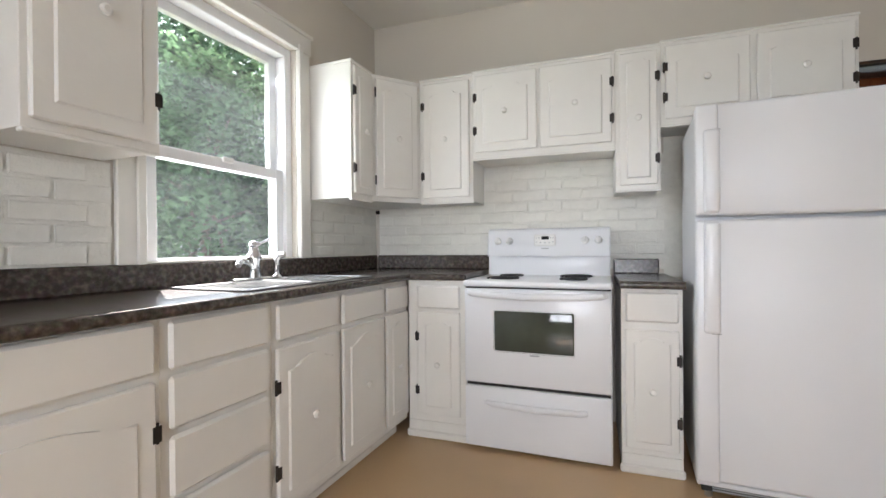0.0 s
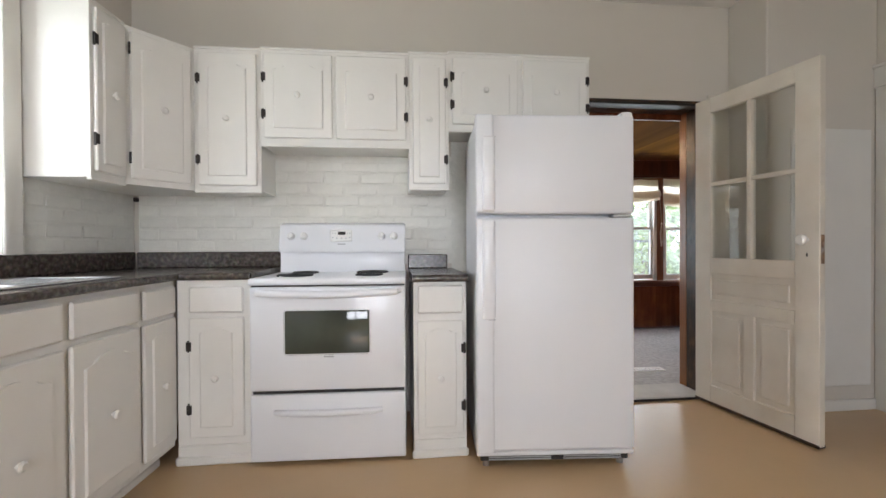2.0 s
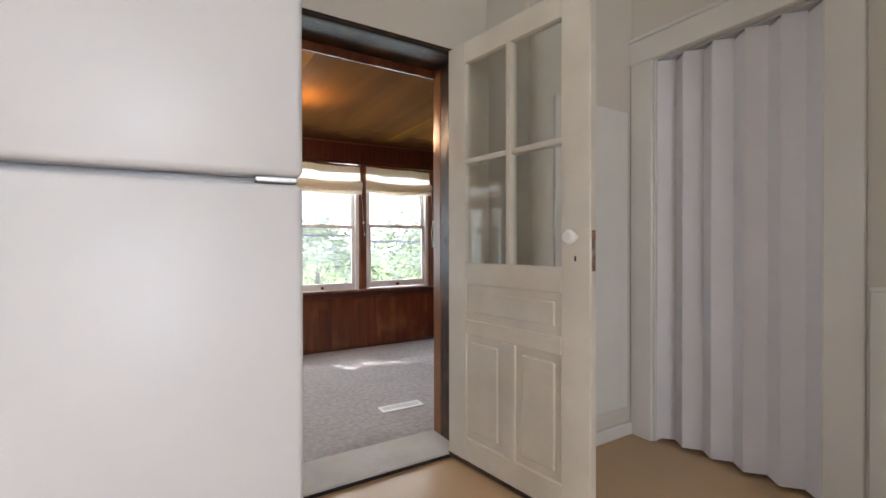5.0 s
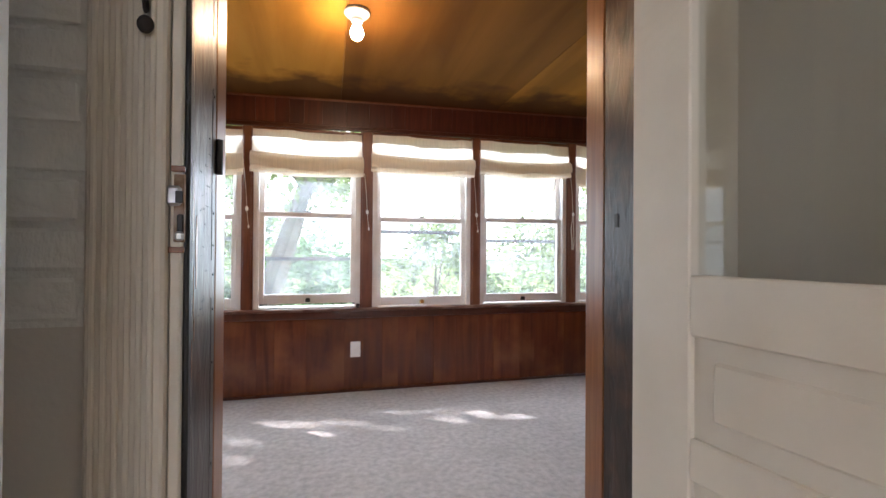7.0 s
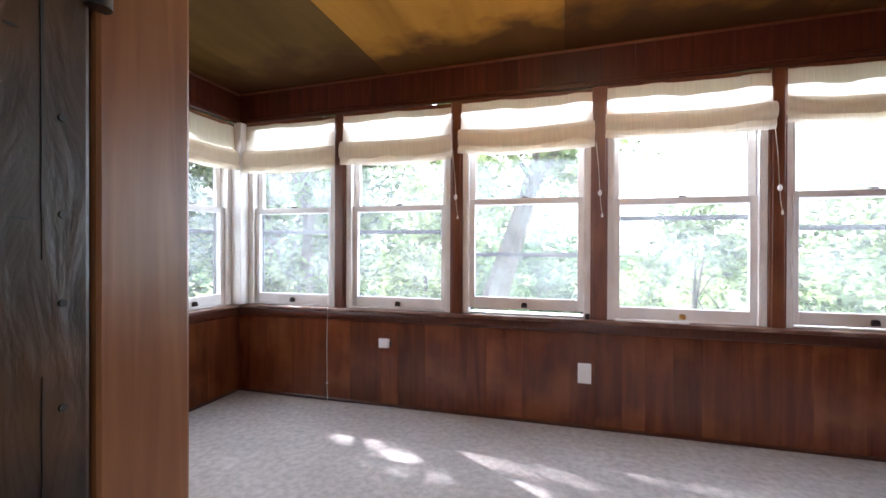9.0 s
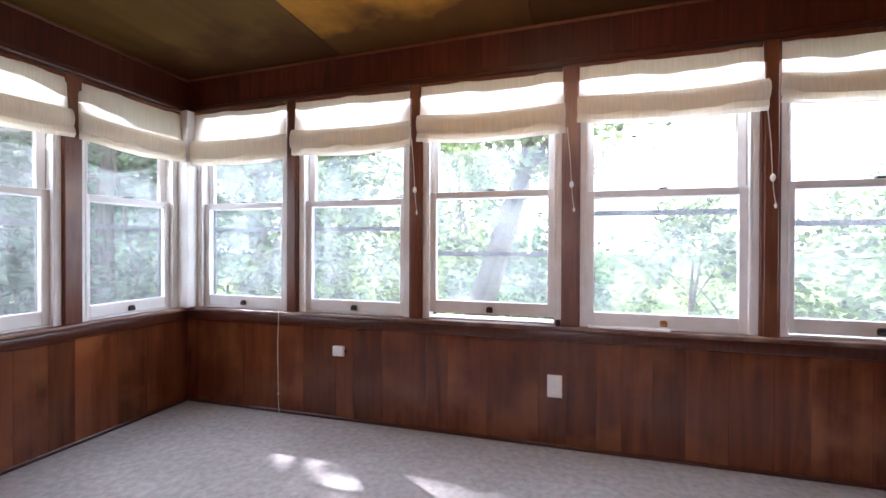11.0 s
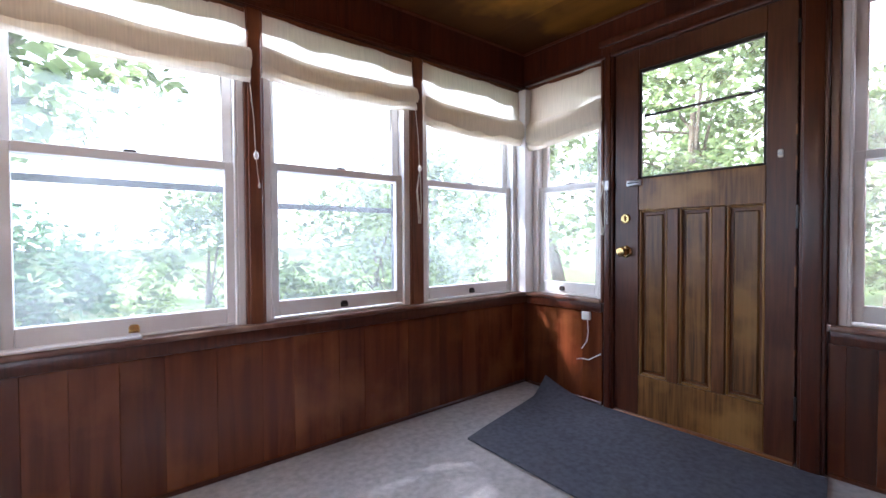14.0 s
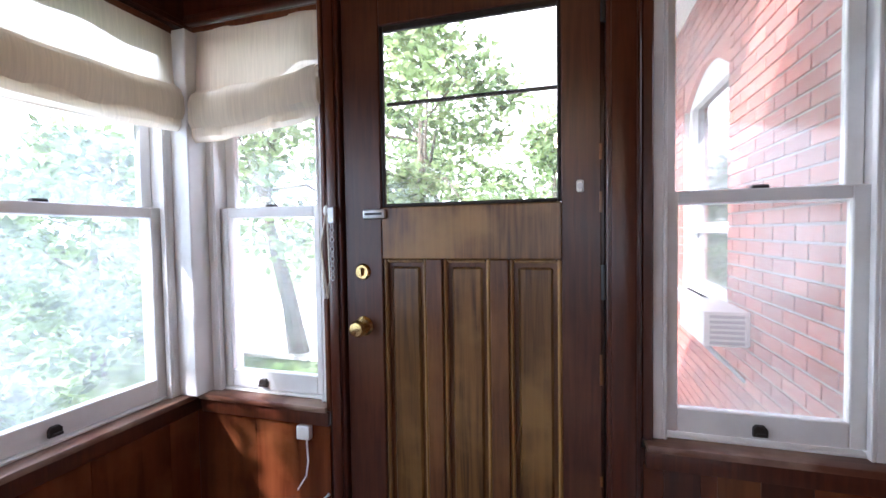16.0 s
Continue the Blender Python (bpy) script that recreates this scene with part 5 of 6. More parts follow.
slanted_bar("frieze_moulding", pn, lambda x: head(x) - 0.004, -0.026, 0.0, 0.026, "trim_wood")
slanted_bar("frieze_cap", pn, lambda x: head(x) + 0.022, -0.014, 0.0, 0.012, "trim_wood")
slanted_bar("crown_bead", pn, lambda x: ceil_z(x) - 0.016, -0.014, 0.0, 0.016, "post_wood")
for m, x0, x1, zt, own in ((PEM, -PN, -PS, 2.035, pe), (PWM, PS, PN, 1.925, pw)):
    c = B(); bx(c, x0 + 0.02, x1, -0.026, 0, zt, zt + 0.026, 0.006, 2); bx(c, x0 + 0.014, x1, -0.014, 0, zt + 0.026, zt + 0.038, 0.004, 2); part("frieze_moulding", c, "trim_wood", own, smooth=True, m=m)
    zc = ceil_z(PE) if own is pe else ceil_z(PW)
    c = B(); bx(c, x0, x1, -0.014, 0, zc - 0.016, zc, 0.004, 2); part("crown_bead", c, "post_wood", own, smooth=True, m=m)
for m, x0, x1, own in ((PNM, PW, PE, pn), (PEM, -PN + 0.035, -4.995, pe), (PEM, -3.985, -PS, pe), (PWM, PS, PN - 0.035, pw)):
    c = B(); bx(c, x0, x1, -0.034, PT - 0.03, SILL - 0.022, SILL, 0.006, 2); part("window_stool", c, "sill_wood", own, "worn stained window stool", True, m)
    c = B(); bx(c, x0, x1, -0.018, 0.004, SILL - 0.075, SILL - 0.022, 0.005, 2); part("apron", c, "trim_wood", own, smooth=True, m=m)
    c = B(); bx(c, x0, x1, -0.010, 0, PF, PF + 0.02, 0.004); part("shoe_moulding", c, "trim_wood", own, m=m)

# mullion posts between the windows
for x0, x1 in posts:
    c = B(); bx(c, 0, x1 - x0, 0, 0.13, 0, head((x0 + x1) / 2) - SILL, 0.003)
    bx(c, 0.012, x1 - x0 - 0.012, -0.010, 0.001, 0, head((x0 + x1) / 2) - SILL, 0.003)
    part("mullion", c, "post_wood", pn, m=pose(x0, PN, SILL))
for y0, y1 in ((4.84, 4.925), (4.05, 4.135), (3.42, 3.50)):
    c = B(); bx(c, y0, y1, -0.008, 0.13, SILL, 1.935, 0.004); part("mullion", c, "post_wood", pw, m=PWM)
for y0, y1 in ((3.40, 3.425), (3.965, 3.995)):
    c = B(); bx(c, -y1, -y0, -0.006, 0.13, SILL, 2.04, 0.004); part("mullion", c, "trim_wood", pe, m=PEM)
c = B(); bx(c, -5.0, -4.982, -0.02, 0.14, SILL - 0.02, 2.04, 0.004); part("mullion", c, "post_wood", pe, m=PEM)

# ---- porch windows ----


def porch_window(name, m, x0, x1, z1, meet, raised, storm, pull, label, pull_x=0.5, glass="old_glass"):
    """White painted double-hung window: jambs, two sashes, storm rail outside and a sash pull."""
    w = structure(name, B(), "vinyl_white", label, "window", m)
    zb = SILL
    c = B()
    for a0, a1 in ((x0, x0 + 0.028), (x1 - 0.028, x1)):
        bx(c, a0, a1, 0.012, 0.15, zb, z1, 0.003)
        e = a0 + 0.028 if a0 == x0 else a1 - 0.038
        bx(c, e, e + 0.010, 0.012, 0.035, zb, z1, 0.002)
    bx(c, x0 + 0.028, x1 - 0.028, 0.012, 0.15, z1 - 0.03, z1, 0.003)
    part("window_frame", c, "old_white", w)
    c = B(); bx(c, x0 + 0.03, x1 - 0.03, 0.03, 0.15, zb, zb + 0.008, 0.002); part("window_sill", c, "old_white", w)
    i0, i1 = x0 + 0.03, x1 - 0.03
    sash(w, i0, i1, zb + 0.01 + raised, meet + 0.02, 0.04, 0.072, "old_white", glass, 0.04, 0.068, 0.036, "lower_sash")
    sash(w, i0, i1, meet - 0.018, z1 - 0.03, 0.078, 0.108, "old_white", glass, 0.04, 0.036, 0.05, "upper_sash")
    if storm:
        c = B(); bx(c, i0, i1, 0.118, 0.13, storm - 0.014, storm + 0.014, 0.002); s = part("storm_rail", c, "storm_alu", w)
        for a0, a1 in ((i0, i0 + 0.018), (i1 - 0.018, i1)):
            c = B(); bx(c, a0, a1, 0.118, 0.13, zb + 0.01, z1 - 0.03, 0.002); part("storm_stile", c, "storm_alu", w)
    xm = x0 + (x1 - x0) * pull_x
    c = B(); prism(c, [(xm - 0.017, zb + raised + 0.022), (xm + 0.017, zb + raised + 0.022), (xm + 0.017, zb + raised + 0.043), (xm + 0.010, zb + raised + 0.052), (xm - 0.010, zb + raised + 0.052), (xm - 0.017, zb + raised + 0.043)], 0.026, 0.041, 0.002)
    bx(c, xm - 0.013, xm + 0.013, 0.016, 0.027, zb + raised + 0.026, zb + raised + 0.034, 0.002)
    part("sash_pull", c, pull, w)
    c = B(); bx(c, (x0 + x1) / 2 - 0.02, (x0 + x1) / 2 + 0.02, 0.045, 0.07, meet + 0.018, meet + 0.03, 0.003); part("sash_lock", c, "bronze", w)
    return w


L1 = "old white painted double-hung porch window"
porch_window("window_3", PNM, -0.625, 0.070, head(-0.3), 1.312, 0.0, 1.165, "bronze", L1 + " in the corner")
porch_window("window_4", PNM, 0.150, 0.873, head(0.5), 1.312, 0.0, 1.163, "bronze", L1)
porch_window("window_5", PNM, 0.950, 1.700, head(1.3), 1.340, 0.024, 1.017, "bronze", L1 + " opened a crack")
porch_window("window_6", PNM, 1.790, 2.570, head(2.2), 1.322, -0.006, 1.233, "brass", L1 + " with a brass pull")
porch_window("window_7", PNM, 2.650, 3.425, head(3.0), 1.340, 0.004, 1.172, "bronze", L1)
porch_window("window_8", PNM, 3.510, 4.310, head(3.9), 1.335, 0.002, 0, "bronze", L1 + " beside the corner")
porch_window("window_9", PEM, -5.515, -5.0, 2.03, 1.335, 0.002, 0, "bronze", L1 + " beside the outer door", 0.42)
porch_window("window_10", PEM, -3.965, -3.425, 2.03, 1.335, 0.006, 0, "bronze", L1 + " facing the brick house", 0.5, "glare_glass")
porch_window("window_11", PWM, 4.925, 5.515, 1.925, 1.312, 0.0, 1.165, "bronze", L1 + " on the west side")
porch_window("window_12", PWM, 4.135, 4.840, 1.925, 1.312, 0.0, 1.165, "bronze", L1 + " on the west side")
porch_window("window_13", PWM, 3.50, 4.050, 1.925, 1.312, 0.0, 1.165, "bronze", L1 + " on the west side")
# white corner boards
for x0, x1, lab in ((PW - PT, -0.625, "nw"), (4.310, PE + PT, "ne")):
    c = B(); bx(c, x0, x1, PN - 0.065 + 0.0, PN + PT, SILL, 2.0 if lab == "ne" else 1.93, 0.004)
    structure("corner_post", c, "old_white", "white painted corner post between porch windows", "post")

# roman shades, each with a flat top and a gathered fold


def roman_shade(m, x0, x1, zt, zb, label, sag=0.012, seed=1, skew=0.0):
    rnd = random.Random(seed)
    sh = thing("roman_shade", label, "window shade", m, "roman shades of the porch")
    n = 22
    mid = zb + (zt - zb) * 0.42

    def sheet(profile, name, lab=""):
        c = B()
        rows = []
        ph = rnd.uniform(0, 6)
        for k, (y, z, wob, wide) in enumerate(profile):
            r = []
            for i in range(n + 1):
                a = i / n
                xx = x0 - wide + (x1 - x0 + 2 * wide) * a
                dz = -sag * wob * math.sin(math.pi * a) + skew * wob * (a - 0.5)
                dy = 0.006 * wob * math.sin(9 * a + ph + 0.8 * k) + 0.003 * wob * math.sin(23 * a + ph * 2)
                r.append(c.verts.new((xx, y + dy, z + dz)))
            rows.append(r)
        for ra, rb in zip(rows, rows[1:]):
            for i in range(n):
                c.faces.new((ra[i], ra[i + 1], rb[i + 1], rb[i]))
        me = mesh_of(name, c, "fabric", True)
        o = new(name, me)
        o.parent = sh
        return tagged(o, lab)

    sheet([(-0.004, zt, 0, 0), (-0.008, zt - 0.05, 0.3, 0), (-0.014, mid + 0.02, 0.9, 0.004), (-0.02, mid - 0.01, 1.0, 0.005)], "shade_panel")
    sheet([(-0.016, mid - 0.004, 1.0, 0.006), (-0.030, mid + 0.006, 1.2, 0.010), (-0.047, mid - 0.012, 1.1, 0.012), (-0.055, mid - 0.045, 1.0, 0.013), (-0.052, zb + 0.058, 1.2, 0.012), (-0.040, zb + 0.038, 1.3, 0.011), (-0.026, zb + 0.05, 1.2, 0.010), (-0.022, mid - 0.03, 1.0, 0.008)], "fold", "gathered fold of doubled fabric")
    sheet([(-0.030, zb + 0.07, 1.2, 0.009), (-0.041, zb + 0.040, 1.4, 0.011), (-0.044, zb + 0.016, 1.6, 0.013), (-0.036, zb - 0.002, 1.7, 0.013), (-0.026, zb + 0.004, 1.6, 0.011)], "hem", "pale single-layer hem under the fold")
    # two hidden sheets added behind the fold, to dim light coming through it
    sheet([(-0.013, mid + 0.01, 1.0, 0.006), (-0.020, zb + 0.03, 1.2, 0.008)], "dimming_sheet")
    sheet([(-0.035, mid - 0.02, 1.0, 0.006), (-0.034, zb + 0.012, 1.4, 0.008)], "dimming_sheet")
    c = B(); bx(c, x0, x1, -0.006, 0.012, zt - 0.025, zt, 0.002); part("head_rail", c, "post_wood", sh)
    return sh


LS = "cream fabric roman shade drawn partly up"
roman_shade(PNM, -0.655, 0.075, head(-0.3) - 0.004, 1.585, LS + " in the corner", seed=1)
roman_shade(PNM, 0.140, 0.880, head(0.5) - 0.004, 1.605, LS, seed=2)
roman_shade(PNM, 0.945, 1.705, head(1.3) - 0.004, 1.632, LS, seed=3)
roman_shade(PNM, 1.785, 2.575, head(2.2) - 0.004, 1.672, LS, seed=4)
roman_shade(PNM, 2.645, 3.430, head(3.0) - 0.004, 1.705, LS, sag=0.022, seed=5, skew=0.006)
roman_shade(PNM, 3.505, 4.335, head(3.9) - 0.004, 1.640, LS + " beside the corner", sag=0.02, seed=6)
roman_shade(PEM, -5.545, -5.0, 2.03, 1.622, LS + " beside the outer door", sag=0.01, seed=7, skew=0.03)
roman_shade(PWM, 4.905, 5.53, 1.92, 1.60, LS + " on the west side", seed=8)
roman_shade(PWM, 4.12, 4.85, 1.92, 1.60, LS + " on the west side", seed=9)


def pull_cord(m, x, z0, z1, loops=False):
    cd = thing("shade_cord", "cotton shade cord with a toggle on the mullion", "cord", m, "shade cords")
    c = B()
    tube(c, [(x - 0.012, -0.012, z0), (x + 0.002, -0.016, (z0 + z1) / 2), (x + 0.01, -0.014, z1)], 0.0022, 5)
    part("strand", c, "cord", cd)
    c = B(); lathe(c, [(0.004, 0.018), (0.010, 0.010), (0.012, -0.004), (0.006, -0.016)], (x + 0.01, -0.018, z1), "z", 10); part("toggle", c, "knob", cd, smooth=True)
    if loops:
        c = B()
        for k in range(2):
            tube(c, [(x + 0.01, -0.018, z1), (x - 0.012, -0.02 - 0.004 * k, z1 - 0.12), (x - 0.002 + 0.012 * k, -0.022, z1 - 0.30), (x + 0.018, -0.02, z1 - 0.24), (x + 0.012, -0.018, z1)], 0.0035, 5)
        part("hanging_cord", c, "cord", cd)
    else:
        c = B(); tube(c, [(x + 0.01, -0.016, z1), (x + 0.014, -0.016, z1 - 0.06), (x + 0.022, -0.016, z1 - 0.115)], 0.002, 5); part("tail", c, "cord", cd)
        c = B(); lathe(c, [(0.003, 0.012), (0.007, 0.0), (0.004, -0.012)], (x + 0.022, -0.017, z1 - 0.125), "z", 8); part("tassel", c, "knob", cd, smooth=True)


pull_cord(PNM, 0.902, 1.66, 1.37)
pull_cord(PNM, 1.738, 1.66, 1.37)
pull_cord(PNM, 2.60, 1.70, 1.37)
pull_cord(PNM, 3.462, 1.72, 1.40, True)
pull_cord(PEM, -4.99, 1.68, 1.33, True)
cd = thing("shade_cord", "long white cord hanging from the sill to the floor", "cord", PNM, "shade cords")
c = B(); tube(c, [(0.045, -0.04, 0.66), (0.04, -0.042, 0.45), (0.035, -0.03, 0.16)], 0.0025, 5); part("strand", c, "cord", cd)
c = B(); ball(c, (0.035, -0.03, 0.155), 0.007); part("toggle", c, "knob", cd, smooth=True)
c = B(); tube(c, [(0.032, -0.028, 0.15), (0.034, -0.02, 0.035)], 0.0022, 5); part("tail", c, "cord", cd)

# ---- outer door in the east wall ----
DY0, DY1 = 4.10, 4.92
od = structure("door_3", B(), "door_wood", "worn oak outer door with a glazed top and three tall panels", "door", PEM)
x0, x1, zt, zb = -DY1, -DY0, 2.045, PF + 0.012
ya, yb = 0.0, 0.044
for nm, a0, a1, z0, z1, mt in (("stile", x0, x0 + 0.135, zb, zt, "door_stile"), ("stile", x1 - 0.11, x1, zb, zt, "door_stile"), ("top_rail", x0 + 0.135, x1 - 0.11, 1.925, zt, "door_stile"), ("lock_rail", x0 + 0.135, x1 - 0.11, 1.165, 1.335, "door_wood"), ("bottom_rail", x0 + 0.135, x1 - 0.11, zb, 0.262, "door_wood")):
    c = B(); bx(c, a0, a1, ya, yb, z0, z1, 0.003); part(nm, c, mt, od)
px = [(-4.785, -4.634), (-4.578, -4.425), (-4.366, -4.21)]
for a0, a1 in ((-4.634, -4.578), (-4.425, -4.366)):
    c = B(); bx(c, a0, a1, ya, yb, 0.262, 1.165, 0.004); part("muntin", c, "door_mid", od)
for a0, a1 in px:
    c = B(); bx(c, a0, a1, 0.030, 0.040, 0.262, 1.165); q = part("panel", c, "door_mid", od)
    c = B(); bx(c, a0 + 0.026, a1 - 0.026, 0.017, 0.031, 0.288, 1.139, 0.007); part("raised_field", c, "door_wood", q)
    for e0, e1, z0, z1 in ((a0, a0 + 0.013, 0.262, 1.165), (a1 - 0.013, a1, 0.262, 1.165), (a0 + 0.013, a1 - 0.013, 0.262, 0.275), (a0 + 0.013, a1 - 0.013, 1.152, 1.165)):
        c = B(); bx(c, e0, e1, 0.008, 0.031, z0, z1, 0.005); part("panel_moulding", c, "door_edge", q)
c = B(); bx(c, x0 + 0.131, x1 - 0.106, 0.022, 0.026, 1.33, 1.93); g = part("pane", c, "door_pane", od); g.visible_shadow = False
c = B()
for e0, e1, z0, z1 in ((x0 + 0.135, x0 + 0.147, 1.335, 1.925), (x1 - 0.122, x1 - 0.11, 1.335, 1.925), (x0 + 0.147, x1 - 0.122, 1.335, 1.347), (x0 + 0.147, x1 - 0.122, 1.905, 1.925)):
    bx(c, e0, e1, 0.006, 0.022, z0, z1, 0.003)
part("glazing_bead", c, "bronze", od)
c = B(); bx(c, x0 + 0.147, x1 - 0.122, 0.03, 0.042, 1.672, 1.684, 0.002); part("storm_rail", c, "bronze", od)
for z, r in ((1.122, 0.028), (0.938, 0.034)):
    c = B(); lathe(c, [(r, 0.0), (r, -0.005), (r * 0.8, -0.011)], (-4.856, 0, z), "y", 22); q = part("rosette", c, "brass", od, "brass rosette", True)
    if z < 1:
        c = B(); lathe(c, [(0.012, -0.01), (0.012, -0.03), (0.024, -0.037), (0.029, -0.05), (0.022, -0.064), (0.010, -0.067)], (-4.856, 0, z), "y", 22); part("knob", c, "brass", od, "brass door knob", True)
    else:
        c = B(); bx(c, -4.861, -4.851, -0.022, -0.01, z - 0.014, z + 0.014, 0.003); part("thumb_turn", c, "brass", q)
c = B(); bx(c, -4.845, -4.765, -0.02, 0, 1.298, 1.33, 0.006, 2); q = part("chain_slide", c, "tin", od, "dull metal chain slide", True)
# black bar on the slide's face, for the shade inside its slot
c = B(); bx(c, -4.835, -4.775, -0.024, -0.019, 1.31, 1.318); part("slot", c, "black", q)
for z in (0.28, 1.10, 1.88):
    c = B(); cyl(c, (x1 + 0.006, -0.006, z - 0.05), (x1 + 0.006, -0.006, z + 0.05), 0.008); part("hinge", c, "black", od, smooth=True)
c = B(); bx(c, -4.168, -4.148, -0.004, 0.001, 1.36, 1.395, 0.004); part("patch", c, "trim", od, "white filler patch")
c = B(); cyl(c, (-4.158, -0.008, 1.377), (-4.158, 0.0, 1.377), 0.009); part("plug", c, "tin", od)
for zz, hh in ((1.45, 0.045), (1.30, 0.06), (0.80, 0.09), (0.5, 0.03)):
    c = B(); bx(c, x1 - 0.006, x1 + 0.002, -0.003, 0.002, zz, zz + hh, 0.001); part("chipped_paint", c, "jamb_orange", od, "bare chipped wood")
# casing of the outer door
c = B()
bx(c, x0 - 0.004, x0 + 0.012, 0.046, 0.075, zb, zt, 0.002); bx(c, x1 - 0.012, x1 + 0.012, 0.046, 0.075, zb, zt, 0.002); bx(c, x0 - 0.004, x1 + 0.012, 0.046, 0.075, zt - 0.012, zt + 0.006, 0.002)
part("door_stop", c, "trim_wood", od)
for a0, a1 in ((-5.0 + 0.02, x0 - 0.004), (x1 + 0.012, x1 + 0.103)):
    c = B(); bx(c, a0, a1, -0.018, 0.14, PF, 2.062, 0.004); bx(c, a0 + 0.012, a1 - 0.012, -0.03, -0.017, PF, 2.062, 0.005, 2); part("casing", c, "trim_wood", od, smooth=True)
c = B(); bx(c, -4.995, x1 + 0.103, -0.02, 0.14, 2.05, 2.13, 0.004); bx(c, -5.005, x1 + 0.113, -0.036, -0.019, 2.10, 2.14, 0.006, 2); part("casing", c, "trim_wood", od, smooth=True)
c = B(); bx(c, x0, x1, -0.02, 0.14, PF, PF + 0.012, 0.004); part("threshold", c, "jamb_orange", od)
keep = thing("chain_keeper", "dull metal chain keeper with its chain on the door casing", "chain", PEM)
c = B(); bx(c, -4.962, -4.935, -0.045, -0.031, 1.285, 1.34, 0.004); part("plate", c, "tin", keep)
for i in range(12):
    z = 1.28 - i * 0.016
    pts = [(-4.948 + (0.006 * math.cos(a) if i % 2 else 0), -0.04 + (0 if i % 2 else 0.006 * math.cos(a)), z + 0.010 * math.sin(a)) for a in (j * math.pi / 4 for j in range(9))]
    c = B(); tube(c, pts, 0.0017, 5); part("link", c, "tin", keep)

# ---- porch fittings ----


def wall_plate(name, label, m, w, h, kind):
    o = thing(name, label, "outlet" if kind == "outlet" else "switch", m)
    c = B(); bx(c, -w / 2, w / 2, -0.006, 0, -h / 2, h / 2, 0.003, 2); p = part("plate", c, "plate", o, smooth=True)
    if kind == "outlet":
        for z in (-0.02, 0.02):
            c = B(); bx(c, -0.014, 0.014, -0.008, -0.005, z - 0.012, z + 0.012, 0.003); q = part("socket", c, "plate", p)
    else:
        c = B(); bx(c, -0.005, 0.005, -0.016, -0.005, -0.01, 0.012, 0.002); part("toggle", c, "plate", p)
    c = B(); cyl(c, (0, -0.0075, 0), (0, -0.005, 0), 0.003, seg=8); part("screw", c, "tin", p)
    return o


wall_plate("wall_outlet", "white duplex outlet on the boarded wall", pose(1.670, PN - 0.0, 0.345), 0.074, 0.116, "outlet")
wall_plate("light_switch", "white light switch plate beside the east window", PEM @ Matrix.Translation((-3.36, -0.004, 0.98)), 0.075, 0.115, "switch")
jb = thing("phone_jack", "small white phone jack box on the boarded wall", "jack", pose(0.438, PN, 0.441))
c = B(); bx(c, -0.036, 0.036, -0.026, 0, -0.03, 0.03, 0.007, 2); part("cover", c, "plate", jb, smooth=True)
c = B(); bx(c, 0.028, 0.05, -0.012, 0, -0.012, 0.01, 0.003); part("plug", c, "black", jb)
jb = thing("junction_box", "small white junction box with loose cut wires", "jack", PEM @ Matrix.Translation((-5.095, 0, 0.55)))
c = B(); bx(c, -0.026, 0.026, -0.024, 0, -0.024, 0.024, 0.004, 2); part("cover", c, "plate", jb, smooth=True)
c = B(); tube(c, [(0.01, -0.014, -0.022), (0.018, -0.02, -0.10), (0.012, -0.025, -0.15), (-0.02, -0.03, -0.20)], 0.003, 6); part("wire", c, "plate", jb)
lw = thing("loose_wire", "short loose white wire end from the wall", "wire", PEM @ Matrix.Translation((-5.06, 0, 0.285)))
c = B(); tube(c, [(0.05, -0.004, 0.045), (0.0, -0.04, 0.01), (-0.05, -0.05, 0.012), (-0.075, -0.05, 0.0)], 0.003, 6); part("strand", c, "plate", lw)
c = B(); ball(c, (0.05, -0.002, 0.045), 0.006); part("staple", c, "tin", lw)
# floor register
reg = thing("floor_register", "white slotted metal floor register in the carpet", "vent", pose(2.185, 3.795, PF, 0, 0, -2))
c = B()
for a0, a1, b0, b1 in ((-0.15, 0.15, -0.05, -0.034), (-0.15, 0.15, 0.034, 0.05), (-0.15, -0.13, -0.034, 0.034), (0.13, 0.15, -0.034, 0.034)):
    bx(c, a0, a1, b0, b1, 0, 0.007, 0.002)
part("rim", c, "plastic_white", reg)
# thin black sheet under the slats, painted as the shade of the duct
c = B(); bx(c, -0.13, 0.13, -0.034, 0.034, 0.0005, 0.0015); part("duct", c, "black", reg)
for i in range(14):
    xx = -0.122 + i * 0.0188
    c = B(); bx(c, xx, xx + 0.008, -0.034, 0.034, 0.001, 0.006); part("slat", c, "plastic_white", reg)
# door mat with one lifted corner
c = B()
nx, ny = 30, 24
corner_pts = [Vector((3.47, 5.185)), Vector((4.345, 5.38)), Vector((4.33, 3.98)), Vector((3.42, 3.86))]
grid = []
for j in range(ny + 1):
    r = []
    for i in range(nx + 1):
        a, d = i / nx, j / ny
        p = corner_pts[0].lerp(corner_pts[1], a).lerp(corner_pts[3].lerp(corner_pts[2], a), d)
        lift = max(0, (a - 0.80) / 0.20) * max(0, (0.2 - d) / 0.2)
        r.append((p.x, p.y, PF + 0.004 + 0.085 * lift ** 1.3 + 0.002 * math.sin(7 * a + 5 * d)))
    grid.append(r)
top = [[c.verts.new((x, y, z + 0.008)) for x, y, z in r] for r in grid]
bot = [[c.verts.new((x, y, z)) for x, y, z in r] for r in grid]
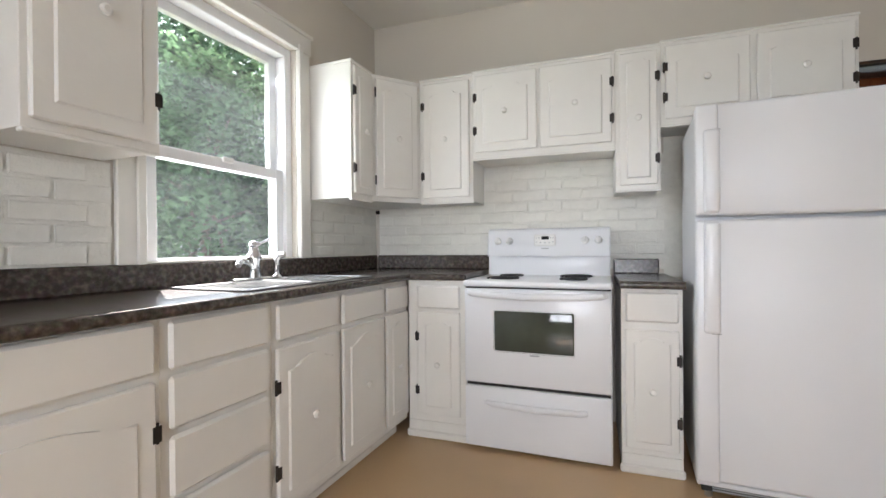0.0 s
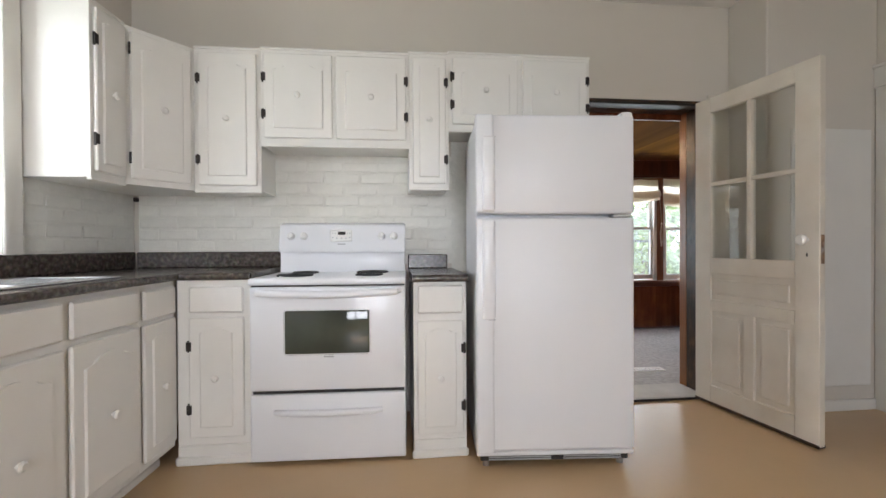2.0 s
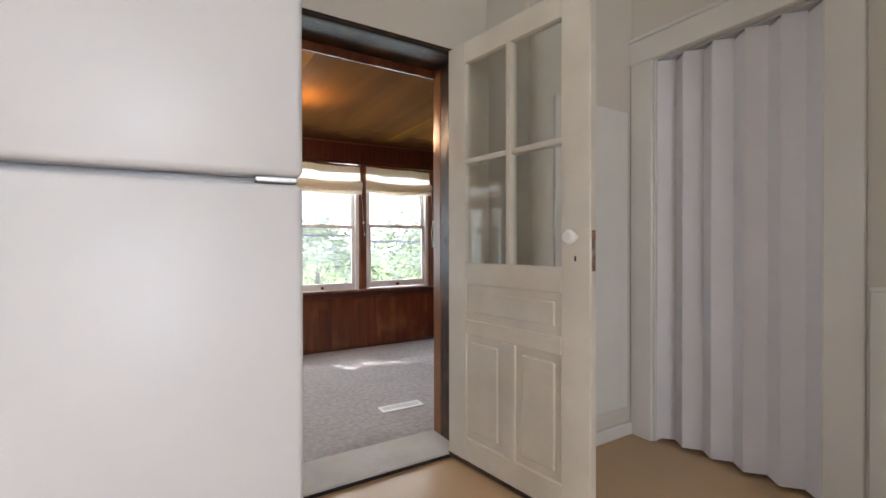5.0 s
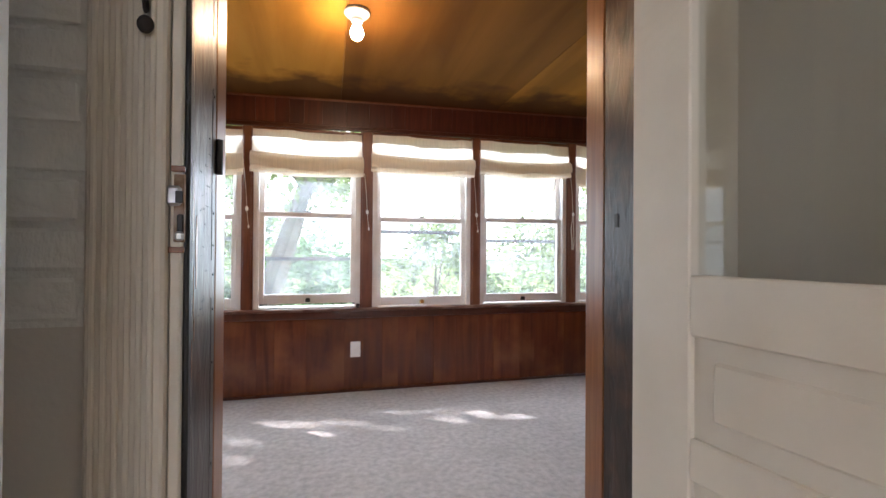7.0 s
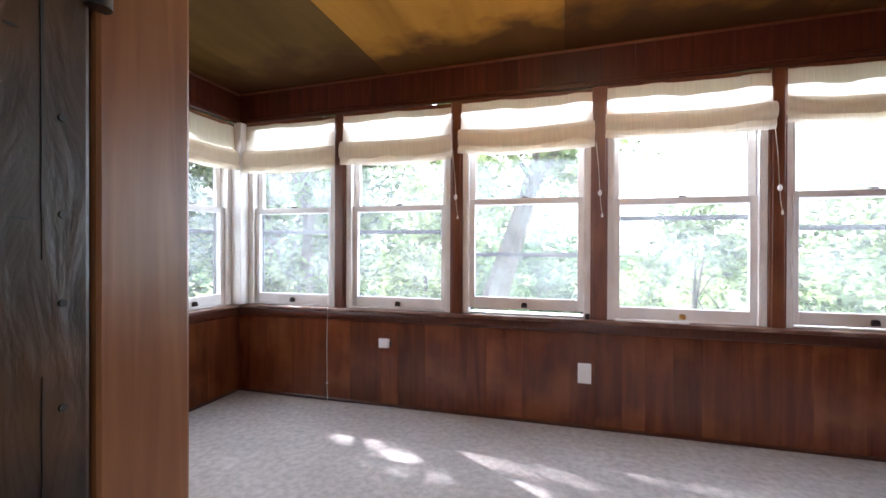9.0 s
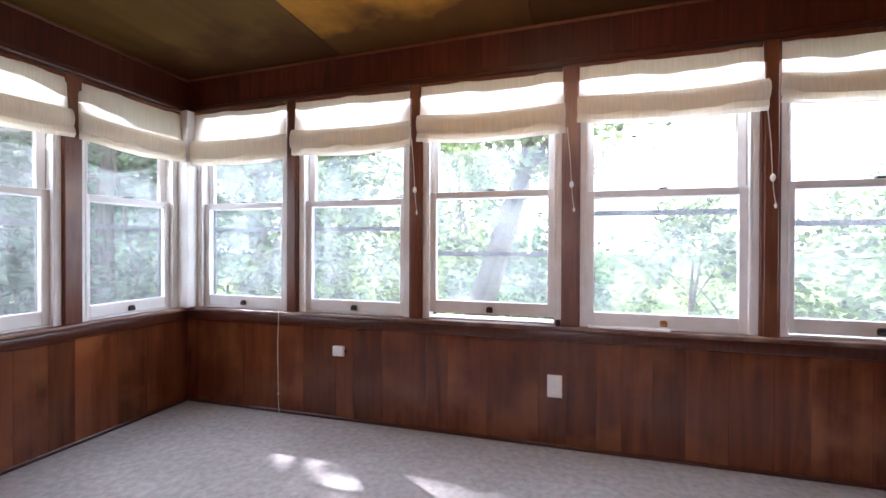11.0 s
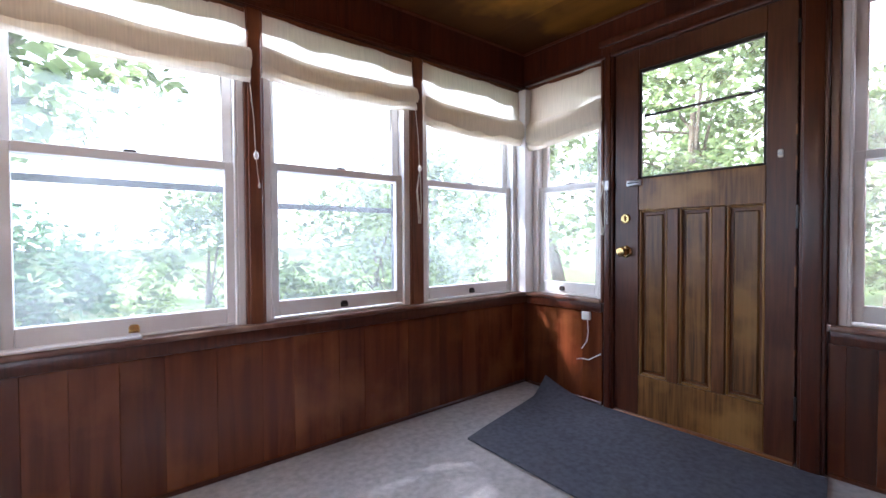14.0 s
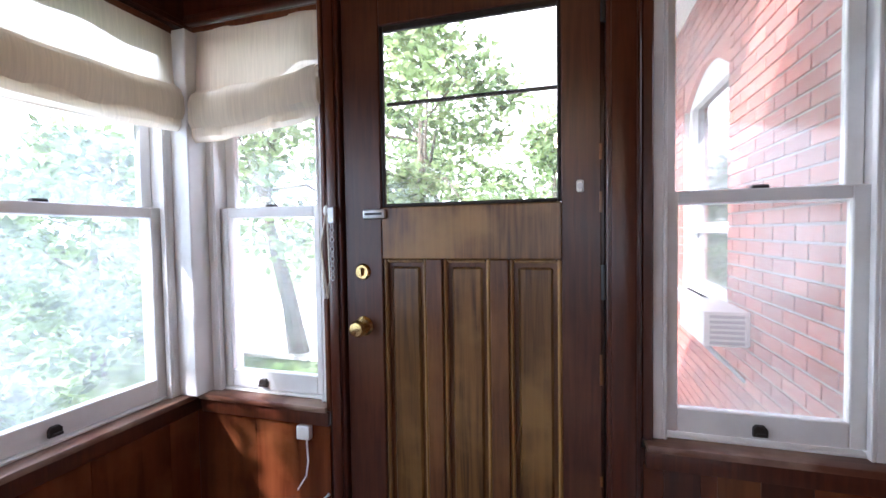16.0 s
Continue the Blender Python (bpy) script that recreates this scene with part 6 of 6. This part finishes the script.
for j in range(ny):
    for i in range(nx):
        c.faces.new((top[j][i], top[j][i + 1], top[j + 1][i + 1], top[j + 1][i]))
        c.faces.new((bot[j][i], bot[j + 1][i], bot[j + 1][i + 1], bot[j][i + 1]))
for i in range(nx):
    c.faces.new((top[0][i], bot[0][i], bot[0][i + 1], top[0][i + 1])); c.faces.new((top[ny][i + 1], bot[ny][i + 1], bot[ny][i], top[ny][i]))
for j in range(ny):
    c.faces.new((top[j + 1][0], bot[j + 1][0], bot[j][0], top[j][0])); c.faces.new((top[j][nx], bot[j][nx], bot[j + 1][nx], top[j + 1][nx]))
solid("door_mat", c, "mat", "slate blue-grey door mat with a curled corner", "mat", smooth=True)
# stick and wood block on the stool
solid("sash_stick", bx(B(), 1.83, 2.20, PN - 0.028, PN - 0.006, SILL, SILL + 0.012, 0.003), "old_white", "white painted stick lying on the window stool", "stick")
solid("sash_block", bx(B(), 1.672, 1.697, PN - 0.012, PN + 0.012, SILL, SILL + 0.03, 0.003), "bronze", "small dark wood block on the window stool", "block")
# ceiling lamp with a bare bulb
LX, LY = 1.595, 4.33
lt = thing("ceiling_lamp", "bare lit bulb in a white porcelain ceiling holder", "lamp", pose(LX, LY, ceil_z(LX)))
c = B(); lathe(c, [(0.058, 0.0), (0.060, -0.012), (0.050, -0.024), (0.030, -0.034), (0.026, -0.05), (0.022, -0.052)], seg=24); part("holder", c, "knob", lt, "white porcelain holder", True)
c = B(); lathe(c, [(0.014, -0.05), (0.018, -0.066), (0.029, -0.088), (0.031, -0.104), (0.024, -0.125), (0.008, -0.135)], seg=20); part("bulb", c, "bulb", lt, "lit warm bulb", True)
lamp("bulb_light", "POINT", Matrix.Translation((LX, LY, ceil_z(LX) - 0.16)), 3.0, (1.0, 0.66, 0.34), radius=0.03)

# ---- outdoors ----
c = B()
nx = 40
gv = [[c.verts.new((-200 + 400 * i / nx, -200 + 400 * j / nx, -0.75)) for i in range(nx + 1)] for j in range(nx + 1)]
for j in range(nx):
    for i in range(nx):
        c.faces.new((gv[j][i], gv[j][i + 1], gv[j + 1][i + 1], gv[j + 1][i]))
structure("ground", c, "grass", "green lawn with dry patches", "ground")
c = B(); bx(c, PW - PT, PE + PT, 3.3, PN + PT, -0.76, -0.12)
structure("porch_base", c, "concrete", "concrete porch base", "foundation")
c = B(); bx(c, PE + PT, 9.0, 3.32, 6.2, -0.76, -0.55)
structure("patio", c, "concrete", "pale concrete patio beside the porch", "pavement")
c = B(); bx(c, 9.0, 15, -8, 16, -0.76, -0.70)
structure("driveway", c, "concrete", "pale sunlit driveway", "road")


c = B()
rings = [[c.verts.new((120 * math.cos(a), 120 * math.sin(a), z)) for a in (2 * math.pi * i / 64 for i in range(64))] for z in (-1.0, 78.0)]
for i in range(64):
    c.faces.new((rings[0][i], rings[0][(i + 1) % 64], rings[1][(i + 1) % 64], rings[1][i]))
structure("backdrop", c, "haze_sky", "bright hazy summer sky above the horizon", "sky")


def tree(x, y, height, spread, crown_z, leaves, mat, seed, trunk_r=0.16, lean=(0, 0), leaf=0.085, label="leafy green tree in the yard", clumps=26, z0=-0.75):
    """A tapered trunk with forking limbs and a ragged crown of single leaves in clumps."""
    r = random.Random(seed)
    tr = thing("tree", label, "tree", pose(x, y, z0), "yard trees")
    top = Vector((lean[0], lean[1], height * 0.72))
    c = B()
    pts = [Vector((0, 0, -0.05)), Vector((lean[0] * 0.2, lean[1] * 0.2, height * 0.18)), Vector((lean[0] * 0.5 + r.uniform(-0.1, 0.1), lean[1] * 0.5, height * 0.42)), top]
    tube(c, pts, [trunk_r * 1.35, trunk_r, trunk_r * 0.72, trunk_r * 0.25], 9)
    part("trunk", c, "bark", tr, smooth=True)
    centres = []
    for k in range(clumps):
        a = 2 * math.pi * (k * 0.618 + r.uniform(-0.1, 0.1))
        t = (k + 0.5) / clumps
        zz = crown_z + (height - crown_z) * t
        rad = spread * math.sqrt(max(0.05, 1 - (2 * t - 0.9) ** 2)) * r.uniform(0.35, 1.0)
        centres.append(Vector((lean[0] * 0.7 + rad * math.cos(a), lean[1] * 0.7 + rad * math.sin(a), zz)))
    for k in range(0, clumps, 3):
        p = centres[k]
        f = r.uniform(0.35, 0.85)
        s0 = pts[1].lerp(top, f)
        c = B(); mid = s0.lerp(p, 0.5) + Vector((0, 0, r.uniform(0.0, 0.35)))
        tube(c, [s0, mid, p], [trunk_r * 0.42 * (1.1 - f), trunk_r * 0.22, trunk_r * 0.06], 6)
        part("limb", c, "bark", tr, smooth=True)
    verts, faces = [], []
    per = leaves // clumps
    for p in centres:
        cr = spread * r.uniform(0.22, 0.42)
        for _ in range(per):
            d = Vector((r.gauss(0, 1), r.gauss(0, 1), r.gauss(0, 0.75)))
            d = d.normalized() * cr * (r.random() ** 0.4)
            q = p + d
            u = Vector((r.gauss(0, 1), r.gauss(0, 1), r.gauss(0, 0.5))).normalized()
            w = u.orthogonal().normalized()
            w.rotate(Matrix.Rotation(r.uniform(0, 6.28), 3, u))
            s = leaf * r.uniform(0.6, 1.3)
            k = len(verts)
            verts += [q - u * s, q + w * s * 0.55 - u * s * 0.1, q + u * s, q - w * s * 0.55 - u * s * 0.1]
            faces.append((k, k + 1, k + 2, k + 3))
    me = bpy.data.meshes.new("crown")
    me.from_pydata([tuple(v) for v in verts], [], faces)
    me.materials.append(M[mat])
    o = new("crown", me)
    o.parent = tr
    return tr


# maples crowding the sink window
MW = "dense maple outside the sink window"
tree(-5.5, 5.1, 4.6, 1.6, 0.3, 12000, "leaf_a", 11, 0.10, label=MW, clumps=44, leaf=0.06)
tree(-7.2, 6.3, 5.8, 2.0, 0.3, 12000, "leaf_c", 12, 0.12, label=MW, clumps=44, leaf=0.07)
tree(-6.0, 8.2, 6.4, 2.0, 0.3, 8000, "leaf_a", 13, 0.14, label=MW, clumps=38, leaf=0.09)
tree(-9.4, 8.3, 8.8, 2.7, 0.3, 3200, "leaf_c", 14, 0.16, label=MW, clumps=38, leaf=0.12)
tree(-12.0, 9.6, 10.5, 3.4, 0.3, 2400, "leaf_c", 15, 0.16, label=MW, clumps=38, leaf=0.16)
tree(-9.5, 12.5, 9.5, 3.0, 0.3, 2600, "leaf_a", 16, 0.16, label=MW, clumps=36, leaf=0.15)
# trees and bushes north of the porch
tree(0.3, 9.4, 5.6, 2.0, 2.9, 3600, "leaf_b", 22, 0.20, (1.1, 0.2), label="old leaning tree with a forked grey trunk", clumps=18)
tree(-2.6, 9.3, 5.6, 1.9, 0.8, 6500, "leaf_b", 23, 0.12, clumps=32)
tree(-4.8, 8.0, 6.4, 2.2, 0.8, 7000, "leaf_a", 24, 0.14, clumps=32)
# tall maple added in the sun's path, so its leaves dapple the porch
tree(-4.4, 10.8, 9.6, 3.0, 3.4, 10500, "leaf_b", 20, 0.2, clumps=48, leaf=0.085, label="tall maple shading the porch")
SH = "round green shrub in the yard"
tree(3.3, 9.8, 2.3, 1.2, 0.2, 3500, "leaf_b", 25, 0.05, label=SH, clumps=22, leaf=0.06)
tree(5.4, 9.3, 2.6, 1.4, 0.2, 4500, "leaf_b", 26, 0.05, label=SH, clumps=24, leaf=0.06)
tree(1.0, 12.5, 2.0, 1.5, 0.2, 3500, "leaf_a", 27, 0.05, label=SH, clumps=22, leaf=0.08)
tree(-1.4, 12.2, 2.8, 1.7, 0.2, 4000, "leaf_b", 28, 0.05, label=SH, clumps=22, leaf=0.08)
tree(7.6, 10.8, 3.4, 1.6, 0.4, 4500, "leaf_b", 29, 0.08, clumps=26, label="small green tree in the yard")
# east of the outer door
tree(10.5, 6.8, 6.2, 1.9, 1.2, 8000, "leaf_b", 31, 0.12, clumps=30, leaf=0.09)
tree(9.3, 8.6, 4.6, 1.6, 1.8, 2600, "leaf_b", 32, 0.13, (-0.5, 0.4), label="sparse forked tree in the yard", clumps=16)
tree(17.5, 4.8, 5.5, 2.2, 0.6, 5000, "leaf_b", 33, 0.14, clumps=24, leaf=0.12)
# along the far edge of the yard
for i, (x, y) in enumerate(((-8, 18), (-3, 22), (-13, 13), (24, 12), (26, 2))):
    tree(x, y, 6.5, 3.2, 0.4, 4500, "leaf_b" if i % 2 else "leaf_a", 40 + i, 0.2, clumps=26, leaf=0.16, label="far tree at the edge of the yard")

# the brick house going on past the porch
HX0, HX1, HY, HT = PE + PT + 0.02, 8.6, 3.30, 4.3
AX0, AX1, AZ0, AZ1 = 6.05, 7.2, 0.75, 2.22       # arched window
c = B()
bx(c, HX0, AX0, HY - 0.3, HY - 0.012, -0.75, HT)
bx(c, AX1, HX1, HY - 0.3, HY - 0.012, -0.75, HT)
bx(c, AX0, AX1, HY - 0.3, HY - 0.012, -0.75, AZ0)
bx(c, AX0, AX1, HY - 0.3, HY - 0.012, AZ1 + 0.25, HT)
house = thing("brick_house", "red brick house wall with an arched white window", "house")
hw = part("wall", c, "mortar", house)
c = B()
pts = [(AX0, AZ1), (AX0, AZ1 + 0.25), (AX1, AZ1 + 0.25), (AX1, AZ1)]
arc = [(AX1 - (AX1 - AX0) * i / 10, AZ1 + 0.2 * math.sin(math.pi * i / 10)) for i in range(1, 10)]
prism(c, pts + arc, HY - 0.3, HY - 0.013)
part("arch_infill", c, "brick_red", house)
win = part("window", (lambda q: (bx(q, AX0, AX0 + 0.08, HY - 0.14, HY - 0.05, AZ0, AZ1 + 0.05, 0.004), bx(q, AX1 - 0.08, AX1, HY - 0.14, HY - 0.05, AZ0, AZ1 + 0.05, 0.004), bx(q, AX0 + 0.08, AX1 - 0.08, HY - 0.14, HY - 0.05, AZ1, AZ1 + 0.2, 0.004), bx(q, AX0 + 0.08, AX1 - 0.08, HY - 0.14, HY - 0.05, AZ0, AZ0 + 0.09, 0.004), bx(q, AX0 + 0.08, AX1 - 0.08, HY - 0.14, HY - 0.05, 1.22, 1.29, 0.004))[0])(B()), "soffit", house)
for z0, z1 in ((AZ0 + 0.085, 1.225), (1.285, AZ1 + 0.005)):
    c = B(); bx(c, AX0 + 0.076, AX1 - 0.076, HY - 0.10, HY - 0.094, z0, z1); part("pane", c, "black_gloss", win)
c = B(); bx(c, AX0 - 0.06, AX1 + 0.06, HY - 0.1, HY + 0.06, AZ0 - 0.09, AZ0, 0.006); part("window_sill", c, "concrete", house)
c = B(); bx(c, HX0 + 0.5, HX1 + 0.5, HY - 0.4, HY + 0.62, 2.95, 3.00, 0.004)
for i in range(16):
    bx(c, HX0 + 0.5, HX1 + 0.5, HY + 0.02 + i * 0.037, HY + 0.026 + i * 0.037, 2.944, 2.951)
part("soffit", c, "soffit", house, "white slatted soffit")
c = B(); bx(c, HX0 + 0.4, HX1 + 0.6, HY - 0.4, HY + 0.66, 3.00, 3.16, 0.004); part("fascia", c, "rail_red", house)
c = B(); bx(c, HX1 - 0.3, HX1, HY - 8, HY - 0.3, -0.75, HT); part("side_wall", c, "brick_red", house)
c = B(); bx(c, -2.2, HX0 + 4.3, KS - 0.5, HY + 0.1, HT, HT + 0.2); part("roof", c, "shingle", house)
# air conditioner box and rail by the house
ac = thing("air_conditioner", "pale air conditioner on a bracket in the house wall", "air conditioner", pose(5.95, HY, 0.62))
c = B(); bx(c, -0.28, 0.28, 0.0, 0.22, 0.0, 0.19, 0.012, 2); part("case", c, "soffit", ac, smooth=True)
c = B()
for i in range(6):
    bx(c, -0.285, -0.279, 0.03, 0.19, 0.014 + i * 0.028, 0.030 + i * 0.028)
part("grille", c, "grey_plastic", ac)
c = B(); tube(c, [(-0.2, 0.0, -0.2), (-0.2, 0.19, -0.002)], 0.012, 6); part("bracket", c, "grey_plastic", ac)
c = B(); tube(c, [(0.2, 0.0, -0.2), (0.2, 0.19, -0.002)], 0.012, 6); part("bracket", c, "grey_plastic", ac)
rail = thing("stair_rail", "dark red stair railing beside the house", "railing", pose(7.6, 3.9, -0.55))
for i in range(5):
    c = B(); bx(c, i * 0.16 - 0.015, i * 0.16 + 0.015, -0.015, 0.015, 0, 0.7 + 0.07 * i, 0.003); part("baluster", c, "rail_red", rail)
c = B(); tube(c, [(-0.1, 0, 0.68), (0.75, 0, 1.05)], 0.025, 8); part("handrail", c, "rail_red", rail)

# bricks of the house wall, nearest stretch one by one
RL, RH, RG = 0.205, 0.062, 0.012
c = B(); bx(c, -RL / 2, RL / 2, -0.012, 0.0, -RH / 2, RH / 2, 0.002)
red_mesh = mesh_of("brick", c, "brick_red")
count = 0
rest_v, rest_f = [], []
row = 0
z = -0.70
while z < 2.93:
    x = HX0 + (0 if row % 2 else RL / 2 + RG / 2)
    while x < HX1:
        a0, a1 = max(HX0, x - RL / 2), min(HX1, x + RL / 2)
        inside = a1 > AX0 and a0 < AX1 and AZ0 - 0.1 < z < AZ1 + 0.24
        if inside and a0 < AX0 < a1:
            a1, inside = AX0, AX0 - a0 < 0.03
        elif inside and a0 < AX1 < a1:
            a0, inside = AX1, a1 - AX1 < 0.03
        if a1 - a0 > 0.02 and not inside:
            if x < 6.1 and 0.0 < z < 2.6 and count < 300:
                o = new("brick", red_mesh)
                o.parent = hw
                o.location, o.scale = ((a0 + a1) / 2, HY, z), ((a1 - a0) / RL, 1, 1)
                count += 1
            else:
                k = len(rest_v)
                rest_v += [(xx, yy, zz) for zz in (z - RH / 2, z + RH / 2) for yy in (HY - 0.012, HY) for xx in (a0, a1)]
                rest_f += [tuple(k + i for i in q) for q in ((0, 1, 3, 2), (4, 6, 7, 5), (0, 4, 5, 1), (2, 3, 7, 6), (0, 2, 6, 4), (1, 5, 7, 3))]
        x += RL + RG
    z += RH + RG
    row += 1
me = bpy.data.meshes.new("brickwork")
me.from_pydata(rest_v, [], rest_f)
me.materials.append(M["brick_rest"])
o = new("brickwork", me)
o.parent = hw
tagged(o, kind="stuff")

# daylight of the windows, from their openings
lamp("window_daylight_south", "AREA", look(((SX0 + SX1) / 2, KS - 0.12, (SZ0 + SZ1) / 2), ((SX0 + SX1) / 2, 3, (SZ0 + SZ1) / 2 - 0.1)), 19.5, (0.90, 0.95, 1.0), size=(SX1 - SX0 - 0.1, SZ1 - SZ0 - 0.1))
wl = WM @ Vector((-uc, 0.17, (WZ0 + WZ1) / 2))
wi = WM @ Vector((-uc, -1.0, (WZ0 + WZ1) / 2 - 0.2))
lamp("window_daylight_west", "AREA", look(wl, wi), 3.2, (0.92, 0.97, 1.0), size=(0.7, 1.0))
lamp("window_daylight_north", "AREA", look((1.85, PN + PT + 0.03, 1.32), (1.85, 3.3, 0.45)), 19.0, (0.86, 0.95, 1.0), size=(4.8, 1.25))
lamp("window_daylight_east", "AREA", look((PE + PT + 0.03, 5.25, 1.32), (3.0, 5.0, 0.6)), 0.7, (0.88, 0.97, 1.0), size=(0.45, 1.2))
lamp("window_daylight_brick_side", "AREA", look((PE + PT + 0.03, 3.7, 1.32), (3.0, 3.8, 0.6)), 0.45, (0.97, 0.95, 0.95), size=(0.45, 1.2))
lamp("window_daylight_porch_west", "AREA", look((PW - PT - 0.03, 4.6, 1.3), (1.0, 4.5, 0.6)), 4.5, (0.88, 0.97, 0.96), size=(1.8, 1.2))

# the porch and the yard lie a little lower and farther out than the kitchen
for ob in list(scene.objects):
    if ob not in kitchen_objects and ob.parent is None:
        ob.matrix_basis = Matrix.Translation((0, 0.035, -0.065)) @ ob.matrix_basis
